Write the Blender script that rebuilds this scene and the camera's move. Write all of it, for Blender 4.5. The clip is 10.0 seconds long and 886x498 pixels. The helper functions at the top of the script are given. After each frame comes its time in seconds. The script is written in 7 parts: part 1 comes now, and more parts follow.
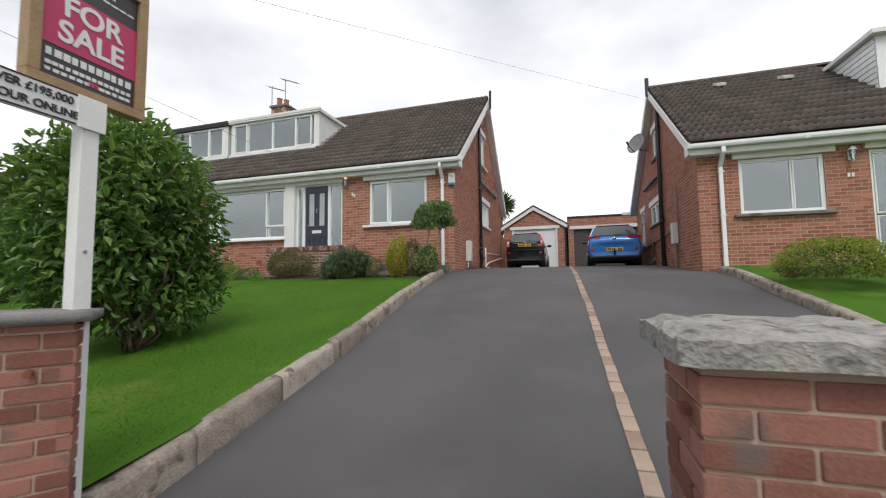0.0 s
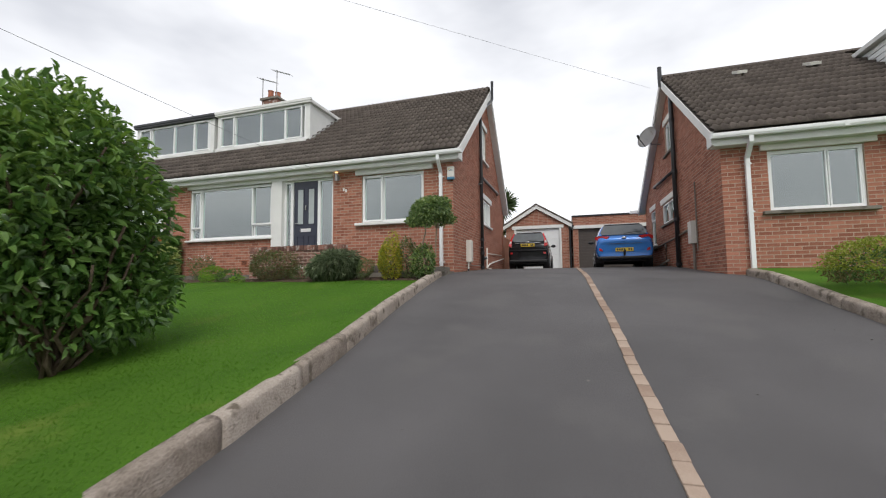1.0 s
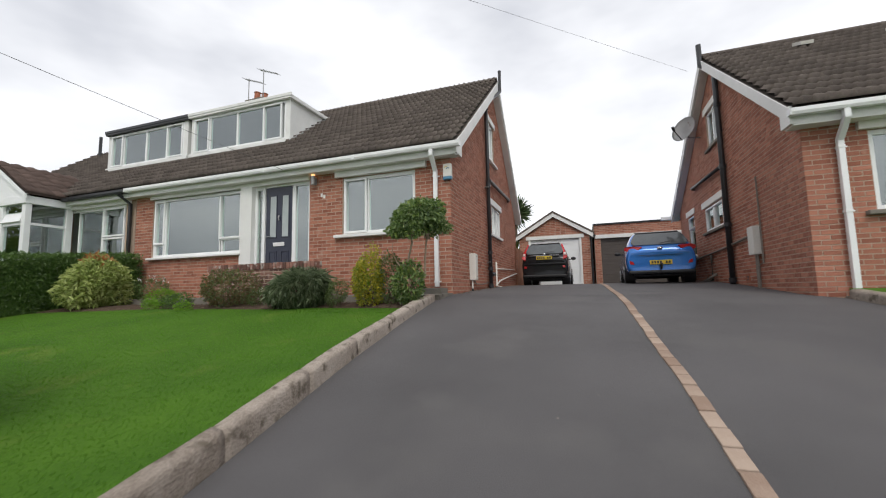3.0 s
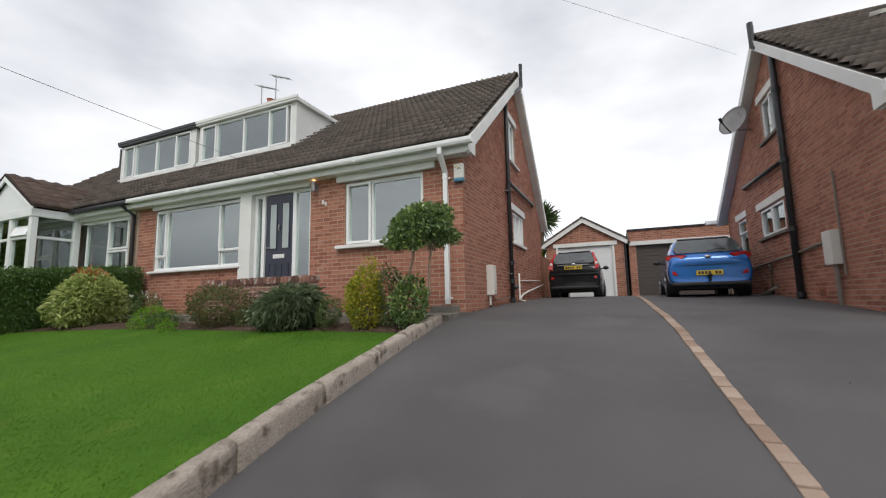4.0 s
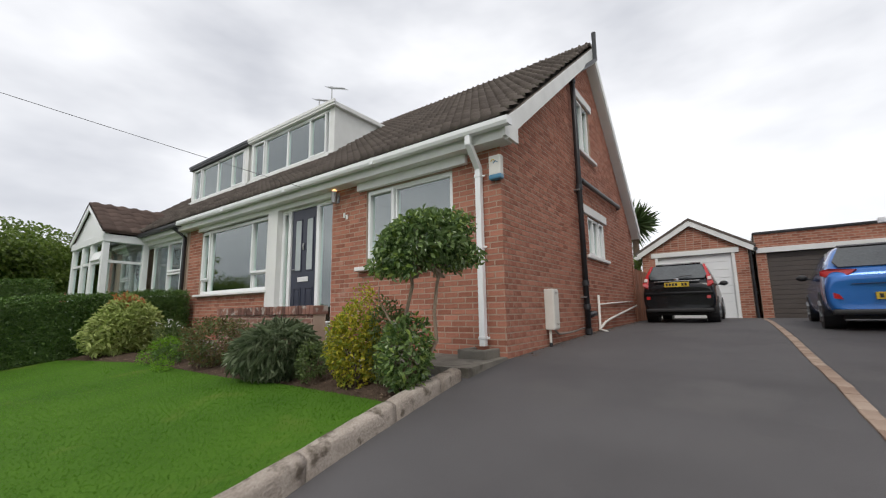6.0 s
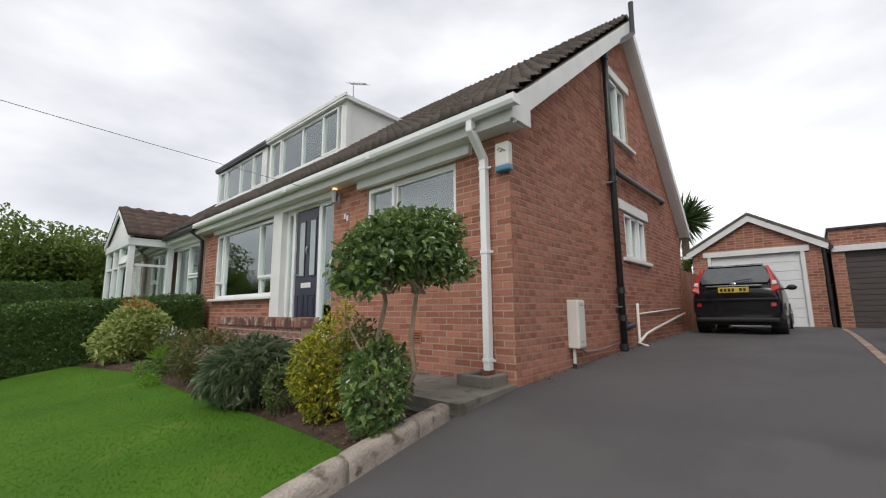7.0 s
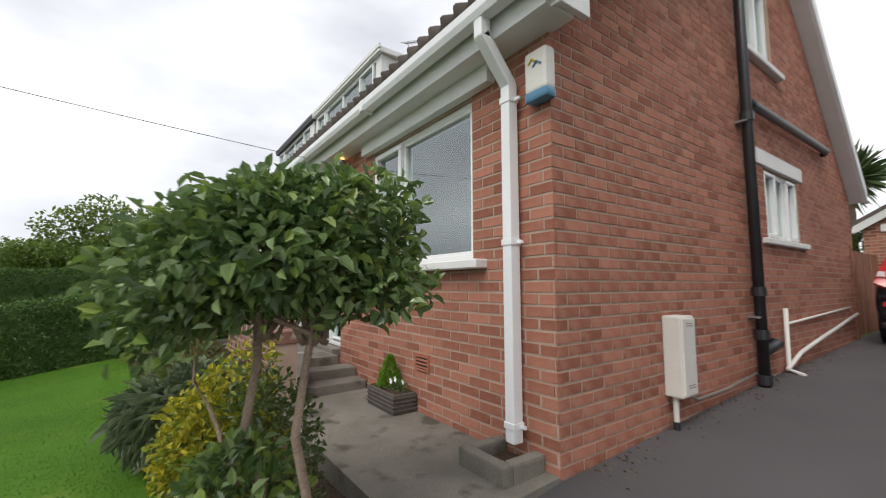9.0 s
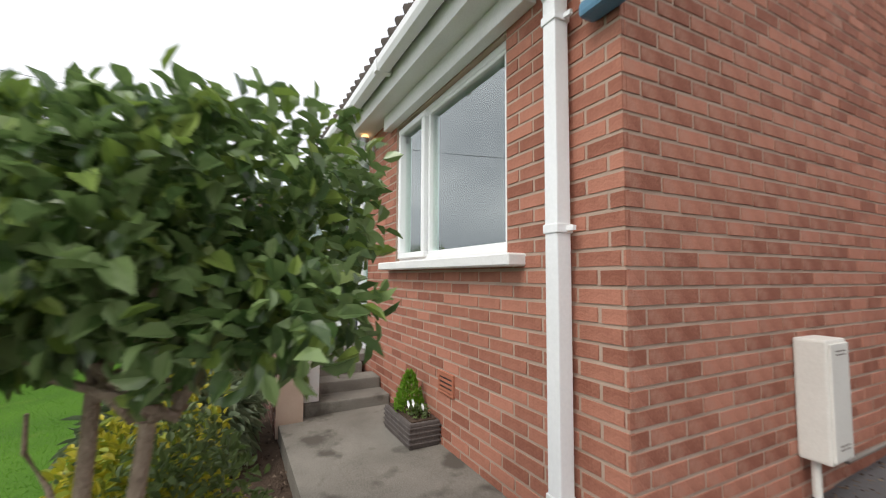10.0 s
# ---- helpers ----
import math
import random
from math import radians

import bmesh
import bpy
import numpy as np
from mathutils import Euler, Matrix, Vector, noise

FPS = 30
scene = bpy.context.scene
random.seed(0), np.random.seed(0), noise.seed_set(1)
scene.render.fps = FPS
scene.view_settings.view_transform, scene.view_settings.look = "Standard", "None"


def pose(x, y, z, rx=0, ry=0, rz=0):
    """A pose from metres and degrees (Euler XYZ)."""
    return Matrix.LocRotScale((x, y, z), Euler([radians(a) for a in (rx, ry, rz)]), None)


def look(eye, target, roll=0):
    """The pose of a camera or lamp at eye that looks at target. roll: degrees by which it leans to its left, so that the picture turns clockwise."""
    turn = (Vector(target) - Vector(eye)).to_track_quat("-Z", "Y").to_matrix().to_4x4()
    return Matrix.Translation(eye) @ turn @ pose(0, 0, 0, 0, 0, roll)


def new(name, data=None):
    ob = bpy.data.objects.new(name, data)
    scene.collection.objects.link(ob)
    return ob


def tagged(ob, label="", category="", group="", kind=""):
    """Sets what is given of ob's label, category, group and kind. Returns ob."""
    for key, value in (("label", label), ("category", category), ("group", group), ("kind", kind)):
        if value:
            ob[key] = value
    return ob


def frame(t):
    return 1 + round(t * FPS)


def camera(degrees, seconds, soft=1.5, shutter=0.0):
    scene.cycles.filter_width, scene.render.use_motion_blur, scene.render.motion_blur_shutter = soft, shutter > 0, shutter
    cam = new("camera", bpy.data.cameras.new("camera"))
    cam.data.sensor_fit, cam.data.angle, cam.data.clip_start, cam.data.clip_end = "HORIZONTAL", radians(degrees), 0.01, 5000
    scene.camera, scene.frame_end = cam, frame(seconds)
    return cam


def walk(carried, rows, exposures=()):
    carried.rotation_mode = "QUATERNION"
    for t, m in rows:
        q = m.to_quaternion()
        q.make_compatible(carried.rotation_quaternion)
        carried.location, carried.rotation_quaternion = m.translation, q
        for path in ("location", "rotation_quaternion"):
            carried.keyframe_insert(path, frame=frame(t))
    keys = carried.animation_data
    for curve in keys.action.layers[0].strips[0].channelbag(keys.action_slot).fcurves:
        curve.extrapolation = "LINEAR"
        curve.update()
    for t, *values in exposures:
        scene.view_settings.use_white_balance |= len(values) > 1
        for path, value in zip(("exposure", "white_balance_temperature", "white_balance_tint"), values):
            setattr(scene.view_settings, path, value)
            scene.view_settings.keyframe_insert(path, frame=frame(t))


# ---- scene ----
# One plan unit is U metres; every mesh below is drawn in plan units and scaled on linking.
U = 1.13
cam = camera(94.5, 10.0, soft=1.1, shutter=0.4)
PATH = [
    (0, (0.001, 0.614, 1.408), (-0.589, 2.519, 1.554), -0.7),
    (0.5, (-0.096, 0.976, 1.42), (-0.684, 2.882, 1.567), -0.5),
    (1, (-0.199, 1.421, 1.461), (-0.79, 3.326, 1.608), -0.6),
    (1.5, (-0.265, 1.846, 1.475), (-0.858, 3.749, 1.629), -0.7),
    (2, (-0.363, 2.327, 1.511), (-0.957, 4.228, 1.685), -0.7),
    (2.5, (-0.381, 2.807, 1.592), (-0.997, 4.7, 1.782), -0.9),
    (4, (-0.469, 4.325, 1.841), (-1.249, 6.15, 2.087), -1.2),
    (4.5, (-0.477, 4.793, 1.934), (-1.33, 6.582, 2.201), -1.0),
    (5, (-0.492, 5.304, 2.029), (-1.416, 7.055, 2.312), -1.0),
    (5.5, (-0.474, 5.759, 2.106), (-1.517, 7.439, 2.404), -1.1),
    (6, (-0.49, 6.239, 2.194), (-1.65, 7.84, 2.495), -0.9),
    (7.5, (-0.671, 7.562, 2.48), (-2.05, 8.983, 2.76), -0.4),
    (8, (-0.828, 8.016, 2.575), (-2.281, 9.367, 2.832), -0.4),
    (8.5, (-1.006, 8.424, 2.653), (-2.543, 9.684, 2.879), -0.3),
    (9, (-1.252, 8.806, 2.715), (-2.873, 9.964, 2.894), -0.1),
    (9.5, (-1.502, 9.115, 2.766), (-3.199, 10.162, 2.915), -0.0),
    (10, (-1.776, 9.424, 2.785), (-3.55, 10.337, 2.917), 0.3),
]
walk(cam, [(t, look(eye, target, roll)) for t, eye, target, roll in PATH], [(0, 0.12), (2.5, 0.12), (4.5, 0.03), (7.5, 0.06), (8.5, 0.18), (9.2, 0.28), (10, 0.54)])

# ---- light: an overcast sky with a weak, wide sun ----
world = bpy.data.worlds.new("sky")
scene.world = world
world.use_nodes = True
wn, wl = world.node_tree.nodes, world.node_tree.links
wn.clear()
SUN_UP, SUN_TURN = 50, 158
sky = wn.new("ShaderNodeTexSky")
sky.sky_type, sky.sun_disc = "NISHITA", False
sky.sun_elevation, sky.sun_rotation = radians(SUN_UP), radians(SUN_TURN)
coord = wn.new("ShaderNodeTexCoord")
stretch = wn.new("ShaderNodeMapping")
stretch.inputs["Scale"].default_value = (1.0, 1.0, 2.4)
clouds = wn.new("ShaderNodeTexNoise")
clouds.inputs["Scale"].default_value, clouds.inputs["Detail"].default_value, clouds.inputs["Roughness"].default_value = 1.7, 5, 0.48
tone = wn.new("ShaderNodeValToRGB")
tone.color_ramp.elements[0].position, tone.color_ramp.elements[0].color = 0.36, (0.53, 0.545, 0.59, 1)
tone.color_ramp.elements[1].position, tone.color_ramp.elements[1].color = 0.66, (0.975, 0.98, 1.0, 1)
thin = wn.new("ShaderNodeBackground")
thin.inputs["Strength"].default_value = 0.10
cloud_bg = wn.new("ShaderNodeBackground")
cloud_bg.inputs["Strength"].default_value = 1.22
both = wn.new("ShaderNodeMixShader")
both.inputs[0].default_value = 0.93
out = wn.new("ShaderNodeOutputWorld")
wl.new(coord.outputs["Generated"], stretch.inputs["Vector"])
wl.new(stretch.outputs[0], clouds.inputs["Vector"])
wl.new(clouds.outputs["Fac"], tone.inputs[0])
wl.new(sky.outputs[0], thin.inputs[0])
wl.new(tone.outputs[0], cloud_bg.inputs[0])
wl.new(thin.outputs[0], both.inputs[1])
wl.new(cloud_bg.outputs[0], both.inputs[2])
wl.new(both.outputs[0], out.inputs[0])
sun = new("sun", bpy.data.lights.new("sun", "SUN"))
sun.data.energy, sun.data.angle, sun.data.color = 1.45, radians(25), (1.0, 0.96, 0.9)
sun.rotation_euler = (radians(90 - SUN_UP), 0, radians(22))


# ---- materials ----
def shade(name, dark, light, rough=0.7, scale=6.0, fine=120.0, bump=0.2, metal=0.0, vary=0.0, spec=0.5, depth=0.004, stain=None, coat=0.0):
    """A surface whose colour wanders between two tones at two scales, with fine relief; vary: spread from piece to piece."""
    m = bpy.data.materials.new(name)
    m.use_nodes = True
    n, l = m.node_tree.nodes, m.node_tree.links
    b = n["Principled BSDF"]
    b.inputs["Roughness"].default_value, b.inputs["Metallic"].default_value = rough, metal
    b.inputs["Specular IOR Level"].default_value = spec
    b.inputs["Coat Weight"].default_value = coat
    tc = n.new("ShaderNodeTexCoord")
    big, small = n.new("ShaderNodeTexNoise"), n.new("ShaderNodeTexNoise")
    big.inputs["Scale"].default_value, big.inputs["Detail"].default_value = scale, 4
    small.inputs["Scale"].default_value, small.inputs["Detail"].default_value = fine, 3
    for k in (big, small):
        l.new(tc.outputs["Object"], k.inputs["Vector"])
    mixed = n.new("ShaderNodeMath")
    mixed.operation = "MULTIPLY_ADD"
    mixed.inputs[1].default_value = 0.55
    l.new(big.outputs["Fac"], mixed.inputs[0])
    half = n.new("ShaderNodeMath")
    half.operation = "MULTIPLY"
    half.inputs[1].default_value = 0.45
    l.new(small.outputs["Fac"], half.inputs[0])
    l.new(half.outputs[0], mixed.inputs[2])
    level = mixed.outputs[0]
    if vary:
        ob, geo = n.new("ShaderNodeObjectInfo"), n.new("ShaderNodeNewGeometry")
        add, wrap = n.new("ShaderNodeMath"), n.new("ShaderNodeMath")
        wrap.operation = "FRACT"
        l.new(ob.outputs["Random"], add.inputs[0])
        l.new(geo.outputs["Random Per Island"], add.inputs[1])
        l.new(add.outputs[0], wrap.inputs[0])
        span = n.new("ShaderNodeMath")
        span.operation = "MULTIPLY_ADD"
        span.inputs[1].default_value, span.inputs[2].default_value = vary, -vary / 2
        l.new(wrap.outputs[0], span.inputs[0])
        both_ = n.new("ShaderNodeMath")
        l.new(level, both_.inputs[0])
        l.new(span.outputs[0], both_.inputs[1])
        level = both_.outputs[0]
    ramp = n.new("ShaderNodeValToRGB")
    ramp.color_ramp.elements[0].position, ramp.color_ramp.elements[0].color = 0.28, (*dark, 1)
    ramp.color_ramp.elements[1].position, ramp.color_ramp.elements[1].color = 0.72, (*light, 1)
    l.new(level, ramp.inputs[0])
    colour = ramp.outputs[0]
    if stain:
        blot, edge, lay = n.new("ShaderNodeTexNoise"), n.new("ShaderNodeValToRGB"), n.new("ShaderNodeMix")
        blot.inputs["Scale"].default_value, blot.inputs["Detail"].default_value = stain[1], 7
        l.new(tc.outputs["Object"], blot.inputs["Vector"])
        edge.color_ramp.elements[0].position, edge.color_ramp.elements[1].position = stain[2], stain[2] + 0.12
        l.new(blot.outputs["Fac"], edge.inputs[0])
        lay.data_type = "RGBA"
        l.new(edge.outputs[0], lay.inputs[0])
        l.new(colour, lay.inputs[6])
        lay.inputs[7].default_value = (*stain[0], 1)
        colour = lay.outputs[2]
    l.new(colour, b.inputs["Base Color"])
    if bump:
        relief = n.new("ShaderNodeBump")
        relief.inputs["Strength"].default_value, relief.inputs["Distance"].default_value = bump, depth
        l.new(small.outputs["Fac"], relief.inputs["Height"])
        l.new(relief.outputs[0], b.inputs["Normal"])
    return m


def leaf_paint(name, dark, light, rough=0.42, through_light=0.25, vary=0.8, patch=3.0):
    m = shade(name, dark, light, rough, patch, 60.0, 0.1, vary=vary)
    b = m.node_tree.nodes["Principled BSDF"]
    b.inputs["Transmission Weight"].default_value = 0.0
    n, l = m.node_tree.nodes, m.node_tree.links
    thinl, mix = n.new("ShaderNodeBsdfTranslucent"), n.new("ShaderNodeMixShader")
    thinl.inputs[0].default_value = (light[0] * 1.1, light[1] * 1.25, light[2], 1)
    mix.inputs[0].default_value = through_light
    l.new(b.outputs[0], mix.inputs[1])
    l.new(thinl.outputs[0], mix.inputs[2])
    l.new(mix.outputs[0], n["Material Output"].inputs[0])
    return m


def glass_paint(name, tint=(0.9, 0.95, 0.93), ior=3.3):
    m = bpy.data.materials.new(name)
    m.use_nodes = True
    n, l = m.node_tree.nodes, m.node_tree.links
    n.remove(n["Principled BSDF"])
    clear, gloss, mix, fres = n.new("ShaderNodeBsdfTransparent"), n.new("ShaderNodeBsdfGlossy"), n.new("ShaderNodeMixShader"), n.new("ShaderNodeFresnel")
    clear.inputs[0].default_value = (*tint, 1)
    gloss.inputs["Roughness"].default_value = 0.015
    gloss.inputs[0].default_value = (0.93, 1.0, 0.98, 1)
    fres.inputs[0].default_value = ior
    wob, tc, bp = n.new("ShaderNodeTexNoise"), n.new("ShaderNodeTexCoord"), n.new("ShaderNodeBump")
    wob.inputs["Scale"].default_value = 0.9
    bp.inputs["Strength"].default_value, bp.inputs["Distance"].default_value = 0.03, 0.05
    l.new(tc.outputs["Object"], wob.inputs["Vector"])
    l.new(wob.outputs["Fac"], bp.inputs["Height"])
    l.new(bp.outputs[0], gloss.inputs["Normal"])
    l.new(fres.outputs[0], mix.inputs[0])
    l.new(clear.outputs[0], mix.inputs[1])
    l.new(gloss.outputs[0], mix.inputs[2])
    l.new(mix.outputs[0], n["Material Output"].inputs[0])
    return m


BRICK = shade("brick_red", (0.25, 0.097, 0.064), (0.45, 0.198, 0.135), 0.88, 11, 120, 0.8, vary=0.4, spec=0.18, stain=((0.42, 0.23, 0.17), 5, 0.60))
BRICK_OLD = shade("brick_weathered", (0.12, 0.065, 0.053), (0.30, 0.155, 0.12), 0.9, 7, 140, 0.6, vary=0.6, spec=0.2, stain=((0.42, 0.37, 0.33), 9, 0.53))
BRICK_PIER = shade("brick_pier", (0.17, 0.072, 0.055), (0.32, 0.148, 0.115), 0.88, 6, 110, 0.7, vary=0.5, spec=0.2, stain=((0.15, 0.11, 0.095), 6, 0.56))
MORTAR = shade("mortar", (0.36, 0.265, 0.205), (0.49, 0.375, 0.30), 0.95, 5, 200, 0.5, spec=0.1)
TILE = shade("roof_tile", (0.064, 0.053, 0.047), (0.150, 0.126, 0.110), 0.9, 3, 130, 0.5, vary=0.20, spec=0.2, stain=((0.13, 0.12, 0.095), 5, 0.62))
TILE_BROWN = shade("roof_tile_brown", (0.060, 0.042, 0.036), (0.125, 0.088, 0.074), 0.9, 3, 130, 0.5, vary=0.22, spec=0.2)
ASPHALT = shade("tarmac", (0.060, 0.0565, 0.058), (0.124, 0.118, 0.120), 0.72, 0.7, 230, 0.8, spec=0.35, depth=0.008, stain=((0.104, 0.0985, 0.0985), 1.1, 0.54))
ROAD = shade("road_surface", (0.16, 0.16, 0.165), (0.24, 0.24, 0.245), 0.85, 2, 150, 0.4)
CONCRETE = shade("concrete", (0.13, 0.118, 0.10), (0.27, 0.25, 0.215), 0.92, 3.5, 110, 0.7, spec=0.2, stain=((0.095, 0.085, 0.07), 4, 0.55))
KERB = shade("kerb_stone", (0.20, 0.165, 0.135), (0.43, 0.375, 0.325), 0.93, 6, 60, 1.0, vary=0.35, spec=0.15, depth=0.012, stain=((0.13, 0.108, 0.085), 9, 0.55))
DIVIDE = shade("block_paving", (0.25, 0.175, 0.132), (0.38, 0.295, 0.235), 0.88, 5, 120, 0.5, vary=0.5, spec=0.2)
COPING = shade("lichened_coping", (0.17, 0.16, 0.15), (0.42, 0.40, 0.37), 0.95, 12, 70, 1.0, spec=0.15, depth=0.012, stain=((0.11, 0.105, 0.095), 14, 0.55))
SLATE = shade("slate_coping", (0.13, 0.125, 0.125), (0.25, 0.24, 0.235), 0.85, 6, 70, 0.7, spec=0.25)
WHITE = shade("white_upvc", (0.74, 0.75, 0.75), (0.84, 0.85, 0.85), 0.32, 2.5, 60, 0.05, spec=0.5)
PAINT = shade("white_paint", (0.66, 0.66, 0.64), (0.80, 0.80, 0.78), 0.6, 3, 80, 0.2)
CREAM = shade("off_white_plastic", (0.60, 0.58, 0.53), (0.72, 0.70, 0.65), 0.5, 3, 80, 0.1)
BLACK_PIPE = shade("black_pipe", (0.016, 0.017, 0.019), (0.035, 0.036, 0.04), 0.42, 6, 90, 0.15)
GREY_PIPE = shade("weathered_pipe", (0.14, 0.12, 0.10), (0.26, 0.23, 0.20), 0.7, 6, 90, 0.2)
GALV = shade("grey_metal", (0.24, 0.24, 0.24), (0.40, 0.40, 0.40), 0.45, 8, 120, 0.1, metal=0.7)
DOOR = shade("navy_door", (0.020, 0.023, 0.042), (0.032, 0.036, 0.06), 0.35, 4, 90, 0.1)
ROOM = shade("room_wall", (0.34, 0.36, 0.34), (0.44, 0.46, 0.44), 0.9, 1.5, 30, 0.0)
CURTAIN = shade("net_curtain", (0.52, 0.53, 0.52), (0.66, 0.67, 0.66), 0.9, 2, 60, 0.1)
GLASS = glass_paint("window_glass")
FROST = shade("frosted_glass", (0.33, 0.37, 0.37), (0.44, 0.48, 0.48), 0.25, 5, 50, 0.1)
SOIL = shade("soil", (0.05, 0.034, 0.025), (0.12, 0.085, 0.062), 0.95, 9, 60, 1.0, depth=0.02, spec=0.1)
LAWN = shade("lawn_turf", (0.031, 0.086, 0.009), (0.084, 0.178, 0.017), 0.9, 0.9, 60, 0.35, depth=0.010, spec=0.1, stain=((0.110, 0.165, 0.027), 1.2, 0.58))
CRUMB = shade("dry_crumbs", (0.045, 0.030, 0.022), (0.20, 0.15, 0.11), 0.95, 9, 60, 0.5, vary=0.8, spec=0.1)
BLADE = leaf_paint("grass_blade", (0.060, 0.150, 0.013), (0.116, 0.230, 0.027), 0.6, 0.8, 0.3, 0.8)
BARK_PALE = shade("pale_bark", (0.24, 0.18, 0.13), (0.46, 0.36, 0.27), 0.9, 14, 90, 0.9, depth=0.01, spec=0.15)
BARK = shade("bark", (0.075, 0.052, 0.038), (0.20, 0.15, 0.11), 0.9, 12, 90, 0.9, depth=0.01, spec=0.15)
FENCE = shade("orange_stained_wood", (0.16, 0.058, 0.03), (0.27, 0.105, 0.055), 0.75, 8, 70, 0.3, vary=0.3)
PLYWOOD = shade("varnished_frame_wood", (0.24, 0.15, 0.07), (0.40, 0.27, 0.14), 0.55, 10, 60, 0.2)
PINK = shade("sign_crimson", (0.44, 0.030, 0.10), (0.52, 0.04, 0.13), 0.45, 3, 60, 0.05)
SIGN_DARK = shade("sign_charcoal", (0.035, 0.028, 0.032), (0.055, 0.045, 0.05), 0.45, 3, 60, 0.05)
INK = shade("black_ink", (0.015, 0.015, 0.017), (0.025, 0.025, 0.03), 0.5, 3, 60, 0.0)
LETTER = shade("white_print", (0.68, 0.67, 0.67), (0.76, 0.75, 0.75), 0.5, 3, 60, 0.0)
TERRACOTTA = shade("terracotta", (0.30, 0.10, 0.055), (0.42, 0.16, 0.09), 0.8, 8, 100, 0.3)


# ---- helpers for things and parts ----
def thing(name, at, label, category, group="", kind=""):
    e = new(name)
    e.empty_display_size = 0.1
    e.location = Vector(at) * U
    return tagged(e, label, category, group, kind)


def adopt(ob, parent):
    if parent:
        ob.parent = parent
        base = parent.matrix_basis.copy()
        top = parent.parent
        while top:
            base = top.matrix_basis @ parent.matrix_parent_inverse @ base
            parent, top = top, top.parent
        ob.matrix_parent_inverse = base.inverted()
    return ob


def part(name, bm, material, parent=None, label="", smooth=False, kind="", category=""):
    """Links a bmesh, drawn in plan units, as one mesh object under a thing or a part."""
    bmesh.ops.recalc_face_normals(bm, faces=bm.faces)
    bm.transform(Matrix.Scale(U, 4))
    me = bpy.data.meshes.new(name)
    bm.to_mesh(me)
    bm.free()
    for m in material if isinstance(material, (list, tuple)) else (material,):
        me.materials.append(m)
    if smooth:
        me.shade_smooth()
    return tagged(adopt(new(name, me), parent), label, category, "", kind)


def soup(name, verts, faces, material, parent=None, label="", kind="", smooth=False, category=""):
    """The same from arrays, for many small faces."""
    me = bpy.data.meshes.new(name)
    verts, faces = np.asarray(verts, float) * U, np.asarray(faces, int)
    k = faces.shape[1]
    me.vertices.add(len(verts))
    me.vertices.foreach_set("co", verts.ravel())
    me.loops.add(faces.size)
    me.loops.foreach_set("vertex_index", faces.ravel())
    me.polygons.add(len(faces))
    me.polygons.foreach_set("loop_start", np.arange(0, faces.size, k))
    me.update(calc_edges=True)
    me.materials.append(material)
    if smooth:
        me.shade_smooth()
    else:
        me.shade_flat()
    return tagged(adopt(new(name, me), parent), label, category, "", kind)


def box(bm, x0, x1, y0, y1, z0, z1, bevel=0.0, m=None):
    r = bmesh.ops.create_cube(bm, size=1, matrix=Matrix.LocRotScale(((x0 + x1) / 2, (y0 + y1) / 2, (z0 + z1) / 2), None, (abs(x1 - x0), abs(y1 - y0), abs(z1 - z0))))
    vs = r["verts"]
    if bevel:
        es = list({e for v in vs for e in v.link_edges})
        vs = list({v for f in bmesh.ops.bevel(bm, geom=es, offset=bevel, segments=2, affect="EDGES", profile=0.6)["faces"] for v in f.verts} | {v for v in vs if v.is_valid})
    if m is not None:
        bmesh.ops.transform(bm, matrix=m, verts=vs)
    return bm


def boxed(*args, **kw):
    return box(bmesh.new(), *args, **kw)


def tube(bm, pts, radius, sides=10, caps=True):
    """A round bar along points; radius: one number or one for each point."""
    pts = [Vector(p) for p in pts]
    rings = []
    for i, p in enumerate(pts):
        d = (pts[min(i + 1, len(pts) - 1)] - pts[max(i - 1, 0)]).normalized()
        a = d.orthogonal().normalized() if abs(d.z) > 0.95 else d.cross(Vector((0, 0, 1))).normalized()
        b = d.cross(a).normalized()
        r = radius[i] if isinstance(radius, (list, tuple)) else radius
        rings.append([bm.verts.new(p + (a * math.cos(2 * math.pi * k / sides) + b * math.sin(2 * math.pi * k / sides)) * r) for k in range(sides)])
    for r0, r1 in zip(rings, rings[1:]):
        for k in range(sides):
            bm.faces.new((r0[k], r0[(k + 1) % sides], r1[(k + 1) % sides], r1[k]))
    if caps:
        bm.faces.new(rings[0][::-1])
        bm.faces.new(rings[-1])
    return bm


def extruded(bm, pts, push):
    """A prism: a flat polygon pushed along a vector."""
    a = [bm.verts.new(p) for p in pts]
    b = [bm.verts.new(Vector(p) + Vector(push)) for p in pts]
    bm.faces.new(a[::-1])
    bm.faces.new(b)
    for i in range(len(pts)):
        j = (i + 1) % len(pts)
        bm.faces.new((a[i], a[j], b[j], b[i]))
    return bm


def ball(bm, c, r, u=14, v=9):
    rx, ry, rz = r if isinstance(r, (list, tuple)) else (r, r, r)
    bmesh.ops.create_uvsphere(bm, u_segments=u, v_segments=v, radius=1, matrix=Matrix.LocRotScale(c, None, (rx, ry, rz)))
    return bm


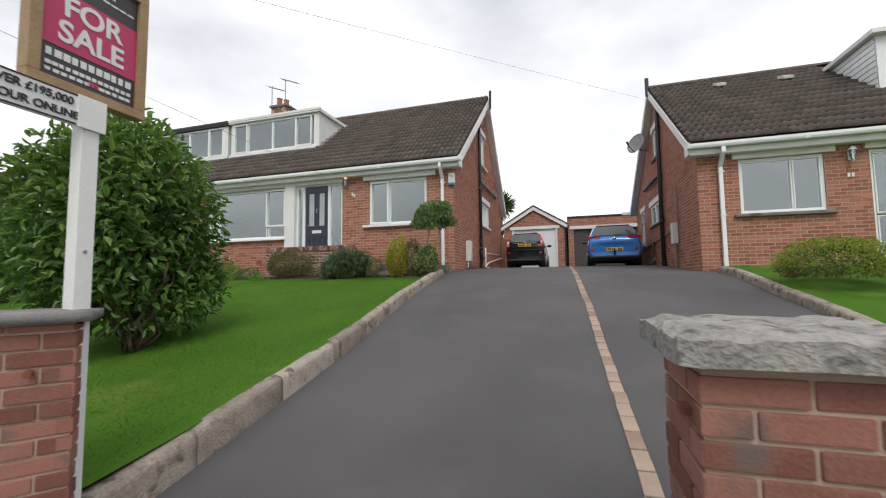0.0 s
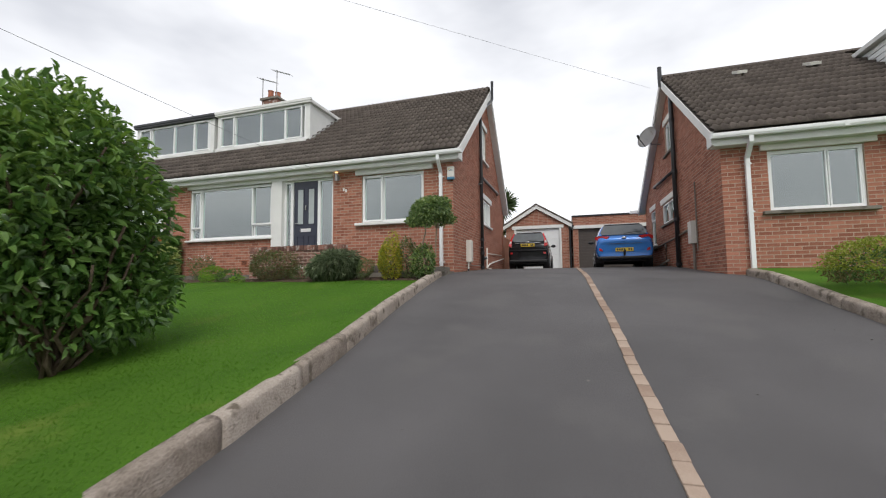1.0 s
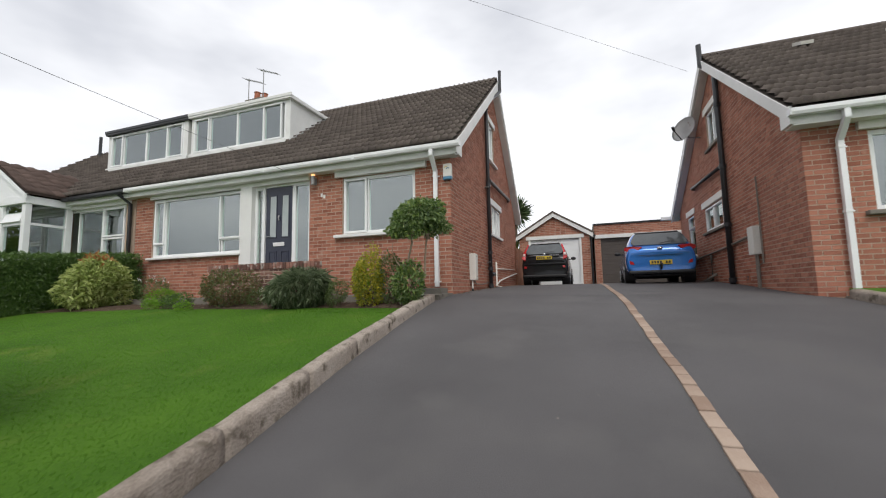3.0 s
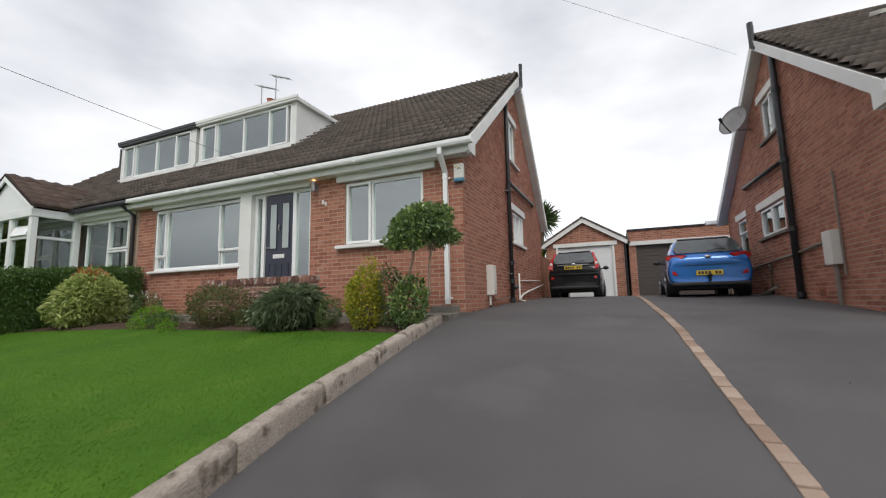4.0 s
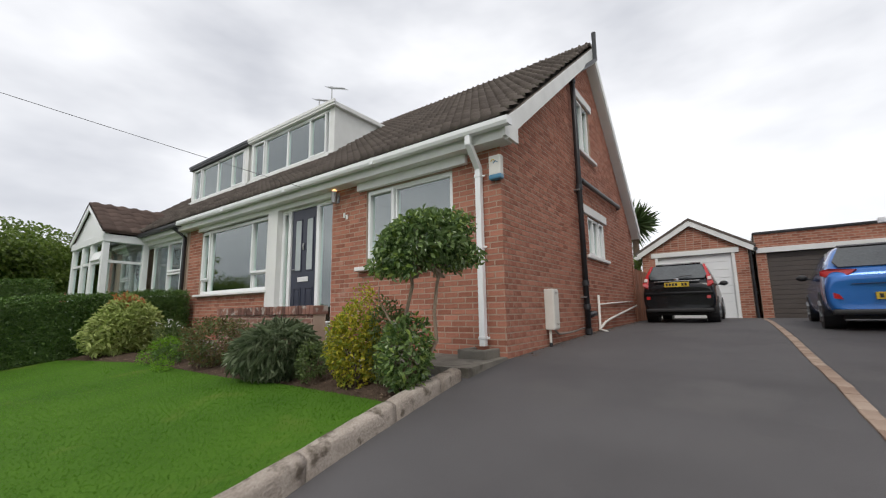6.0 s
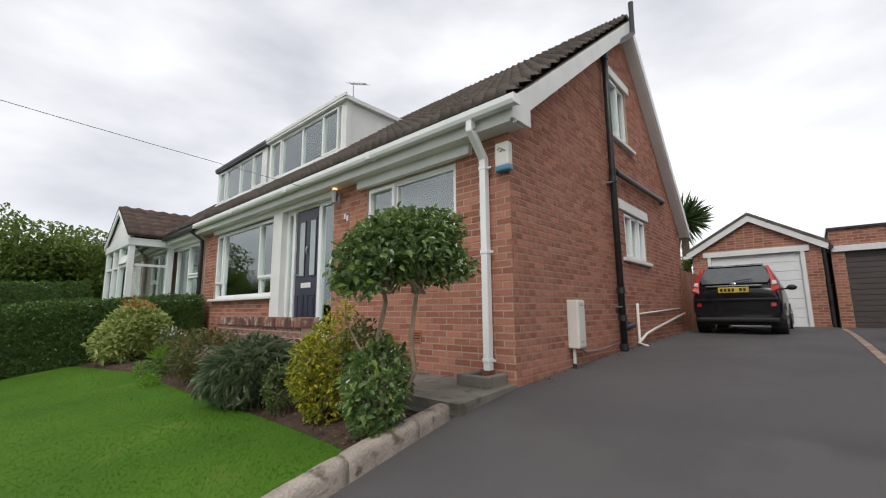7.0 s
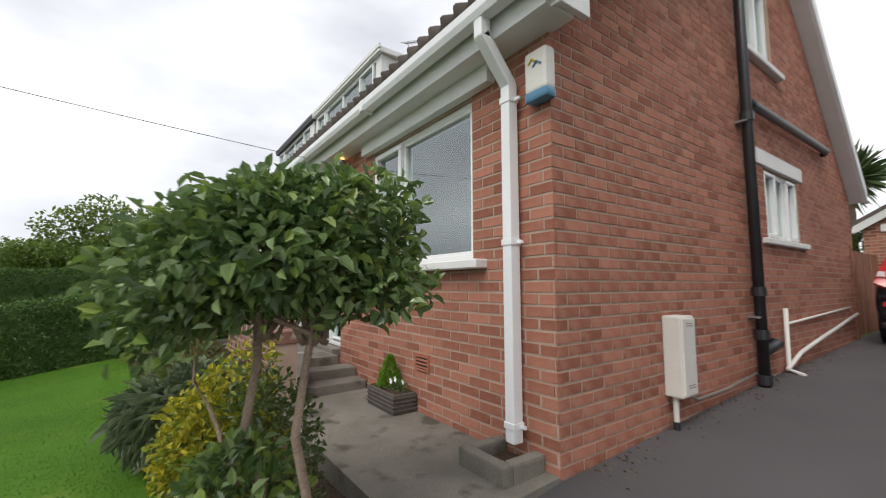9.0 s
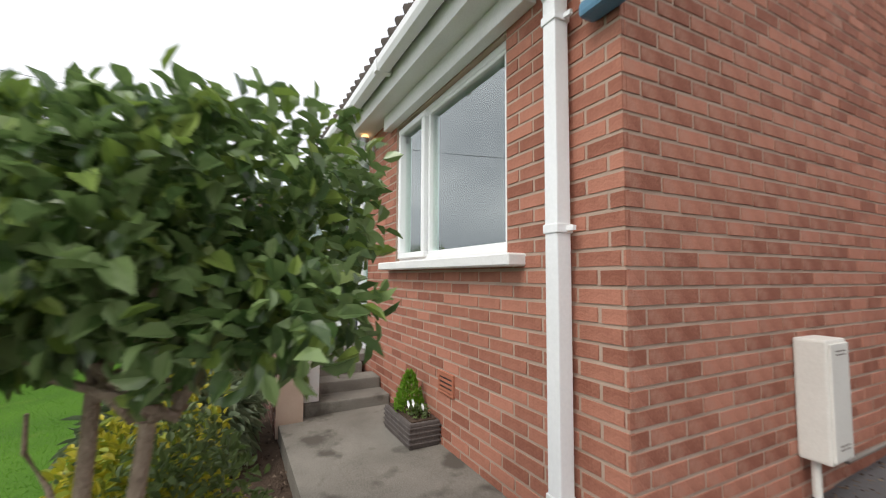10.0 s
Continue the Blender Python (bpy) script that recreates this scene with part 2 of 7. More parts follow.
def words(name, text, size, m, material, parent, label="", depth=0.002):
    """Raised letters in the built-in font, turned into a mesh."""
    cu = bpy.data.curves.new(name, "FONT")
    cu.body, cu.size, cu.extrude, cu.align_x, cu.align_y = text, size, depth, "CENTER", "CENTER"
    cu.offset = size * 0.024
    tmp = bpy.data.objects.new(name, cu)
    scene.collection.objects.link(tmp)
    me = bpy.data.meshes.new_from_object(tmp.evaluated_get(bpy.context.evaluated_depsgraph_get()))
    bpy.data.objects.remove(tmp)
    me.transform(Matrix.Scale(U, 4) @ m)
    me.materials.clear()
    me.materials.append(material)
    return tagged(adopt(new(name, me), parent), label)


DRIVE_Y = [-60, -6, -4, 0, 1, 2, 3, 3.8, 4.5, 5.8, 6.9, 7.6, 8.5, 9.5, 10.6, 12.3, 14, 16.2, 60]
DRIVE_Z = [-0.5, -0.33, -0.3, -0.08, 0.04, 0.19, 0.385, 0.51, 0.62, 0.88, 1.06, 1.19, 1.34, 1.43, 1.48, 1.55, 1.59, 1.63, 1.66]


def drive_z(x, y):
    return float(np.interp(y, DRIVE_Y, DRIVE_Z) - 0.02 * (x + 2.5) * min(max((14 - y) / 4, 0), 1) * min(max(y / 2, 0), 1))


def lawn_z(x, y):
    return float(np.interp(y, [-60, 0, 2.3, 3.1, 3.8, 4.6, 5.9, 6.7, 7.5, 8.1, 9.5, 60], [-0.35, 0.12, 0.43, 0.55, 0.68, 0.785, 1.005, 1.125, 1.24, 1.30, 1.40, 1.5]))


def kerb_x(y):
    return float(np.interp(y, [0, 2.3, 3.2, 4.0, 5.2, 6.1, 7.1, 8.6], [-1.94, -1.98, -2.015, -2.09, -2.21, -2.31, -2.40, -2.48]))


def strip_x(y):
    """The line of pavers between the two drives wanders a little."""
    return float(np.interp(y, [1, 2, 3, 4, 5, 6, 7, 8, 9, 11, 14, 18.6], [0.37, 0.345, 0.315, 0.285, 0.25, 0.22, 0.17, 0.12, 0.085, 0.04, 0.0, -0.03]))


def sheet(name, xs, ys, height, material, parent=None, thick=0.0, label="", kind="structure", category=""):
    """A ground surface over a grid, with a skirt where it has thickness."""
    bm = bmesh.new()
    g = [[bm.verts.new((x(y) if callable(x) else x, y, height(x(y) if callable(x) else x, y))) for y in ys] for x in xs]
    for a, b in zip(g, g[1:]):
        for i in range(len(ys) - 1):
            bm.faces.new((a[i], b[i], b[i + 1], a[i + 1]))
    if thick:
        ext = bmesh.ops.extrude_face_region(bm, geom=bm.faces[:])["geom"]
        bmesh.ops.translate(bm, vec=(0, 0, -thick), verts=[v for v in ext if isinstance(v, bmesh.types.BMVert)])
    return part(name, bm, material, parent, label, smooth=not thick, kind=kind, category=category)

# ---- ground ----
def land_z(x, y):
    return float(np.interp(y, DRIVE_Y, DRIVE_Z)) - 0.28 - (0.03 * max(0, -9 - y) ** 0.5 if y < -9 else 0)


sheet("ground", [-400, -120, -60, -30, -20, -14, -11, -8, -5, -2.5, 0, 2.5, 5, 8, 14, 30, 60, 120, 400], [-400, -120, -60, -30, -12, -6, -4, -2, 0, 1, 2, 3, 3.8, 4.5, 5.8, 6.9, 7.6, 8.5, 9.5, 10.6, 12.3, 14, 16.2, 20, 30, 60, 120, 400],
      land_z, LAWN, label="grassy ground reaching to the horizon", category="ground")
sheet("road", [-60, -20, -8, 0, 8, 20, 60], [-10, -8, -6, -3.2], lambda x, y: -0.36, ROAD, thick=0.1, label="worn grey asphalt street", category="road")
sheet("pavement", [-60, -20, -8, 0, 8, 20, 60], [-3.19, -2, -1, 0, 0.6, 1.2], lambda x, y: float(np.interp(y, [-3.2, -2, 0, 1, 1.2], [-0.22, -0.2, -0.10, 0.03, 0.05])), CONCRETE, thick=0.2, label="concrete footpath along the street", category="pavement")
YS = sorted([*np.arange(1.21, 19.5, 0.35), 8.57, 8.59, 9.49, 9.51, 19.59])
sheet("driveway_tarmac", [lambda y: kerb_x(y) + 0.01 if y < 8.58 else (-2.95 if y < 9.5 else -2.53), -1.8, -1.2, -0.6, lambda y: strip_x(y) - 0.062], YS, drive_z, ASPHALT, thick=0.12, label="smooth dark tarmac driveway sloping up to the garage", category="driveway")
sheet("shared_driveway_tarmac", [lambda y: strip_x(y) + 0.062, 0.7, 1.3, 1.9, lambda y: 2.59 if y < 9.3 else 2.45], YS, drive_z, ASPHALT, thick=0.12, label="dark tarmac driveway beside the neighbouring house", category="driveway")


def lawn_edge(x):
    """How far up the lawn reaches before the flower bed."""
    return float(np.interp(x, [-10.4, -9.2, -8.0, -7.2, -5.5, -4.4, -3.2, -2.7, -2.4], [7.25, 7.55, 7.80, 7.86, 7.84, 7.87, 7.88, 7.86, 7.80]))


bm = bmesh.new()
cols = np.linspace(-10.45, -1.9, 36)
rows_ = []
for cx in cols:
    top = lawn_edge(cx)
    line = []
    for k in range(26):
        y = 1.62 + (top - 1.62) * k / 25
        x = min(cx, kerb_x(y) - 0.055) if cx > -3 else cx
        line.append(bm.verts.new((x, y, lawn_z(x, y) + 0.01 * noise.noise((x * 0.9, y * 0.9, 0)))))
    rows_.append(line)
for a, b in zip(rows_, rows_[1:]):
    for k in range(25):
        bm.faces.new((a[k], b[k], b[k + 1], a[k + 1]))
lawn = part("lawn", bm, LAWN, None, "mown green lawn sloping up to the house", smooth=True, kind="structure", category="lawn")
bm = bmesh.new()
bed = []
for cx in np.linspace(-10.45, -2.35, 40):
    lo = lawn_edge(cx) - 0.03
    bed.append([bm.verts.new((min(cx, kerb_x(lo + (8.70 - lo) * k / 6) - 0.09), lo + (8.70 - lo) * k / 6, lawn_z(cx, lo + (8.70 - lo) * k / 6) - 0.025 + 0.05 * math.sin(math.pi * k / 6) + 0.03 * noise.noise((cx * 3, k, 2)))) for k in range(7)])
for a, b in zip(bed, bed[1:]):
    for k in range(6):
        bm.faces.new((a[k], b[k], b[k + 1], a[k + 1]))
part("flower_bed_soil", bm, SOIL, None, "bare brown soil of the flower bed", smooth=True, kind="structure", category="soil")
# far garden beyond the hedge and the neighbour's lawn
sheet("neighbour_lawn", [-26, -20, -14, -10.5], [1.6, 4, 6, 8, 9.4], lambda x, y: lawn_z(x, y) - 0.02, LAWN, label="neighbouring front lawn behind the hedge", category="lawn")
sheet("side_lawn", [2.69, 4, 6, 9, 14], [1.7, 3, 4.5, 6, 7.5, 9.4], lambda x, y: drive_z(2.4, y) + 0.10, LAWN, thick=0.1, label="green front lawn of the neighbouring house", category="lawn")
# concrete path along the front wall
sheet("garden_path", [-9.6, -7.5, -5.6, -4.4, -3.5, -3.1, lambda y: -2.50 + (9.52 - y) * 0.05], [8.66, 8.9, 9.2, 9.52], lambda x, y: 1.455 - 0.02 * (9.5 - y), CONCRETE, thick=0.16, label="worn grey concrete path along the front wall", category="path")

# ---- brickwork ----
COURSE, LONG, JOINT = 0.0664, 0.199, 0.0095


def laid(z0, z1, spans, first=0):
    """Bricks in running bond: (s0, s1, z0, z1) for every course; spans(z) gives the stretches of wall at that height."""
    out, i = [], first
    z = z0
    while z < z1 - 0.01:
        top = min(z + COURSE, z1)
        for a, b in spans(z + COURSE / 2):
            s = a - (LONG / 2 if i % 2 else 0.0)
            while s < b - 0.012:
                p, q = max(s, a), min(s + LONG, b)
                if q - p > 0.02:
                    out.append((p + JOINT / 2, q - JOINT / 2, z + JOINT / 2, top - JOINT / 2))
                s += LONG
        z, i = top, i + 1
    return out


def brick_mesh(bricks, put, proud=0.0035, deep=0.02):
    """Verts and quads of joined bricks; put(s, d, z) maps wall places, d outwards, to the world."""
    rng = np.random.default_rng(4)
    vs, fs = [], []
    for a, b, c, d in bricks:
        j = rng.uniform(-0.0022, 0.0022, 4)
        o = proud + rng.uniform(-0.0015, 0.0015)
        n = len(vs)
        e = 0.002
        for s, z in ((a + j[0], c), (b + j[1], c + j[2]), (b + j[1], d), (a + j[0], d + j[3])):
            vs.append(put(s, -deep, z))
        for s, z in ((a + j[0] + e, c + e), (b + j[1] - e, c + j[2] + e), (b + j[1] - e, d - e), (a + j[0] + e, d + j[3] - e)):
            vs.append(put(s, o, z))
        fs += [(n + 4, n + 5, n + 6, n + 7), (n, n + 1, n + 5, n + 4), (n + 1, n + 2, n + 6, n + 5), (n + 2, n + 3, n + 7, n + 6), (n + 3, n, n + 4, n + 7)]
    return vs, fs


def brickwork(parent, bricks, put, turn, material=BRICK, singles=lambda s, z: False, limit=300):
    """The bricks of one wall: those picked by singles as pieces that share meshes, the rest joined."""
    rest, count = [], 0
    kinds = {}
    for a, b, c, d in bricks:
        if count < limit and singles((a + b) / 2, c):
            count += 1
            key = (round(b - a, 2), round(d - c, 3))
            if key not in kinds:
                w, h = (b - a) / 2, (d - c) / 2
                vs, fs = brick_mesh([(-w, w, -h, h)], lambda s, o, z: turn(s, o, z))
                me = bpy.data.meshes.new("brick")
                me.from_pydata([tuple(Vector(v) * U) for v in vs], [], fs)
                me.materials.append(material)
                kinds[key] = me
            ob = adopt(new("brick", kinds[key]), parent)
            ob.location = Vector(put((a + b) / 2, random.uniform(-0.0012, 0.0015), (c + d) / 2)) * U
        else:
            rest.append((a, b, c, d))
    if rest:
        vs, fs = brick_mesh(rest, put)
        soup("brick_infill", vs, fs, material, parent, kind="stuff")


def minus(spans, cuts):
    for c0, c1 in cuts:
        spans = [s for a, b in spans for s in ((a, min(b, c0)), (max(a, c1), b)) if s[1] - s[0] > 0.015]
    return spans


# ---- roofs ----
def roof_tiles(parent, x0, x1, low, high, material, singles=lambda x, k: False, width=0.27, gauge=0.29, skip=lambda x, y: False):
    """Courses of wavy concrete tiles from the eave (y, z) up to the ridge (y, z)."""
    (y0, z0), (y1, z1) = low, high
    run = math.hypot(y1 - y0, z1 - z0)
    dy, dz = (y1 - y0) / run, (z1 - z0) / run
    ny, nz = -dz * (1 if dy > 0 else -1), abs(dy)
    prof = [(0.0, 0.0), (0.03, 0.008), (0.055, 0.050), (0.085, 0.053), (0.112, 0.008), (0.135, 0.0), (0.165, 0.008), (0.19, 0.050), (0.22, 0.053), (0.247, 0.008), (0.27, 0.0)]
    rng = np.random.default_rng(7)
    vs, fs, shared, n_single = [], [], None, 0
    rows = int(run / gauge) + 1

    def tile(lift0, lift1, length):
        v, f = [], []
        for k, (s, h) in enumerate(prof):
            for d, l in ((0, lift0 - 0.03), (0, lift0 + h), (length, lift1 + h)):
                v.append((s * width / 0.27, d * dy + l * ny, d * dz + l * nz))
        for k in range(len(prof) - 1):
            a, b = 3 * k, 3 * k + 3
            f += [(a, b, b + 1, a + 1), (a + 1, b + 1, b + 2, a + 2)]
        return v, f

    for r in range(rows):
        d = r * gauge
        length = min(gauge + 0.05, run - d)
        if length < 0.03:
            continue
        n = int(round((x1 - x0) / width))
        for c in range(n):
            x = x0 + c * (x1 - x0) / n
            y, z = y0 + d * dy, z0 + d * dz
            if skip(x + width / 2, y):
                continue
            if singles(x, r) and n_single < 300 and length > gauge:
                n_single += 1
                if shared is None:
                    v, f = tile(0.068, 0.004, length)
                    shared = bpy.data.meshes.new("roof_tile")
                    shared.from_pydata([tuple(Vector(p) * U) for p in v], [], f)
                    shared.materials.append(material)
                    shared.shade_smooth()
                ob = adopt(new("roof_tile", shared), parent)
                ob.location = Vector((x, y, z + float(rng.uniform(-0.003, 0.003)))) * U
                continue
            v, f = tile(0.068 + rng.uniform(-0.006, 0.006), 0.004, length)
            k = len(vs)
            vs += [(x + a, y + b, z + c_) for a, b, c_ in v]
            fs += [tuple(i + k for i in q) for q in f]
    soup("roof_tiles", vs, fs, material, parent, kind="stuff", smooth=True)


def roof_slab(parent, name, x0, x1, pts, material, thick=0.07):
    """The boarded shell under the tiles: a ridge profile in (y, z), pushed along x."""
    bm = bmesh.new()
    prof = [(x0, y, z - 0.012) for y, z in pts] + [(x0, y, z - 0.012 - thick) for y, z in pts[::-1]]
    extruded(bm, prof, (x1 - x0, 0, 0))
    return part(name, bm, material, parent)


# ---- windows ----
def facing(origin, across, out_):
    """Maps (s, d, z) to the world: s along the wall, d out of it."""
    o, a, b = Vector(origin), Vector(across), Vector(out_)
    return lambda s, d, z: o + a * s + b * d + Vector((0, 0, z))


def slab(bm, put, s0, s1, d0, d1, z0, z1, bevel=0.0):
    vs = [bm.verts.new(put(s, d, z)) for z in (z0, z1) for s, d in ((s0, d0), (s1, d0), (s1, d1), (s0, d1))]
    fs = [bm.faces.new([vs[i] for i in q]) for q in ((0, 1, 2, 3), (7, 6, 5, 4), (0, 4, 5, 1), (1, 5, 6, 2), (2, 6, 7, 3), (3, 7, 4, 0))]
    if bevel:
        bmesh.ops.bevel(bm, geom=list({e for f in fs for e in f.edges}), offset=bevel, segments=1, affect="EDGES")
    return bm


def rim(bm, put, s0, s1, z0, z1, w, d0, d1, bevel=0.004):
    slab(bm, put, s0, s1, d0, d1, z0, z0 + w, bevel)
    slab(bm, put, s0, s1, d0, d1, z1 - w, z1, bevel)
    slab(bm, put, s0, s0 + w, d0, d1, z0 + w, z1 - w, bevel)
    slab(bm, put, s1 - w, s1, d0, d1, z0 + w, z1 - w, bevel)
    return bm


def window(parent, put, s0, s1, z0, z1, lights, sashes=(), sill=None, curtain=(), room=0.7, frame_mat=WHITE, w=0.045, label="white plastic window", depth=-0.05, back=ROOM):
    """lights: fixed panes (s0, s1, z0, z1); sashes: opening frames standing a little proud; sill: (out, thickness, overlap, material)."""
    bm = bmesh.new()
    rim(bm, put, s0, s1, z0, z1, w, depth - 0.05, depth + 0.02)
    win = part("window", bm, frame_mat, parent, label)
    for a, b, c, d in lights:
        bm = bmesh.new()
        rim(bm, put, a, b, c, d, w * 0.55, depth - 0.04, depth + 0.014)
        part("glazing_bar", bm, frame_mat, win)
        pane = part("pane", slab(bmesh.new(), put, a + w * 0.4, b - w * 0.4, depth - 0.022, depth - 0.012, c + w * 0.4, d - w * 0.4), GLASS, win, "clear reflecting glass")
        pane.visible_shadow = False
    for a, b, c, d in sashes:
        bm = bmesh.new()
        rim(bm, put, a, b, c, d, w * 1.0, depth - 0.03, depth + 0.045, 0.006)
        part("sash", bm, frame_mat, win)
        pane = part("pane", slab(bmesh.new(), put, a + w * 0.8, b - w * 0.8, depth - 0.012, depth - 0.002, c + w * 0.8, d - w * 0.8), GLASS, win, "clear reflecting glass")
        pane.visible_shadow = False
    if sill:
        o, t, e, m = sill
        part("sill", slab(bmesh.new(), put, s0 - e, s1 + e, depth - 0.05, o, z0 - t, z0 - 0.001, 0.008), m, win)
    if room:
        bm = bmesh.new()
        bk = depth - 0.08
        slab(bm, put, s0 - 0.1, s1 + 0.1, bk - room - 0.02, bk - room, z0 - 0.1, z1 + 0.1)
        for a, b in ((s0 - 0.12, s0 - 0.1), (s1 + 0.1, s1 + 0.12)):
            slab(bm, put, a, b, bk - room, bk, z0 - 0.1, z1 + 0.1)
        slab(bm, put, s0 - 0.1, s1 + 0.1, bk - room, bk, z0 - 0.12, z0 - 0.1)
        slab(bm, put, s0 - 0.1, s1 + 0.1, bk - room, bk, z1 + 0.1, z1 + 0.12)
        part("reveal", bm, back, win, "dim room behind the glass")
    for a, b, c, d in curtain:
        bm = bmesh.new()
        n = max(6, int((b - a) / 0.03))
        lo = [bm.verts.new(put(a + (b - a) * i / n, depth - 0.13 + 0.018 * math.sin(i * 1.3), c)) for i in range(n + 1)]
        hi = [bm.verts.new(put(a + (b - a) * i / n, depth - 0.13 + 0.012 * math.sin(i * 1.3 + 0.4), d)) for i in range(n + 1)]
        for i in range(n):
            bm.faces.new((lo[i], lo[i + 1], hi[i + 1], hi[i]))
        part("curtain", bm, CURTAIN, win, "pale hanging curtain", smooth=True)
    return win


# ---- the brick house with the dormer ----
GX, FY = -2.5, 9.5
BASE = 1.30
front = facing((0, FY, 0), (1, 0, 0), (0, -1, 0))
side = facing((GX, 0, 0), (0, 1, 0), (1, 0, 0))
EAVE, RIDGE, BACK = (9.27, 3.99), (13.22, 7.02), (16.36, 3.82)
PARTY, FAR = -10.27, -18.2
home = thing("house", (-6.5, 12.8, BASE), "red brick chalet bungalow with brown tiled roof and white dormer", "house")


def roof_under(y, e=EAVE, r=RIDGE, b=BACK):
    return float(np.interp(y, [e[0], r[0], b[0]], [e[1], r[1], b[1]])) - 0.10


bm = bmesh.new()
prof = [(9.5, BASE), (16.25, BASE), (16.25, roof_under(16.25) - 0.02), (13.22, roof_under(13.22) - 0.02), (9.5, roof_under(9.5) - 0.02)]
GW = [(12.70, 13.74, 2.86, 3.57), (12.44, 13.20, 4.70, 5.70)]


def wall_with_holes(parent, put, outline_top, s0, s1, z0, holes, thick, material, name="wall"):
    """A wall built as blocks between its openings, under a sloping top."""
    bm = bmesh.new()
    ss = sorted({s0, s1, *[v for h in holes for v in h[:2]], *[s for s, _ in outline_top if s0 < s < s1]})
    for a, b in zip(ss, ss[1:]):
        zs = [z0]
        for h in sorted(holes, key=lambda h: h[2]):
            if h[0] <= a + 1e-6 and h[1] >= b - 1e-6:
                zs += [h[2], h[3]]
        ta, tb = [float(np.interp(v, [p[0] for p in outline_top], [p[1] for p in outline_top])) for v in (a, b)]
        pairs = list(zip(zs[::2], zs[1::2] + [None]))
        for lo, hi in pairs:
            za, zb = (hi, hi) if hi is not None else (ta, tb)
            v = [bm.verts.new(put(s, d, z)) for d in (0, -thick) for s, z in ((a, lo), (b, lo), (b, zb), (a, za))]
            for q in ((0, 1, 2, 3), (7, 6, 5, 4), (0, 4, 5, 1), (1, 5, 6, 2), (2, 6, 7, 3), (3, 7, 4, 0)):
                bm.faces.new([v[i] for i in q])
    bmesh.ops.remove_doubles(bm, verts=bm.verts[:], dist=0.0005)
    return part(name, bm, material, parent)


gable_top = [(9.5, roof_under(9.5)), (13.22, roof_under(13.22)), (16.25, roof_under(16.25))]
gable_wall = wall_with_holes(home, side, gable_top, 9.5, 16.25, BASE, GW, 0.25, MORTAR)
DOORWAY = (-6.98, -5.40, 1.72, 3.72)
front_wall = wall_with_holes(home, front, [(-18, 3.83), (-2.5, 3.83)], PARTY, GX - 0.25, BASE, [(-9.70, -6.98, 2.33, 3.70), DOORWAY, (-4.65, -3.16, 2.57, 3.66)], 0.25, MORTAR)
part("wall", boxed(PARTY, GX, 15.8, 16.25, BASE, roof_under(16.25)), MORTAR, home)


def gable_spans(z):
    lo = np.interp(z, [roof_under(9.5), roof_under(13.22)], [9.5, 13.1]) if z > roof_under(9.5) else 9.493
    hi = np.interp(z, [roof_under(16.25), roof_under(13.22)], [16.25, 13.22]) if z > roof_under(16.25) else 16.25
    return minus([(float(lo), float(hi))], [(a, b) for a, b, c, d in GW + [(12.49, 13.89, 3.58, 3.73), (12.36, 13.36, 5.71, 5.85)] if c < z < d])


def front_spans(z):
    cuts = [(a, b) for a, b, c, d in [(-9.70, -6.98, 2.33, 3.9), DOORWAY[:3] + (3.9,), (-4.65, -3.16, 2.57, 3.9), (-4.78, -2.94, 3.66, 3.9)] if c < z < d]
    return minus([(PARTY, GX + 0.009)], cuts)


# ---- gable trim, roof, gutters ----
def bargeboard(parent, x0, x1, pts, depth, material):
    bm = bmesh.new()
    for (ya, za), (yb, zb) in zip(pts, pts[1:]):
        extruded(bm, [(x0, ya, za), (x0, yb, zb), (x0, yb, zb - depth), (x0, ya, za - depth)], (x1 - x0, 0, 0))
    return part("bargeboard", bm, material, parent, "white painted bargeboard")


roof = roof_slab(home, "roof", FAR, -2.33, [EAVE, RIDGE, BACK], TILE)
bargeboard(home, -2.345, -2.31, [(9.33, 4.01), (13.22, 6.99)], 0.24, PAINT)
bargeboard(home, -2.345, -2.31, [(13.22, 6.99), (16.36, 3.81)], 0.215, PAINT)
bm = bmesh.new()
for (ya, za), (yb, zb) in (((9.4, 3.98), (13.22, 6.90)), ((13.22, 6.90), (16.3, 3.76))):
    extruded(bm, [(-2.52, ya, za - 0.12), (-2.52, yb, zb - 0.12), (-2.52, yb, zb - 0.15), (-2.52, ya, za - 0.15)], (0.18, 0, 0))
part("soffit", bm, PAINT, home)
bm = bmesh.new()
extruded(bm, [(-2.345, 9.28, 3.80), (-2.345, 9.28, 3.99), (-2.345, 9.60, 4.22), (-2.345, 9.60, 3.80)], (0.036, 0, 0))
part("eave_return", bm, PAINT, home)
# fascia, soffit and the white band over the openings
part("fascia", boxed(PARTY, -2.35, 9.30, 9.33, 3.80, 3.97, bevel=0.004), PAINT, home)
part("soffit", boxed(PARTY, -2.35, 9.30, 9.52, 3.785, 3.805), PAINT, home)
part("lintel_board", boxed(-4.79, -2.93, 9.43, 9.498, 3.67, 3.785, bevel=0.006), PAINT, home, "white painted board over the window")
part("lintel_board", boxed(-9.76, -5.38, 9.44, 9.60, 3.70, 3.785, bevel=0.006), PAINT, home, "white painted board over the entrance")


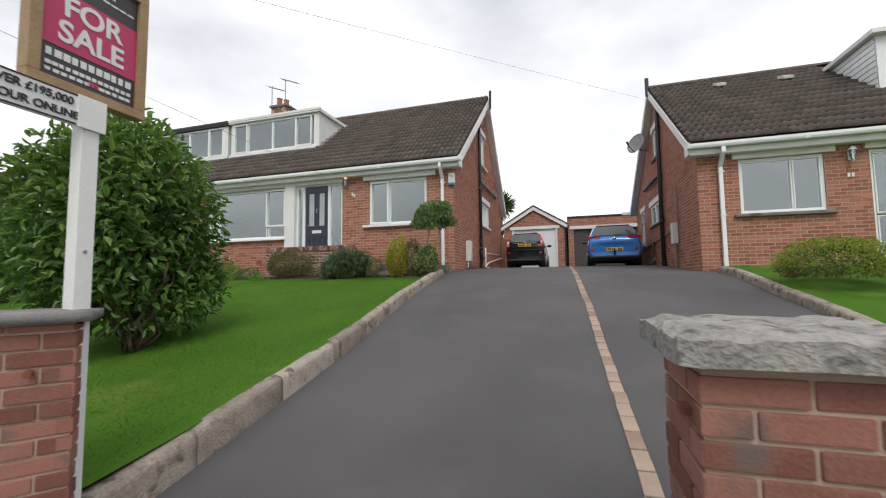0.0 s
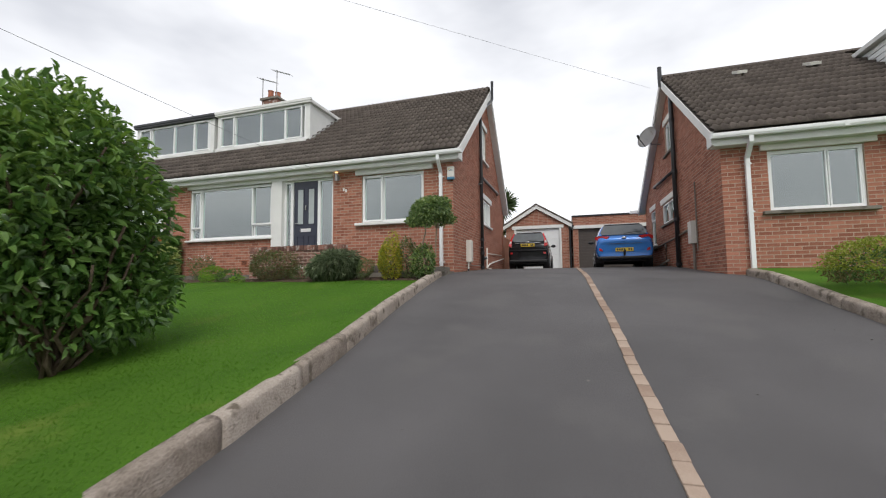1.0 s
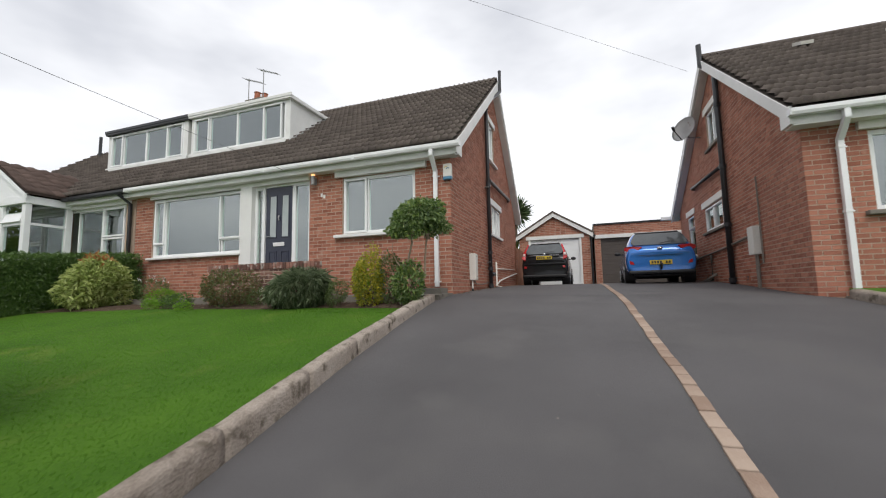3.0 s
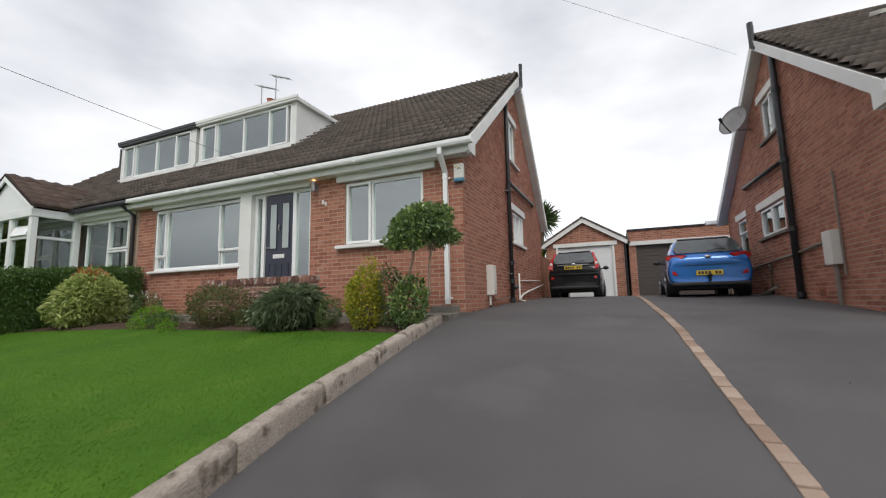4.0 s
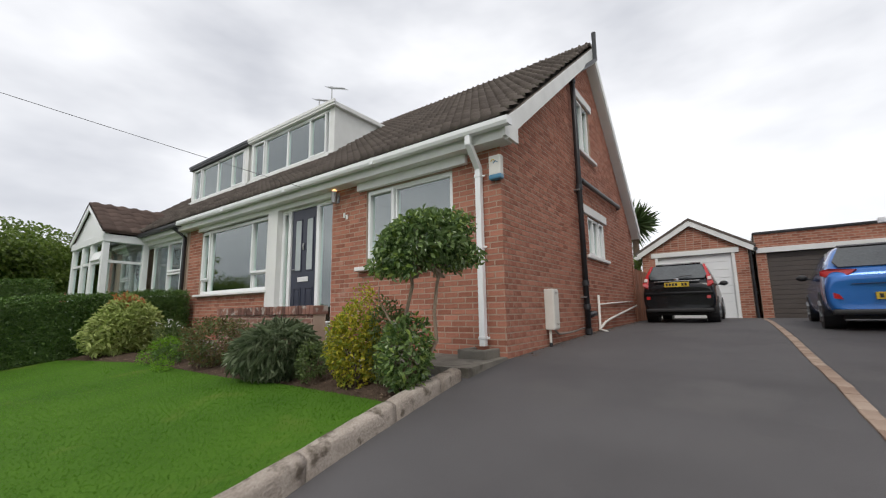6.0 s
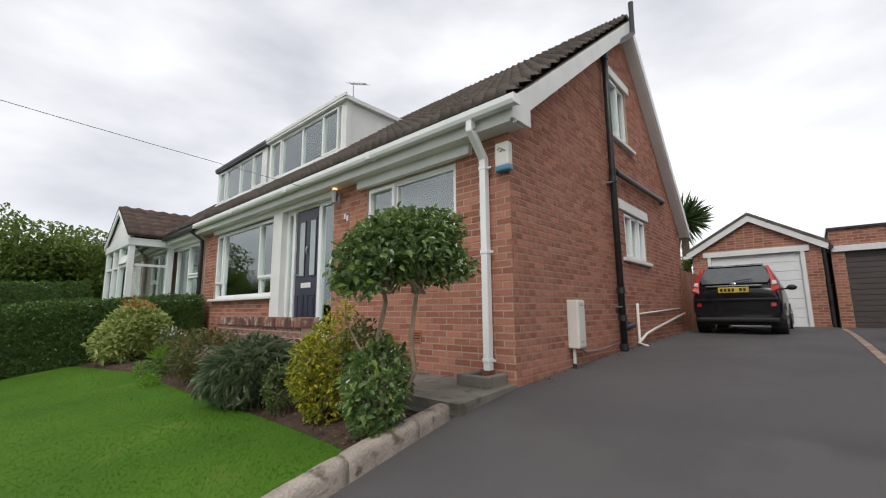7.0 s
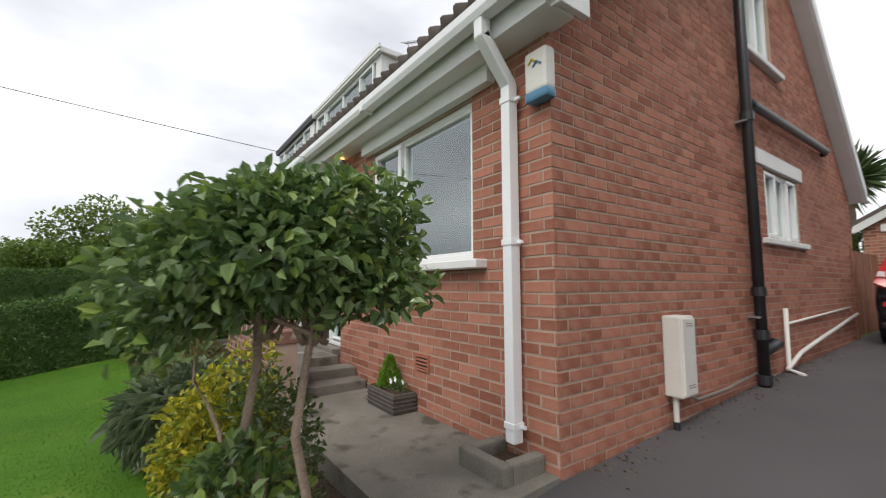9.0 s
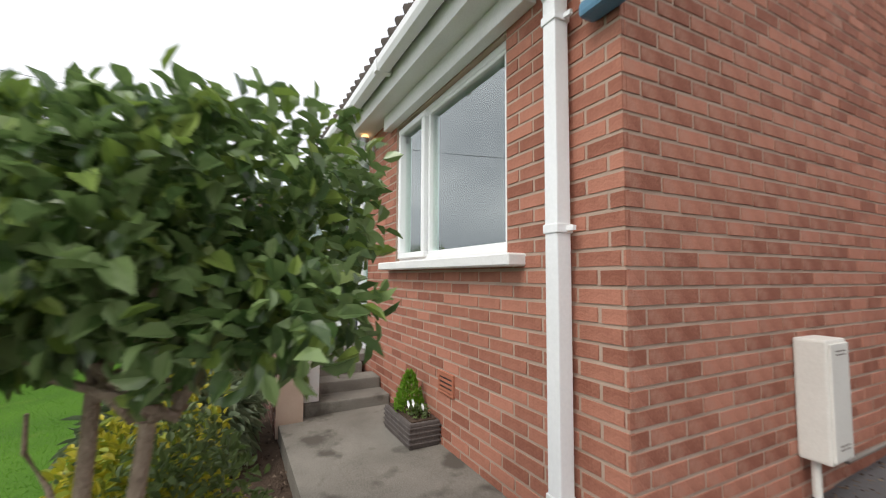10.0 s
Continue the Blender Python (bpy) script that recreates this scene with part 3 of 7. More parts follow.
def gutter(parent, x0, x1, y, z, material, r=0.055):
    bm = bmesh.new()
    prof = [(-r, 0.02), (-r, -0.03), (-r * 0.7, -0.065), (r * 0.6, -0.065), (r * 0.9, -0.03), (r * 0.9, 0.02), (r * 0.8, 0.02), (r * 0.78, -0.028), (r * 0.5, -0.055), (-r * 0.6, -0.055), (-r * 0.88, -0.026), (-r * 0.88, 0.02)]
    extruded(bm, [(x0, y + a, z + b) for a, b in prof], (x1 - x0, 0, 0))
    g = part("gutter", bm, material, parent)
    n = int((x1 - x0) / 2.2)
    for i in range(1, n + 1):
        x = x0 + (x1 - x0) * i / (n + 1)
        part("gutter_joint", boxed(x - 0.03, x + 0.03, y - r - 0.004, y + r, z - 0.07, z + 0.022), material, g)
    part("stop_end", boxed(x1 - 0.006, x1 + 0.006, y - r, y + r, z - 0.065, z + 0.02), material, g)
    part("stop_end", boxed(x0 - 0.006, x0 + 0.006, y - r, y + r, z - 0.065, z + 0.02), material, g)
    return g


gutter(home, PARTY, -2.24, 9.235, 3.95, WHITE)


def downpipe(parent, x, y_top, z_top, y_wall, z_low, material, r=0.034):
    bm = bmesh.new()
    for pts in ([(x, y_top, z_top), (x, y_top, z_top - 0.13), (x, y_wall, z_top - 0.36), (x, y_wall, z_low)],):
        for a, b in zip(pts, pts[1:]):
            d = (Vector(b) - Vector(a))
            m = Matrix.Translation((Vector(a) + Vector(b)) / 2) @ d.to_track_quat("Z", "X").to_matrix().to_4x4()
            L = d.length / 2 + 0.012
            box(bm, -r, r, -r, r, -L, L, 0.006, m)
    p = part("downpipe", bm, material, parent)
    for z in (z_top - 0.47, (z_top + z_low) / 2 - 0.12, z_low + 0.06):
        bm = boxed(x - r - 0.006, x + r + 0.006, y_wall - r - 0.005, y_wall + r + 0.005, z, z + 0.035, 0.004)
        box(bm, x + r, x + r + 0.04, y_wall + 0.005, y_wall + 0.02, z + 0.008, z + 0.026)
        part("pipe_clip", bm, material, p)
    return p


downpipe(home, -2.748, 9.235, 3.92, 9.435, 1.575, WHITE)

# ---- openings of the house ----
SILL_W = (0.10, 0.06, 0.14, PAINT)
window(home, front, -4.65, -3.16, 2.57, 3.66, [(-4.13, -3.20, 2.61, 3.62)], [(-4.63, -4.14, 2.595, 3.635)], SILL_W, label="white plastic casement window reflecting the sky", curtain=[(-4.1, -3.2, 2.62, 3.4)])
window(home, front, -9.70, -7.09, 2.36, 3.70, [(-9.65, -9.38, 2.40, 2.66), (-9.35, -7.71, 2.40, 3.66), (-7.67, -7.14, 2.40, 2.68)],
       [(-9.68, -9.35, 2.66, 3.66), (-7.73, -7.12, 2.68, 3.67)], (0.10, 0.05, 0.06, PAINT), label="wide white plastic picture window", curtain=[(-9.6, -9.4, 2.4, 3.6)])
part("pilaster", boxed(-7.07, -6.77, 9.43, 9.62, 1.85, 3.70, bevel=0.006), PAINT, home, "broad white painted post")
side_light = window(home, front, -6.77, -6.55, 1.74, 3.70, [(-6.74, -6.57, 1.80, 3.66)], w=0.04, label="narrow white-framed side light", room=0.4, curtain=[(-6.73, -6.58, 1.8, 3.65)])
side_light = window(home, front, -5.80, -5.40, 1.74, 3.70, [(-5.78, -5.43, 1.80, 3.66)], w=0.04, label="narrow white-framed side light", room=0.4, curtain=[(-5.76, -5.44, 1.8, 3.65)])
bm = bmesh.new()
rim(bm, front, -6.55, -5.8, 1.74, 3.70, 0.035, -0.12, -0.03)
door_frame = part("door_frame", bm, WHITE, home)
door = part("door", slab(bmesh.new(), front, -6.502, -5.842, -0.10, -0.055, 1.78, 3.665, 0.004), DOOR, home, "dark navy panelled front door")
for a, b, c, d in ((-6.417, -6.223, 2.62, 3.50), (-6.115, -5.921, 2.62, 3.50)):
    part("door_light", slab(bmesh.new(), front, a + 0.02, b - 0.02, -0.056, -0.050, c + 0.02, d - 0.02, 0.002), FROST, door, "frosted door glass")
    part("moulding", rim(bmesh.new(), front, a, b, c, d, 0.022, -0.056, -0.044, 0.003), DOOR, door)
for a, b in ((-6.417, -6.223), (-6.115, -5.921)):
    part("moulding", rim(bmesh.new(), front, a, b, 1.92, 2.36, 0.022, -0.056, -0.044, 0.003), DOOR, door)
    part("door_panel", slab(bmesh.new(), front, a + 0.04, b - 0.04, -0.056, -0.048, 1.96, 2.32, 0.004), DOOR, door)
part("letter_plate", slab(bmesh.new(), front, -6.308, -6.03, -0.056, -0.040, 2.45, 2.53, 0.006), LETTER, door, "pale letter plate")
part("knocker", tube(bmesh.new(), [front(-6.169, -0.045, 3.08), front(-6.169, -0.03, 3.03), front(-6.169, -0.045, 2.97)], 0.014), GALV, door)
part("door_handle", tube(bmesh.new(), [front(-6.459, -0.055, 2.66), front(-6.459, -0.02, 2.66), front(-6.356, -0.02, 2.655)], 0.010), GALV, door)
part("threshold", boxed(-6.98, -5.40, 9.40, 9.62, 1.66, 1.735, bevel=0.01), CONCRETE, home)
# gable windows with painted lintels and sills
window(home, side, 12.70, 13.74, 2.86, 3.57, [(13.07, 13.40, 2.89, 3.54)], [(12.72, 13.06, 2.88, 3.55), (13.41, 13.72, 2.88, 3.55)], (0.05, 0.06, 0.16, PAINT), label="white plastic window in the gable", w=0.04, curtain=[(12.74, 13.03, 2.9, 3.54), (13.43, 13.7, 2.9, 3.54)])
window(home, side, 12.44, 13.20, 4.70, 5.70, [(12.83, 13.18, 4.73, 5.67)], [(12.46, 12.82, 4.72, 5.68)], (0.07, 0.06, 0.16, PAINT), label="white plastic upper gable window", w=0.04, curtain=[(12.48, 12.8, 4.74, 5.66)])
part("lintel", boxed(GX - 0.05, GX + 0.025, 12.49, 13.89, 3.58, 3.73, bevel=0.006), PAINT, home, "white painted concrete lintel")
part("lintel", boxed(GX - 0.05, GX + 0.025, 12.36, 13.36, 5.71, 5.85, bevel=0.006), PAINT, home, "white painted concrete lintel")


# ---- dormers ----
def dormer(parent, x0, x1, trim, lights, sashes, cheek_right=True, blinds=()):
    y0, z0, z1 = 10.72, 5.16, 6.22
    d = part("dormer", extruded(bmesh.new(), [(x1 - 0.012, y0 + 0.06, z0), (x1 - 0.012, y0 + 0.06, z1), (x1 - 0.012, 12.1, z1)], (-0.05, 0, 0)), PAINT, parent, "white boarded dormer cheek")
    part("cheek", extruded(bmesh.new(), [(x0 + 0.012, y0 + 0.06, z0), (x0 + 0.012, y0 + 0.06, z1), (x0 + 0.012, 12.1, z1)], (0.05, 0, 0)), PAINT, d)
    bm = boxed(x0 - 0.05, x1 + 0.07, y0 - 0.10, 12.35, z1 - 0.02, z1 + 0.075, bevel=0.012)
    part("flat_roof", bm, trim, d)
    part("roof_edge", boxed(x0 - 0.06, x1 + 0.085, y0 - 0.115, y0 - 0.07, z1 + 0.03, z1 + 0.11, bevel=0.012), trim, d)
    part("corner_post", boxed(x0, x0 + 0.10, y0 - 0.02, y0 + 0.1, z0 + 0.02, z1 - 0.02, bevel=0.004), PAINT, d)
    part("corner_post", boxed(x1 - 0.14, x1, y0 - 0.02, y0 + 0.1, z0 + 0.02, z1 - 0.02, bevel=0.004), PAINT, d)
    part("apron", boxed(x0 - 0.02, x1 + 0.02, y0 - 0.07, y0 + 0.06, z0 - 0.03, z0 + 0.06, bevel=0.008), PAINT, d)
    bm = bmesh.new()
    put = facing((0, y0, 0), (1, 0, 0), (0, -1, 0))
    window(parent, put, x0 + 0.10, x1 - 0.14, z0 + 0.06, z1 - 0.03, lights, sashes, None, blinds, room=0.9, label="white plastic dormer window", depth=0.0, w=0.042)
    return d


Z0, Z1 = 5.26, 6.15
dormer(home, -10.13, -6.91, PAINT, [(-9.49, -8.57, Z0, Z1), (-8.57, -7.74, Z0, Z1)], [(-10.02, -9.50, Z0 - 0.01, Z1 + 0.01), (-7.73, -7.16, Z0 - 0.01, Z1 + 0.01)], blinds=[(-9.97, -9.7, Z0, Z1), (-7.45, -7.2, Z0, Z1)])

# lead flashing strip up the cheek
part("flashing", extruded(bmesh.new(), [(-6.90, 10.66, 5.14), (-6.90, 12.15, 6.28), (-6.90, 12.15, 6.31), (-6.90, 10.66, 5.17)], (0.09, 0, 0)), GALV, home, "weathered lead flashing")
# ridge
bm = bmesh.new()
n_ridge = 24
for i in range(n_ridge):
    x = PARTY + (-2.34 - PARTY) * i / n_ridge
    w = (-2.34 - PARTY) / n_ridge
    pts = [(x, RIDGE[0] + 0.13 * math.sin(a), RIDGE[1] - 0.025 + 0.11 * math.cos(a)) for a in [radians(v) for v in (-80, -50, -20, 20, 50, 80)]]
    extruded(bm, pts, (w - 0.008, 0, 0))
part("ridge_tiles", bm, TILE, home, kind="stuff")

# ---- pipes on the gable ----
PX = GX + 0.075
bm = tube(bmesh.new(), [(PX, 12.11, 1.52), (PX, 12.11, 5.86), (PX + 0.01, 12.24, 6.02), (PX + 0.13, 12.80, 6.42), (PX + 0.18, 13.02, 6.60), (PX + 0.18, 13.05, 7.18)], 0.043, 12)
stack = part("soil_pipe", bm, BLACK_PIPE, home, "black plastic soil pipe", smooth=True)
for z in (1.60, 1.98, 2.35, 3.92, 5.8):
    part("pipe_collar", tube(bmesh.new(), [(PX, 12.11, z - 0.04), (PX, 12.11, z + 0.04)], 0.055, 12), BLACK_PIPE, stack, smooth=False)
for z in (2.12, 3.86):
    part("pipe_clip", boxed(GX, PX + 0.02, 12.03, 12.19, z, z + 0.018), GALV, stack)
bm = tube(bmesh.new(), [(PX, 12.16, 4.07), (PX, 12.3, 4.08), (PX, 14.8, 4.12), (PX - 0.03, 14.9, 4.12), (GX - 0.05, 14.92, 4.12)], 0.042, 10)
part("branch_pipe", bm, BLACK_PIPE, stack, smooth=True)
part("branch_pipe", tube(bmesh.new(), [(PX, 12.11, 1.83), (PX, 12.5, 1.87), (GX - 0.02, 12.55, 1.87)], 0.045, 10), BLACK_PIPE, stack, smooth=True)
waste = part("waste_pipe", tube(bmesh.new(), [(GX + 0.05, 12.86, 2.18), (GX + 0.05, 12.84, 1.60), (GX + 0.18, 12.8, 1.56)], 0.021, 8), CREAM, home, "off-white plastic waste pipe", smooth=True)
part("waste_pipe", tube(bmesh.new(), [(GX + 0.05, 12.8, 1.60), (GX + 0.06, 13.2, 1.72), (GX + 0.06, 13.7, 1.78), (GX + 0.05, 15.9, 2.0)], 0.021, 8), CREAM, home, "off-white plastic waste pipe", smooth=True)
part("waste_pipe", tube(bmesh.new(), [(GX + 0.03, 12.9, 2.02), (GX + 0.03, 15.6, 2.10)], 0.013, 8), CREAM, home, smooth=True)
part("gas_pipe", tube(bmesh.new(), [(GX + 0.05, 10.70, 1.70), (GX + 0.05, 10.9, 1.62), (GX + 0.05, 11.4, 1.62), (GX + 0.05, 12.0, 1.66)], 0.012, 8), GREY_PIPE, home, smooth=True)

# ---- chimney and aerials ----
stackbox = thing("chimney", (-10.1, 13.1, 6.85), "small dark brick chimney with clay pots", "chimney")
part("shaft", boxed(-10.45, -9.80, 12.85, 13.35, 6.75, 7.68, bevel=0.01), BRICK_OLD, stackbox)
part("crown", boxed(-10.50, -9.75, 12.80, 13.40, 7.68, 7.76, bevel=0.01), CONCRETE, stackbox)
for x, h in ((-10.28, 0.32), (-9.98, 0.22)):
    part("chimney_pot", tube(bmesh.new(), [(x, 13.1, 7.75), (x, 13.1, 7.79), (x, 13.1, 7.75 + h), (x, 13.1, 7.79 + h)], [0.12, 0.105, 0.09, 0.11], 12), TERRACOTTA, stackbox, "clay chimney pot")


def aerial(x, y, z, top):
    a = thing("television_aerial", (x, y, z), "thin grey rooftop television aerial", "aerial", "rooftop aerials")
    part("mast", tube(bmesh.new(), [(x, y, z), (x, y, top)], 0.016, 6), GALV, a)
    part("boom", tube(bmesh.new(), [(x - 0.14, y - 0.02, top), (x + 0.48, y + 0.1, top - 0.2)], 0.012, 6), GALV, a)
    for k in range(7):
        f = k / 6
        p = Vector((x - 0.14 + 0.62 * f, y - 0.02 + 0.12 * f, top - 0.2 * f))
        part("element", tube(bmesh.new(), [p + Vector((-0.02, -0.12, 0.0)), p + Vector((0.02, 0.12, 0.0))], 0.007, 5), GALV, a)
    return a


aerial(-10.55, 13.0, 7.3, 8.60)
aerial(-9.95, 13.0, 7.3, 8.80)

# ---- the attached house beyond the party line ----
twin = thing("house", (-14, 12.5, BASE), "attached brown-roofed bungalow with white glazed porch", "house")
wall_with_holes(twin, front, [(-18.2, 3.83), (-10, 3.83)], -18.0, PARTY - 0.02, BASE, [(-13.0, -10.62, 2.0, 3.72)], 0.25, MORTAR)
part("wall", boxed(-18.0, PARTY, 15.8, 16.0, BASE, 3.9), MORTAR, twin)
part("wall", extruded(bmesh.new(), [(-18.0, 9.5, BASE), (-18.0, 16, BASE), (-18.0, 16, 3.9), (-18.0, 13.15, 6.85), (-18.0, 9.5, 3.95)], (0.25, 0, 0)), MORTAR, twin)
part("fascia", boxed(-18.2, PARTY - 0.01, 9.30, 9.33, 3.80, 3.97), PAINT, twin)
part("soffit", boxed(-18.2, PARTY - 0.01, 9.30, 9.52, 3.785, 3.805), PAINT, twin)
part("lintel_board", boxed(-13.1, -10.45, 9.44, 9.6, 3.70, 3.785), PAINT, twin)
gutter(twin, -18.2, PARTY - 0.015, 9.235, 3.94, BLACK_PIPE)
part("downpipe", tube(bmesh.new(), [(-10.5, 9.235, 3.96), (-10.5, 9.235, 3.86), (-10.38, 9.43, 3.66), (-10.38, 9.43, 1.45)], 0.042, 10), BLACK_PIPE, twin, "black downpipe", smooth=True)
window(twin, front, -13.0, -10.62, 2.0, 3.70, [(-12.4, -11.5, 2.05, 3.65)], [(-11.45, -10.68, 2.95, 3.66), (-11.45, -10.68, 2.04, 2.93)], (0.1, 0.05, 0.05, PAINT), label="white-framed picture window with drawn curtain", curtain=[(-12.3, -11.9, 2.05, 3.6)])
dormer(twin, -13.42, -10.26, BLACK_PIPE, [(-12.78, -11.86, Z0, Z1), (-11.86, -11.06, Z0, Z1)], [(-13.28, -12.80, Z0 - 0.01, Z1 + 0.01), (-11.04, -10.44, Z0 - 0.01, Z1 + 0.01)], blinds=[(-13.2, -10.5, Z0, Z1)])
# glazed gabled porch
PW, PE, PF, PA = -15.2, -12.57, 8.55, -13.88
porch = part("porch", boxed(PW, PE, PF, 9.5, BASE, 2.15), BRICK, twin, "white glazed porch")
for x in (PW + 0.07, PA - 0.35, PA + 0.35, PE - 0.07):
    part("porch_post", boxed(x - 0.07, x + 0.07, PF, PF + 0.12, 2.15, 3.72, bevel=0.006), WHITE, porch)
for x in (PW + 0.07, PE - 0.07):
    part("porch_post", boxed(x - 0.07, x + 0.07, 9.36, 9.49, 2.15, 3.72, bevel=0.006), WHITE, porch)
part("porch_beam", boxed(PW - 0.03, PE + 0.03, PF - 0.03, PF + 0.13, 3.72, 3.90, bevel=0.006), WHITE, porch)
part("porch_beam", boxed(PE - 0.12, PE + 0.03, PF + 0.13, 9.46, 3.72, 3.90, bevel=0.006), WHITE, porch)
for a, b in ((PW + 0.14, PA - 0.42), (PA - 0.28, PA + 0.28), (PA + 0.42, PE - 0.14)):
    part("porch_rail", boxed(a, b, PF + 0.02, PF + 0.10, 3.22, 3.28), WHITE, porch)
    part("porch_pane", boxed(a, b, PF + 0.055, PF + 0.065, 2.15, 3.72), GLASS, porch).visible_shadow = False
part("porch_rail", boxed(PE - 0.11, PE - 0.03, PF + 0.13, 9.36, 3.22, 3.28), WHITE, porch)
part("porch_pane", boxed(PE - 0.075, PE - 0.065, PF + 0.13, 9.36, 2.15, 3.72), GLASS, porch).visible_shadow = False
part("open_light", boxed(PA + 0.42, PE - 0.16, 0, 0.05, 0, 0.42, bevel=0.004, m=pose(0, PF - 0.03, 3.30, -22)), WHITE, porch, "propped open top light")
part("porch_wall", boxed(PW + 0.1, PE - 0.2, 9.40, 9.48, 2.15, 3.72), ROOM, porch)
part("gable_boarding", extruded(bmesh.new(), [(PW, PF + 0.02, 3.90), (PE, PF + 0.02, 3.90), (PA, PF + 0.02, 4.72)], (0, 0.06, 0)), WHITE, porch)
for s in (-1, 1):
    e = PA + s * (PE - PA + 0.08)
    part("porch_bargeboard", extruded(bmesh.new(), [(e, PF - 0.06, 3.82), (e, PF - 0.06, 3.97), (PA, PF - 0.06, 4.84), (PA, PF - 0.06, 4.69)], (0, 0.035, 0)), WHITE, porch)
    slope = part("porch_roof", extruded(bmesh.new(), [(e, PF - 0.06, 3.93), (e, PF - 0.06, 3.98), (PA, PF - 0.06, 4.86), (PA, PF - 0.06, 4.81)], (0, 2.0, 0)), TILE_BROWN, porch)


def porch_tiles(sgn):
    """Tiles of one porch slope: rows climb towards the porch ridge."""
    vs, fs = [], []
    e = PA + sgn * (PE - PA + 0.10)
    run = math.hypot(PA - e, 0.9)
    dx, dz = (PA - e) / run, 0.9 / run
    for r in range(6):
        for c in range(7):
            y = PF - 0.06 + c * 0.28
            if y > 9.2 + (r * 0.27 * dz) * 1.3:
                continue
            k = len(vs)
            for s, h in ((0, 0), (0.06, 0.004), (0.12, 0.028), (0.18, 0.03), (0.23, 0.012), (0.28, 0)):
                for d, l in ((0, 0.0), (0, 0.034 + h), (0.31, 0.01 + h)):
                    D = r * 0.27 + d
                    vs.append((e + D * dx, y + s, 3.98 + D * dz + l))
            for q in range(5):
                a, b = k + 3 * q, k + 3 * q + 3
                fs += [(a, b, b + 1, a + 1), (a + 1, b + 1, b + 2, a + 2)]
    soup("porch_tiles", vs, fs, TILE_BROWN, porch, kind="stuff", smooth=True)


porch_tiles(1)
porch_tiles(-1)
part("vent_pipe", tube(bmesh.new(), [(-17.6, 12.9, 6.6), (-17.6, 12.9, 7.6)], 0.055, 8), BLACK_PIPE, twin)

# ---- the house across the shared drive ----
RX, RB = 2.42, 1.18
REAVE, RRIDGE, RBACK = (9.25, 3.76), (13.0, 6.52), (17.4, 3.70)
right = thing("house", (5, 12.5, RB), "red brick bungalow with brown tiles beside the shared drive", "house")
rside = facing((RX, 0, 0), (0, 1, 0), (-1, 0, 0))


def rtop(y):
    return float(np.interp(y, [REAVE[0], RRIDGE[0], RBACK[0]], [REAVE[1], RRIDGE[1], RBACK[1]])) - 0.10


RW = [(12.95, 14.30, 2.76, 3.34), (15.35, 16.05, 2.30, 3.40), (12.66, 13.60, 4.60, 5.42)]
rgable = wall_with_holes(right, rside, [(9.5, rtop(9.5)), (13.0, rtop(13.0)), (17.0, rtop(17.0))], 9.5, 17.0, RB, RW, 0.25, MORTAR)
RF = [(3.11, 4.43, 2.39, 3.43), (5.08, 8.2, 1.5, 3.43)]
rfront = wall_with_holes(right, front, [(2, 3.64), (12, 3.64)], RX + 0.25, 11.5, RB, RF, 0.25, MORTAR)
part("wall", boxed(RX, 11.5, 16.8, 17.0, RB, 3.7), MORTAR, right)
part("wall", extruded(bmesh.new(), [(11.25, 9.5, RB), (11.25, 17, RB), (11.25, 17, 3.7), (11.25, 13.0, 6.5), (11.25, 9.5, 3.8)], (0.25, 0, 0)), MORTAR, right)
roof_slab(right, "roof", 2.25, 11.6, [REAVE, RRIDGE, RBACK], TILE)
bargeboard(right, 2.23, 2.265, [(9.30, 3.78), (13.0, 6.50)], 0.20, PAINT)
bargeboard(right, 2.23, 2.265, [(13.0, 6.50), (17.4, 3.69)], 0.20, PAINT)
bm = bmesh.new()
for (ya, za), (yb, zb) in (((9.4, 3.76), (13.0, 6.42)), ((13.0, 6.42), (17.3, 3.67))):
    extruded(bm, [(2.27, ya, za - 0.12), (2.27, yb, zb - 0.12), (2.27, yb, zb - 0.15), (2.27, ya, za - 0.15)], (0.16, 0, 0))
part("soffit", bm, CREAM, right)
part("fascia", boxed(2.27, 11.5, 9.29, 9.32, 3.56, 3.74), PAINT, right)
part("soffit", boxed(2.27, 11.5, 9.29, 9.52, 3.54, 3.558), PAINT, right)
part("eave_return", boxed(2.232, 2.268, 9.28, 9.55, 3.56, 3.80), PAINT, right)
part("lintel_board", boxed(3.0, 4.58, 9.44, 9.498, 3.435, 3.54), CREAM, right, "cream painted lintel")
part("lintel_board", boxed(5.0, 8.3, 9.44, 9.498, 3.44, 3.54), CREAM, right, "cream painted lintel")
gutter(right, 2.21, 11.5, 9.225, 3.715, WHITE)
part("gutter", boxed(1.95, 2.6, 17.32, 17.44, 3.58, 3.70, bevel=0.02), WHITE, right)
downpipe(right, 2.79, 9.225, 3.68, 9.435, 1.31, WHITE)
part("pipe_base", boxed(2.67, 3.0, 9.25, 9.49, 1.2, 1.33, bevel=0.03), CONCRETE, right)
window(right, front, 3.11, 4.43, 2.39, 3.43, [(3.15, 3.95, 2.43, 3.39), (3.96, 4.39, 2.43, 3.39)], [], (0.09, 0.06, 0.12, CONCRETE), label="white plastic window with drawn blind", curtain=[(3.15, 4.39, 2.43, 3.40)])
window(right, front, 5.08, 8.2, 1.5, 3.43, [(5.14, 6.6, 2.3, 3.38), (6.62, 8.1, 2.3, 3.38), (5.14, 6.6, 1.55, 2.26)], [], None, label="tall white-framed glazing beside the entrance", curtain=[(5.2, 6.5, 2.3, 3.36)])
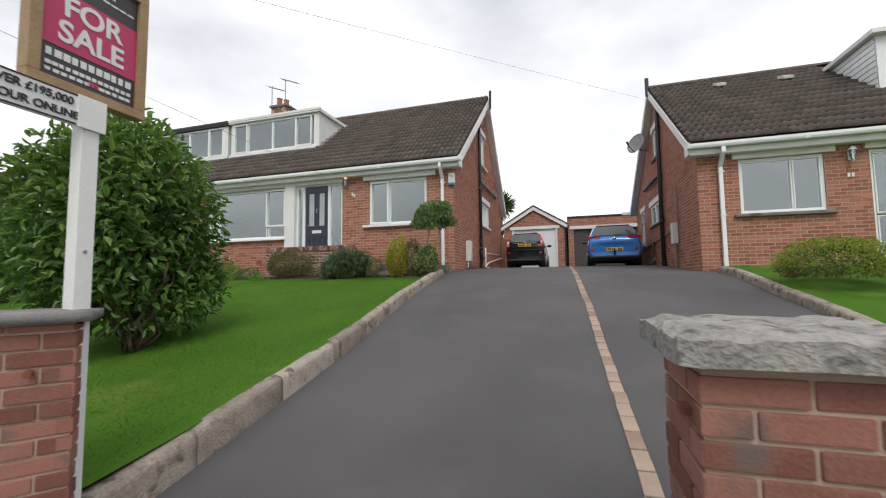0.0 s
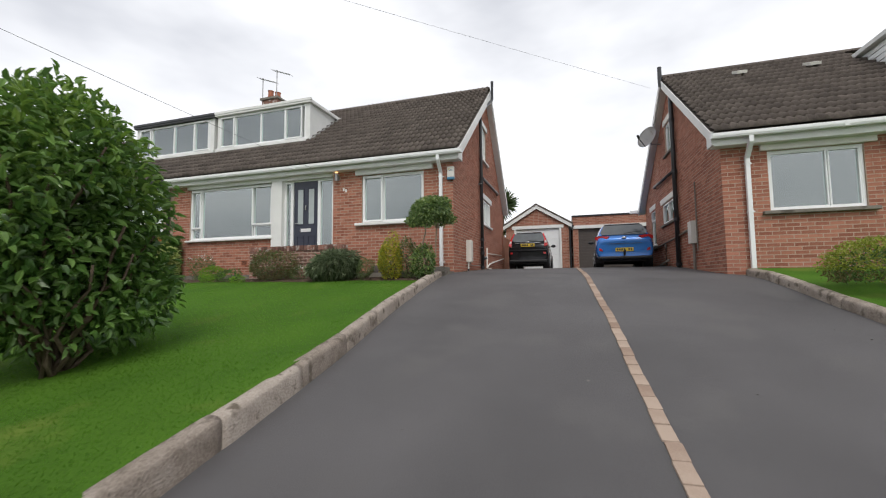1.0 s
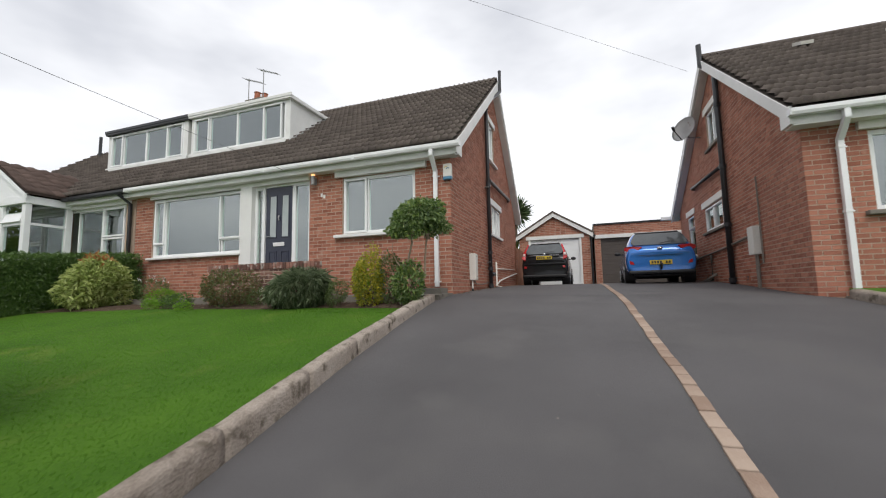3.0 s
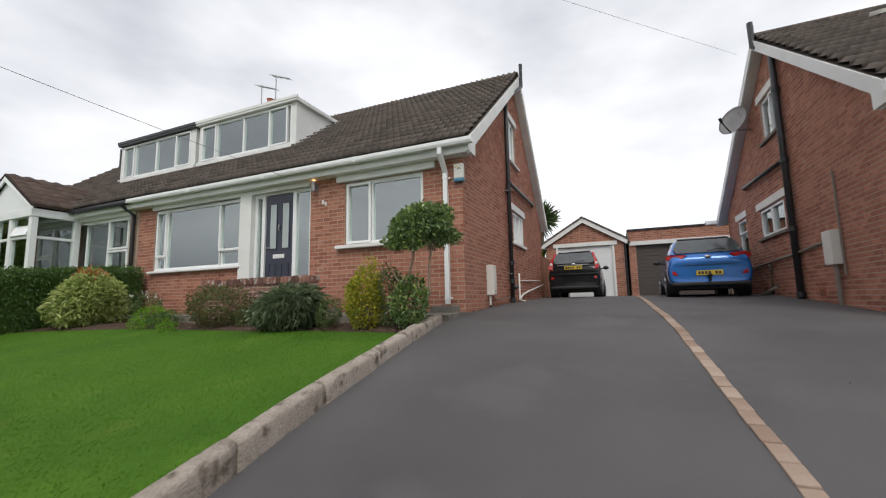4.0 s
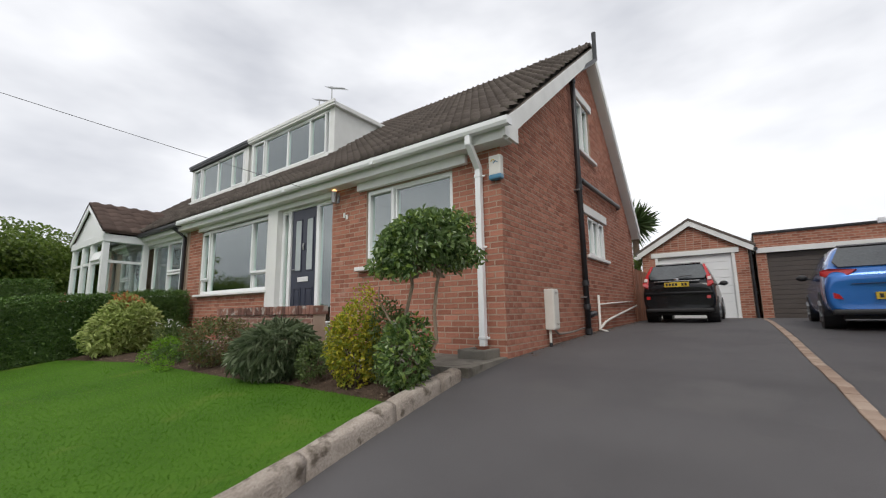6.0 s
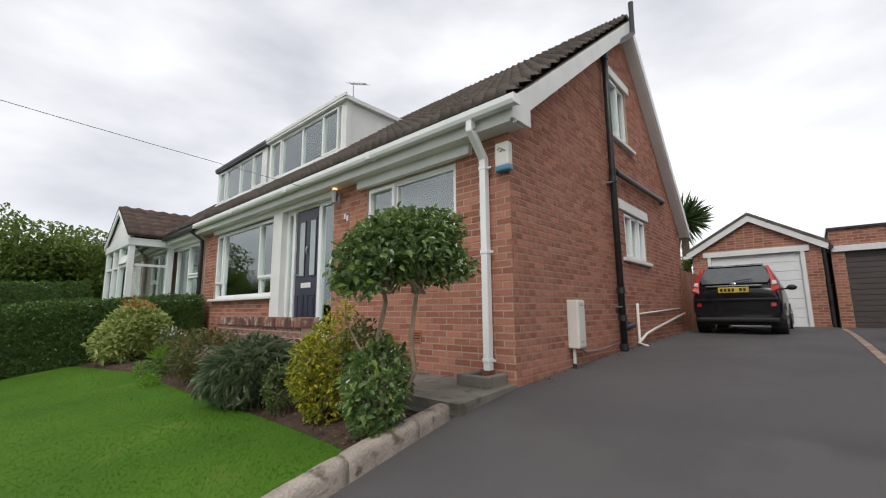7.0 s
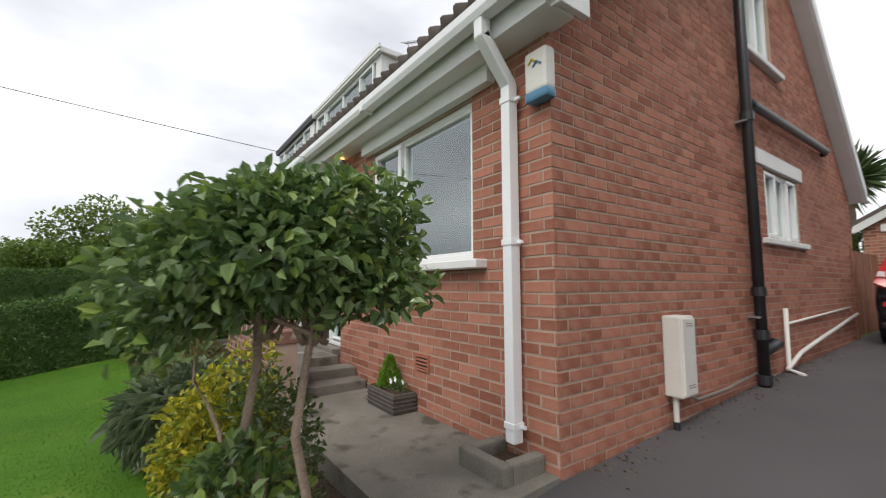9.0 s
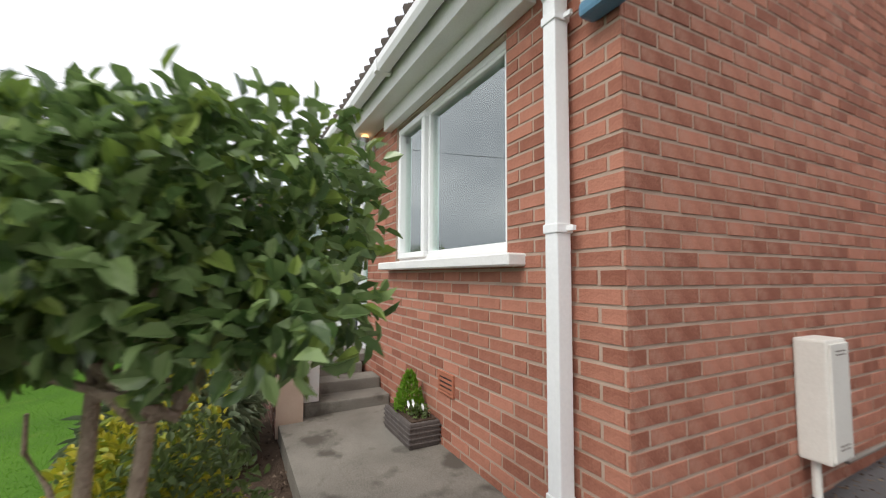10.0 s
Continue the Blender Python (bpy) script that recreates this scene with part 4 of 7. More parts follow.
window(right, rside, 12.95, 14.30, 2.76, 3.34, [], [(12.97, 13.62, 2.78, 3.32), (13.63, 14.28, 2.78, 3.32)], (0.06, 0.06, 0.12, CONCRETE), label="white plastic window in the side gable", w=0.04)
window(right, rside, 15.35, 16.05, 2.30, 3.40, [(15.38, 16.02, 2.33, 3.05)], [(15.37, 16.03, 3.06, 3.38)], (0.06, 0.06, 0.1, PAINT), label="tall white plastic window in the side gable", w=0.04)
window(right, rside, 12.66, 13.60, 4.60, 5.42, [(13.13, 13.57, 4.63, 5.39)], [(12.68, 13.12, 4.62, 5.40)], (0.06, 0.06, 0.1, CONCRETE), label="white plastic upper gable window", w=0.04, curtain=[(13.15, 13.55, 4.64, 5.38)])
for a, b, z in ((12.8, 14.5, 3.36), (15.25, 16.2, 3.42), (12.56, 13.75, 5.44)):
    part("lintel", boxed(RX - 0.02, RX + 0.05, a, b, z, z + 0.15, bevel=0.005), CREAM, right, "cream concrete lintel")
RPX = RX - 0.075
rst = part("soil_pipe", tube(bmesh.new(), [(RPX, 12.46, 1.45), (RPX, 12.46, 5.9), (RPX - 0.03, 12.76, 6.15), (RPX - 0.12, 12.9, 6.3), (RPX - 0.12, 12.92, 6.8)], 0.052, 12), BLACK_PIPE, right, "black plastic soil pipe", smooth=True)
for z in (1.6, 2.7, 3.9, 5.2):
    part("pipe_collar", tube(bmesh.new(), [(RPX, 12.46, z - 0.04), (RPX, 12.46, z + 0.04)], 0.066, 12), BLACK_PIPE, rst)
part("branch_pipe", tube(bmesh.new(), [(RPX, 12.5, 3.92), (RPX, 15.0, 4.02), (RX, 15.1, 4.02)], 0.04, 10), BLACK_PIPE, rst, smooth=True)
part("waste_pipe", tube(bmesh.new(), [(RX - 0.04, 11.5, 2.35), (RX - 0.04, 12.7, 2.28), (RX - 0.04, 16.2, 2.15)], 0.022, 8), GREY_PIPE, right, smooth=True)
part("waste_pipe", tube(bmesh.new(), [(RX - 0.05, 13.9, 2.2), (RX - 0.05, 13.9, 1.62), (RX - 0.3, 14.2, 1.56)], 0.028, 8), GREY_PIPE, right, smooth=True)
part("waste_pipe", tube(bmesh.new(), [(RX - 0.05, 13.6, 1.75), (RX - 0.25, 13.9, 1.58)], 0.028, 8), GREY_PIPE, right, smooth=True)
# cream slatted dormer on the far part of that roof
rd = part("dormer", boxed(6.05, 8.9, 10.75, 12.4, 4.9, 6.05), WHITE, right, "white boarded dormer")
for k in range(9):
    part("board", extruded(bmesh.new(), [(6.04, 10.77, 4.95 + k * 0.12), (6.025, 10.77, 4.96 + k * 0.12), (6.035, 10.77, 5.065 + k * 0.12)], (0, 1.6, 0)), WHITE, rd)
part("roof_edge", boxed(5.92, 9.0, 10.6, 12.6, 6.05, 6.15, bevel=0.01), PAINT, rd)
for x, y in ((3.76, 12.2), (5.1, 12.1)):
    z = rtop(y) + 0.12
    part("roof_vent", extruded(bmesh.new(), [(x - 0.1, y - 0.14, z + 0.02), (x + 0.1, y - 0.14, z + 0.02), (x + 0.12, y + 0.12, z + 0.14), (x - 0.12, y + 0.12, z + 0.14)], (0, -0.02, 0.06)), CREAM, right, "pale roof vent tile")
bm = bmesh.new()
for i in range(30):
    w = 9.3 / 30
    x = 2.25 + i * w
    pts = [(x, RRIDGE[0] + 0.13 * math.sin(a), RRIDGE[1] - 0.025 + 0.11 * math.cos(a)) for a in [radians(v) for v in (-80, -50, -20, 20, 50, 80)]]
    extruded(bm, pts, (w - 0.008, 0, 0))
part("ridge_tiles", bm, TILE, right, kind="stuff")


def rgable_spans(z):
    lo = np.interp(z, [rtop(9.5), rtop(13.0)], [9.493, 12.92]) if z > rtop(9.5) else 9.493
    hi = np.interp(z, [rtop(17.0), rtop(13.0)], [17.0, 13.02]) if z > rtop(17.0) else 17.0
    return minus([(float(lo), float(hi))], [(a, b) for a, b, c, d in RW + [(12.8, 14.5, 3.36, 3.51), (15.25, 16.2, 3.42, 3.57), (12.56, 13.75, 5.44, 5.59)] if c < z < d])


def rfront_spans(z):
    return minus([(RX - 0.009, 11.5)], [(a, b) for a, b, c, d in RF + [(3.0, 4.58, 3.435, 3.8), (5.0, 8.3, 3.44, 3.8)] if c < z < d])


# ---- garages ----
gar = thing("garage", (-1.5, 22, 1.6), "small brick garage with white door and gabled roof", "garage")
gfront = facing((0, 19.6, 0), (1, 0, 0), (0, -1, 0))
GTOP = [(-2.88, 3.52), (-1.53, 4.34), (-0.19, 3.52)]
gw = wall_with_holes(gar, gfront, GTOP, -2.88, -0.19, 1.5, [(-2.52, -0.50, 1.5, 3.46)], 0.22, MORTAR)
part("wall", boxed(-2.88, -2.68, 19.82, 24.5, 1.5, 3.52), MORTAR, gar)
part("wall", boxed(-0.39, -0.19, 19.82, 24.5, 1.5, 3.52), MORTAR, gar)
part("door_lintel", boxed(-2.62, -0.40, 19.56, 19.66, 3.46, 3.60, bevel=0.006), PAINT, gar)
part("door_post", boxed(-2.52, -2.44, 19.57, 19.7, 1.6, 3.46), PAINT, gar)
part("door_post", boxed(-0.58, -0.50, 19.57, 19.7, 1.6, 3.46), PAINT, gar)
gd = part("garage_door", boxed(-2.44, -0.58, 19.66, 19.72, 1.6, 3.46), WHITE, gar, "white panelled garage door")
for k in range(8):
    part("door_panel", boxed(-2.43, -0.59, 19.645, 19.668, 1.62 + k * 0.23, 1.835 + k * 0.23, bevel=0.006), WHITE, gd)
for s in (-1, 1):
    e = -1.53 + s * 1.48
    part("bargeboard", extruded(bmesh.new(), [(e, 19.50, 3.44), (e, 19.50, 3.60), (-1.53, 19.50, 4.50), (-1.53, 19.50, 4.34)], (0, 0.04, 0)), PAINT, gar)
    part("roof", extruded(bmesh.new(), [(e - s * -0.04, 19.49, 3.58), (e - s * -0.04, 19.49, 3.66), (-1.53, 19.49, 4.58), (-1.53, 19.49, 4.50)], (0, 5.2, 0)), TILE, gar)
part("gutter", tube(bmesh.new(), [(-0.02, 19.45, 3.50), (-0.02, 24.5, 3.50)], 0.05, 8), BLACK_PIPE, gar)
part("gutter", tube(bmesh.new(), [(-3.04, 19.45, 3.50), (-3.04, 24.5, 3.50)], 0.05, 8), WHITE, gar)
part("downpipe", tube(bmesh.new(), [(-0.14, 19.55, 3.5), (-0.14, 19.55, 1.6)], 0.03, 8), BLACK_PIPE, gar)

flat = thing("garage", (1.3, 22, 1.6), "flat-roofed brick garage with brown door", "garage")
fw = wall_with_holes(flat, gfront, [(-0.03, 3.9), (3.2, 3.9)], -0.03, 3.2, 1.5, [(0.2, 2.9, 1.5, 3.38)], 0.22, MORTAR)
part("wall", boxed(-0.03, 0.18, 19.82, 24.5, 1.5, 3.9), MORTAR, flat)
part("roof", boxed(-0.06, 3.25, 19.56, 24.5, 3.9, 3.96, bevel=0.01), BLACK_PIPE, flat)
part("fascia", boxed(-0.02, 3.2, 19.54, 19.595, 3.38, 3.52, bevel=0.004), PAINT, flat, "white painted band over the door")
fd = part("garage_door", boxed(0.2, 2.9, 19.68, 19.74, 1.6, 3.38), shade("brown_door_paint", (0.062, 0.050, 0.044), (0.09, 0.074, 0.064), 0.5, 3, 60, 0.1), flat, "brown slatted garage door")
for k in range(14):
    part("slat", boxed(0.21, 2.89, 19.665, 19.685, 1.62 + k * 0.125, 1.735 + k * 0.125, bevel=0.006), bpy.data.materials["brown_door_paint"], fd)

part("wall", boxed(-0.19, -0.03, 21.0, 21.2, 1.5, 3.5), BRICK_OLD, flat)

# ---- kerbs, divider, gate piers ----
kerb = thing("kerb", (kerb_x(5), 5, drive_z(-2.4, 5)), "worn pale concrete kerb between lawn and driveway", "kerb", kind="structure")


def kerb_stone(parent, y0, y1, face, into, lift, rng=random.Random(3)):
    """One kerb block following the slope, its edges rounded, chipped and a little out of line."""
    bm = bmesh.new()
    rings = []
    n = 14
    tilt, sink = rng.uniform(-0.005, 0.005), rng.uniform(-0.004, 0.003)
    for i in range(n + 1):
        y = y0 + (y1 - y0) * i / n
        x = face(y) + tilt
        zb = drive_z(face(y), y) - 0.08
        rough = [noise.noise((y * 9, k * 2.3, 4.0 + into)) * 0.006 for k in range(6)]
        end = 0.004 * max(0, 1 - min(i, n - i) / 1.5)
        zt = drive_z(face(y), y) + lift(y) + sink - end
        w = 0.13 * into
        r = 0.016 + 0.016 * abs(noise.noise((y * 6, 1.7, into)))
        prof = [(x + rough[0], zb), (x + 0.004 * into + rough[1], zt - 0.075), (x + 0.006 * into + rough[2], zt - r * 1.6), (x + 0.014 * into + rough[2], zt - r * 0.6), (x + 0.037 * into, zt + rough[3] * 0.6), (x + w * 0.55, zt + 0.004 + rough[4] * 0.7), (x + w - 0.03 * into, zt + 0.004 + rough[5] * 0.6), (x + w, zt - 0.02), (x + w, zb)]
        rings.append([bm.verts.new((a, y, b)) for a, b in prof])
    for r0, r1 in zip(rings, rings[1:]):
        for k in range(len(r0) - 1):
            bm.faces.new((r0[k], r0[k + 1], r1[k + 1], r1[k]))
    bm.faces.new(rings[0])
    bm.faces.new(rings[-1][::-1])
    return part("kerb_stone", bm, KERB, parent, smooth=True)


ys = [1.72, 2.35, 3.08, 3.86, 4.62, 5.4, 6.16, 6.95, 7.7, 8.26, 8.58]
for a, b in zip(ys, ys[1:]):
    kerb_stone(kerb, a + 0.003, b - 0.003, lambda y: kerb_x(y) + 0.012, -1, lambda y: float(np.interp(y, [2, 5, 8, 8.5], [0.185, 0.165, 0.125, 0.10])))
kerb_far = thing("kerb", (2.65, 5, 0.7), "pale concrete kerb edging the neighbouring lawn", "kerb", kind="structure")
ys = [1.9 + 0.81 * i for i in range(9)] + [9.2]
for a, b in zip(ys, ys[1:]):
    kerb_stone(kerb_far, a + 0.006, b - 0.006, lambda y: 2.58, 1, lambda y: 0.12)

divider = thing("paving_strip", (0, 8, drive_z(0, 8)), "single row of sandy block paving dividing the drives", "paving", kind="structure")
y = 1.75
blocks = {}
rng = random.Random(5)
while y < 18.6:
    L = 0.176
    slope = math.degrees(math.atan((drive_z(0, y + L) - drive_z(0, y)) / L))
    if not blocks:
        bm = boxed(-0.043, 0.043, -0.084, 0.084, -0.06, 0.006, bevel=0.006)
        ob = part("paver", bm, DIVIDE, divider)
        blocks["m"] = ob.data
    else:
        ob = adopt(new("paver", blocks["m"]), divider)
    ob.matrix_basis = pose(U * (strip_x(y + L / 2) + rng.uniform(-0.004, 0.004)), U * (y + L / 2), U * (drive_z(0, y + L / 2) + rng.uniform(-0.001, 0.003)), slope + rng.uniform(-0.6, 0.6), 0, math.degrees(math.atan2(strip_x(y) - strip_x(y + L), L)) + rng.uniform(-1.2, 1.2))
    y += L
bm = bmesh.new()
gp = [[bm.verts.new((strip_x(yy) + x, yy, drive_z(0, yy) - 0.004)) for x in (-0.064, 0.064)] for yy in YS]
for a, b in zip(gp, gp[1:]):
    bm.faces.new((a[0], a[1], b[1], b[0]))
part("mortar_bed", bm, ASPHALT, divider)


def brick_pier(x0, x1, y0, y1, z0, z1, cap_mat, cap_h, label, over=0.05, rough=0.012, group="gate piers"):
    p = thing("gate_pier", ((x0 + x1) / 2, (y0 + y1) / 2, z0), label, "pier", group)
    core = part("core", boxed(x0 + 0.008, x1 - 0.008, y0 + 0.008, y1 - 0.008, z0, z1), MORTAR, p)
    i, z = 0, z0
    rg = random.Random(8)
    while z < z1 - 0.02:
        top = min(z + COURSE, z1) - JOINT
        for face in range(4):
            a, b = (x0, x1) if face % 2 == 0 else (y0, y1)
            s = a - (LONG / 2 if (i + face) % 2 else 0)
            while s < b - 0.012:
                q0, q1 = max(s, a) + (JOINT / 2 if s > a else 0), min(s + LONG, b) - (JOINT / 2 if s + LONG < b else 0)
                if q1 - q0 > 0.02:
                    o = rg.uniform(-0.003, 0.003)
                    if face == 0:
                        bm = boxed(q0, q1, y0 - o, y0 + 0.05, z, top, bevel=0.005)
                    elif face == 2:
                        bm = boxed(q0, q1, y1 - 0.05, y1 + o, z, top, bevel=0.005)
                    elif face == 1:
                        bm = boxed(x0 - o - 0.001, x0 + 0.05, q0, q1, z + 0.0006, top - 0.0006, bevel=0.005)
                    else:
                        bm = boxed(x1 - 0.05, x1 + o + 0.001, q0, q1, z + 0.0006, top - 0.0006, bevel=0.005)
                    part("brick", bm, BRICK_PIER, p)
                s += LONG
        z, i = z + COURSE, i + 1
    bm = bmesh.new()
    nx, ny = 22, 14
    X0, X1, Y0, Y1 = x0 - over, x1 + over, y0 - over, y1 + over
    top = [[None] * (ny + 1) for _ in range(nx + 1)]
    low = [[None] * (ny + 1) for _ in range(nx + 1)]
    for i in range(nx + 1):
        for j in range(ny + 1):
            u, v = i / nx, j / ny
            edge = min(u, 1 - u, v, 1 - v)
            x, yy = X0 + (X1 - X0) * u, Y0 + (Y1 - Y0) * v
            w = noise.noise((x * 14, yy * 14, 3)) * rough + noise.noise((x * 40, yy * 40, 5)) * rough * 0.5
            drop = rough * 1.4 * max(0, 1 - edge / 0.08)
            jx = noise.noise((x * 9, yy * 9, 8)) * rough * 0.9 if edge == 0 else 0
            top[i][j] = bm.verts.new((x + jx, yy + jx, z1 + cap_h - drop + w))
            low[i][j] = bm.verts.new((x + jx * 0.6, yy + jx * 0.6, z1 + 0.001 + (abs(w) * 0.6 if edge == 0 else 0)))
    for g, flip in ((top, False), (low, True)):
        for i in range(nx):
            for j in range(ny):
                q = (g[i][j], g[i + 1][j], g[i + 1][j + 1], g[i][j + 1])
                bm.faces.new(q[::-1] if flip else q)
    ring = [(i, 0) for i in range(nx)] + [(nx, j) for j in range(ny)] + [(i, ny) for i in range(nx, 0, -1)] + [(0, j) for j in range(ny, 0, -1)]
    for (a, b), (c, d) in zip(ring, ring[1:] + ring[:1]):
        bm.faces.new((low[a][b], low[c][d], top[c][d], top[a][b]))
    part("coping", bm, cap_mat, p, smooth=rough < 0.005)
    return p


pier = brick_pier(0.25, 0.66, 1.54, 1.88, 0.05, 1.06, COPING, 0.075, "red brick gate pier with rough lichened coping", rough=0.013)
part("iron_hook", boxed(0.225, 0.255, 1.60, 1.645, 0.935, 0.955, bevel=0.004), shade("rusty_iron", (0.10, 0.035, 0.02), (0.22, 0.08, 0.045), 0.85, 12, 120, 0.5), pier, "rusty hinge stub")
wallp = brick_pier(-1.0, 0.0, 0.0, 0.22, -0.05, 1.045, SLATE, 0.045, "weathered red brick garden wall with slate coping", rough=0.004)
part("iron_hook", tube(bmesh.new(), [(-0.13, 0.0, 0.86), (-0.13, -0.04, 0.86)], 0.014, 8), bpy.data.materials["rusty_iron"], wallp, "rusty hinge stub")
GATE = Matrix.Translation(Vector((0.001, 0.543, 0.05)) * U) @ Matrix.Rotation(radians(1.14), 4, "Z") @ Matrix.Translation(Vector((0.3, -0.382, 0.0)) * U)
wallp.matrix_basis = GATE @ Matrix.Rotation(radians(-0.9), 4, "Z") @ pose(-2.185 * U, 1.53 * U, 0, 0, 0, 50) @ wallp.matrix_basis
wl2 = thing("garden_wall", (-7, 0.85, 0.0), "low red brick wall along the street", "wall")
part("core", boxed(-10.4, -2.63, 0.89, 1.11, -0.1, 1.05), BRICK_PIER, wl2)
part("coping", boxed(-10.4, -2.58, 0.84, 1.16, 1.05, 1.095, bevel=0.01), SLATE, wl2)

# ---- estate sign ----
sign = thing("for_sale_sign", (-2.54, 1.84, 0.33), "white post with framed for sale board behind the wall", "sign")
part("post", boxed(-2.575, -2.505, 1.80, 1.88, 0.0, 2.10, bevel=0.004), PAINT, sign, "white painted timber post")
for z in (0.52, 0.72, 0.93, 1.35):
    part("bolt", tube(bmesh.new(), [(-2.505, 1.84, z), (-2.499, 1.84, z)], 0.009, 8), GALV, sign)
arm = part("arm_board", boxed(-2.52, -2.497, 0.98, 1.79, 1.955, 2.105, bevel=0.003), LETTER, sign, "white price board")
for z in (1.957, 2.097):
    part("edge_line", boxed(-2.4975, -2.495, 0.99, 1.785, z, z + 0.008), INK, arm)
part("bracket", boxed(-2.503, -2.490, 1.77, 1.90, 1.95, 2.11, bevel=0.003), PAINT, sign)
FACE = Matrix(((0, 0, 1, -2.494), (1, 0, 0, 0), (0, 1, 0, 0), (0, 0, 0, 1)))
words("lettering", "S OVER £195,000", 0.050, FACE @ Matrix.Translation((1.57, 2.062, 0)), INK, arm, "black printed words")
words("lettering", "D TOUR ONLINE", 0.050, FACE @ Matrix.Translation((1.585, 1.998, 0)), INK, arm, "black printed words")
BX = -2.545
board = part("board", boxed(BX - 0.02, BX + 0.012, 1.62, 2.07, 2.15, 2.78), SIGN_DARK, sign, "charcoal and crimson sale board")
for a, b, c, d in ((1.575, 2.115, 2.105, 2.155), (1.575, 2.115, 2.775, 2.825), (1.575, 1.625, 2.155, 2.775), (2.065, 2.115, 2.155, 2.775)):
    part("frame", boxed(BX - 0.035, BX + 0.034, a, b, c, d, bevel=0.004), PLYWOOD, sign, "varnished wooden frame")
part("panel", boxed(BX + 0.012, BX + 0.016, 1.625, 2.065, 2.315, 2.60), PINK, board, "crimson printed band")
FB = Matrix(((0, 0, 1, BX + 0.018), (1, 0, 0, 0), (0, 1, 0, 0), (0, 0, 0, 1)))
words("lettering", "FOR", 0.145, FB @ Matrix.Translation((1.845, 2.525, 0)), LETTER, board, "white bold words")
words("lettering", "SALE", 0.145, FB @ Matrix.Translation((1.845, 2.395, 0)), LETTER, board, "white bold words")


def bars(parent, y0, y1, z0, h, x, n, mat_, seed=1):
    r = random.Random(seed)
    y = y0
    for i in range(n):
        w = (y1 - y0) / n * r.uniform(0.62, 0.85)
        part("print_bar", boxed(x, x + 0.003, y, y + w, z0, z0 + h), mat_, parent)
        y += (y1 - y0) / n


bars(board, 1.65, 2.05, 2.258, 0.036, BX + 0.012, 11, LETTER)
bars(board, 1.65, 2.05, 2.215, 0.018, BX + 0.012, 14, LETTER, 2)
bars(board, 1.65, 2.05, 2.183, 0.016, BX + 0.012, 12, LETTER, 3)
part("print_mark", boxed(BX + 0.012, BX + 0.015, 1.83, 1.88, 2.183, 2.207), PINK, board)
bars(board, 1.72, 2.05, 2.70, 0.045, BX + 0.012, 1, LETTER, 4)
bars(board, 1.80, 2.05, 2.665, 0.010, BX + 0.012, 6, LETTER, 5)

SPOT = Matrix.Translation(Vector((-0.3, 0.382, 1.195)) * U)
sign.matrix_basis = GATE @ SPOT @ Matrix.Scale(0.876, 4) @ Matrix.Rotation(radians(0.8), 4, "Z") @ SPOT.inverted() @ sign.matrix_basis

# ---- entrance wall and steps ----
low = thing("planter_wall", (-6, 8.6, 1.4), "low weathered brick wall in front of the entrance", "wall")
lw = part("core", boxed(-6.955, -4.635, 8.64, 8.82, 1.35, 1.93), MORTAR, low)
lfront = facing((0, 8.64, 0), (1, 0, 0), (0, -1, 0))
part("end_wall", boxed(-6.955, -6.775, 8.825, 9.44, 1.35, 1.93), BRICK_OLD, low)
x = -6.975
while x < -4.635:
    part("coping_brick", boxed(x + 0.004, x + 0.066, 8.615, 8.845, 1.93, 2.035 + random.uniform(-0.004, 0.004), bevel=0.008), BRICK_OLD, low)
    x += 0.0715
landing = thing("entrance_steps", (-5.6, 9.1, 1.4), "worn concrete entrance landing with two steps", "steps", kind="structure")
part("step", boxed(-6.765, -5.185, 8.84, 9.40, 1.40, 1.70, bevel=0.012), CONCRETE, landing)
part("step", boxed(-5.185, -4.955, 8.84, 9.49, 1.40, 1.615, bevel=0.012), CONCRETE, landing)
part("step", boxed(-4.955, -4.715, 8.84, 9.49, 1.40, 1.53, bevel=0.012), CONCRETE, landing)
mb = thing("doorstep_box", (-4.815, 8.9, 1.53), "small white plastic box on the entrance step", "box")
part("body", boxed(-4.875, -4.755, 8.84, 8.95, 1.53, 1.80, bevel=0.01), PAINT, mb)
part("lid", boxed(-4.88, -4.75, 8.835, 8.955, 1.80, 1.82, bevel=0.006), PAINT, mb)

# rainwater gully with a rough concrete surround
gully = thing("drain_surround", (-2.77, 9.3, 1.45), "rough concrete gully surround under the downpipe", "drain")
for a, b, c, d in ((-2.93, -2.58, 9.19, 9.26), (-2.93, -2.86, 9.26, 9.49), (-2.65, -2.58, 9.26, 9.49)):
    part("edging", boxed(a, b, c, d, 1.42, 1.545, bevel=0.016), CONCRETE, gully)
part("grate", boxed(-2.91, -2.63, 9.22, 9.49, 1.42, 1.475), SOIL, gully)

# ---- fixtures on the walls ----
meter = thing("meter_box", (GX, 10.75, 1.66), "off-white plastic meter box on the brick gable", "meter box", "meter boxes")
mbx = part("body", boxed(GX + 0.006, GX + 0.125, 10.55, 10.735, 1.69, 2.205, bevel=0.012), CREAM, meter)
mdr = part("door", boxed(GX + 0.123, GX + 0.135, 10.56, 10.725, 1.705, 2.19, bevel=0.005), CREAM, meter)
for z in (1.75, 1.765, 2.14, 2.155):
    part("slot", boxed(GX + 0.1345, GX + 0.1365, 10.60, 10.69, z, z + 0.005), GREY_PIPE, mdr)
part("cable_duct", tube(bmesh.new(), [(GX + 0.05, 10.60, 1.70), (GX + 0.05, 10.60, 1.50)], 0.018, 8), CREAM, meter)
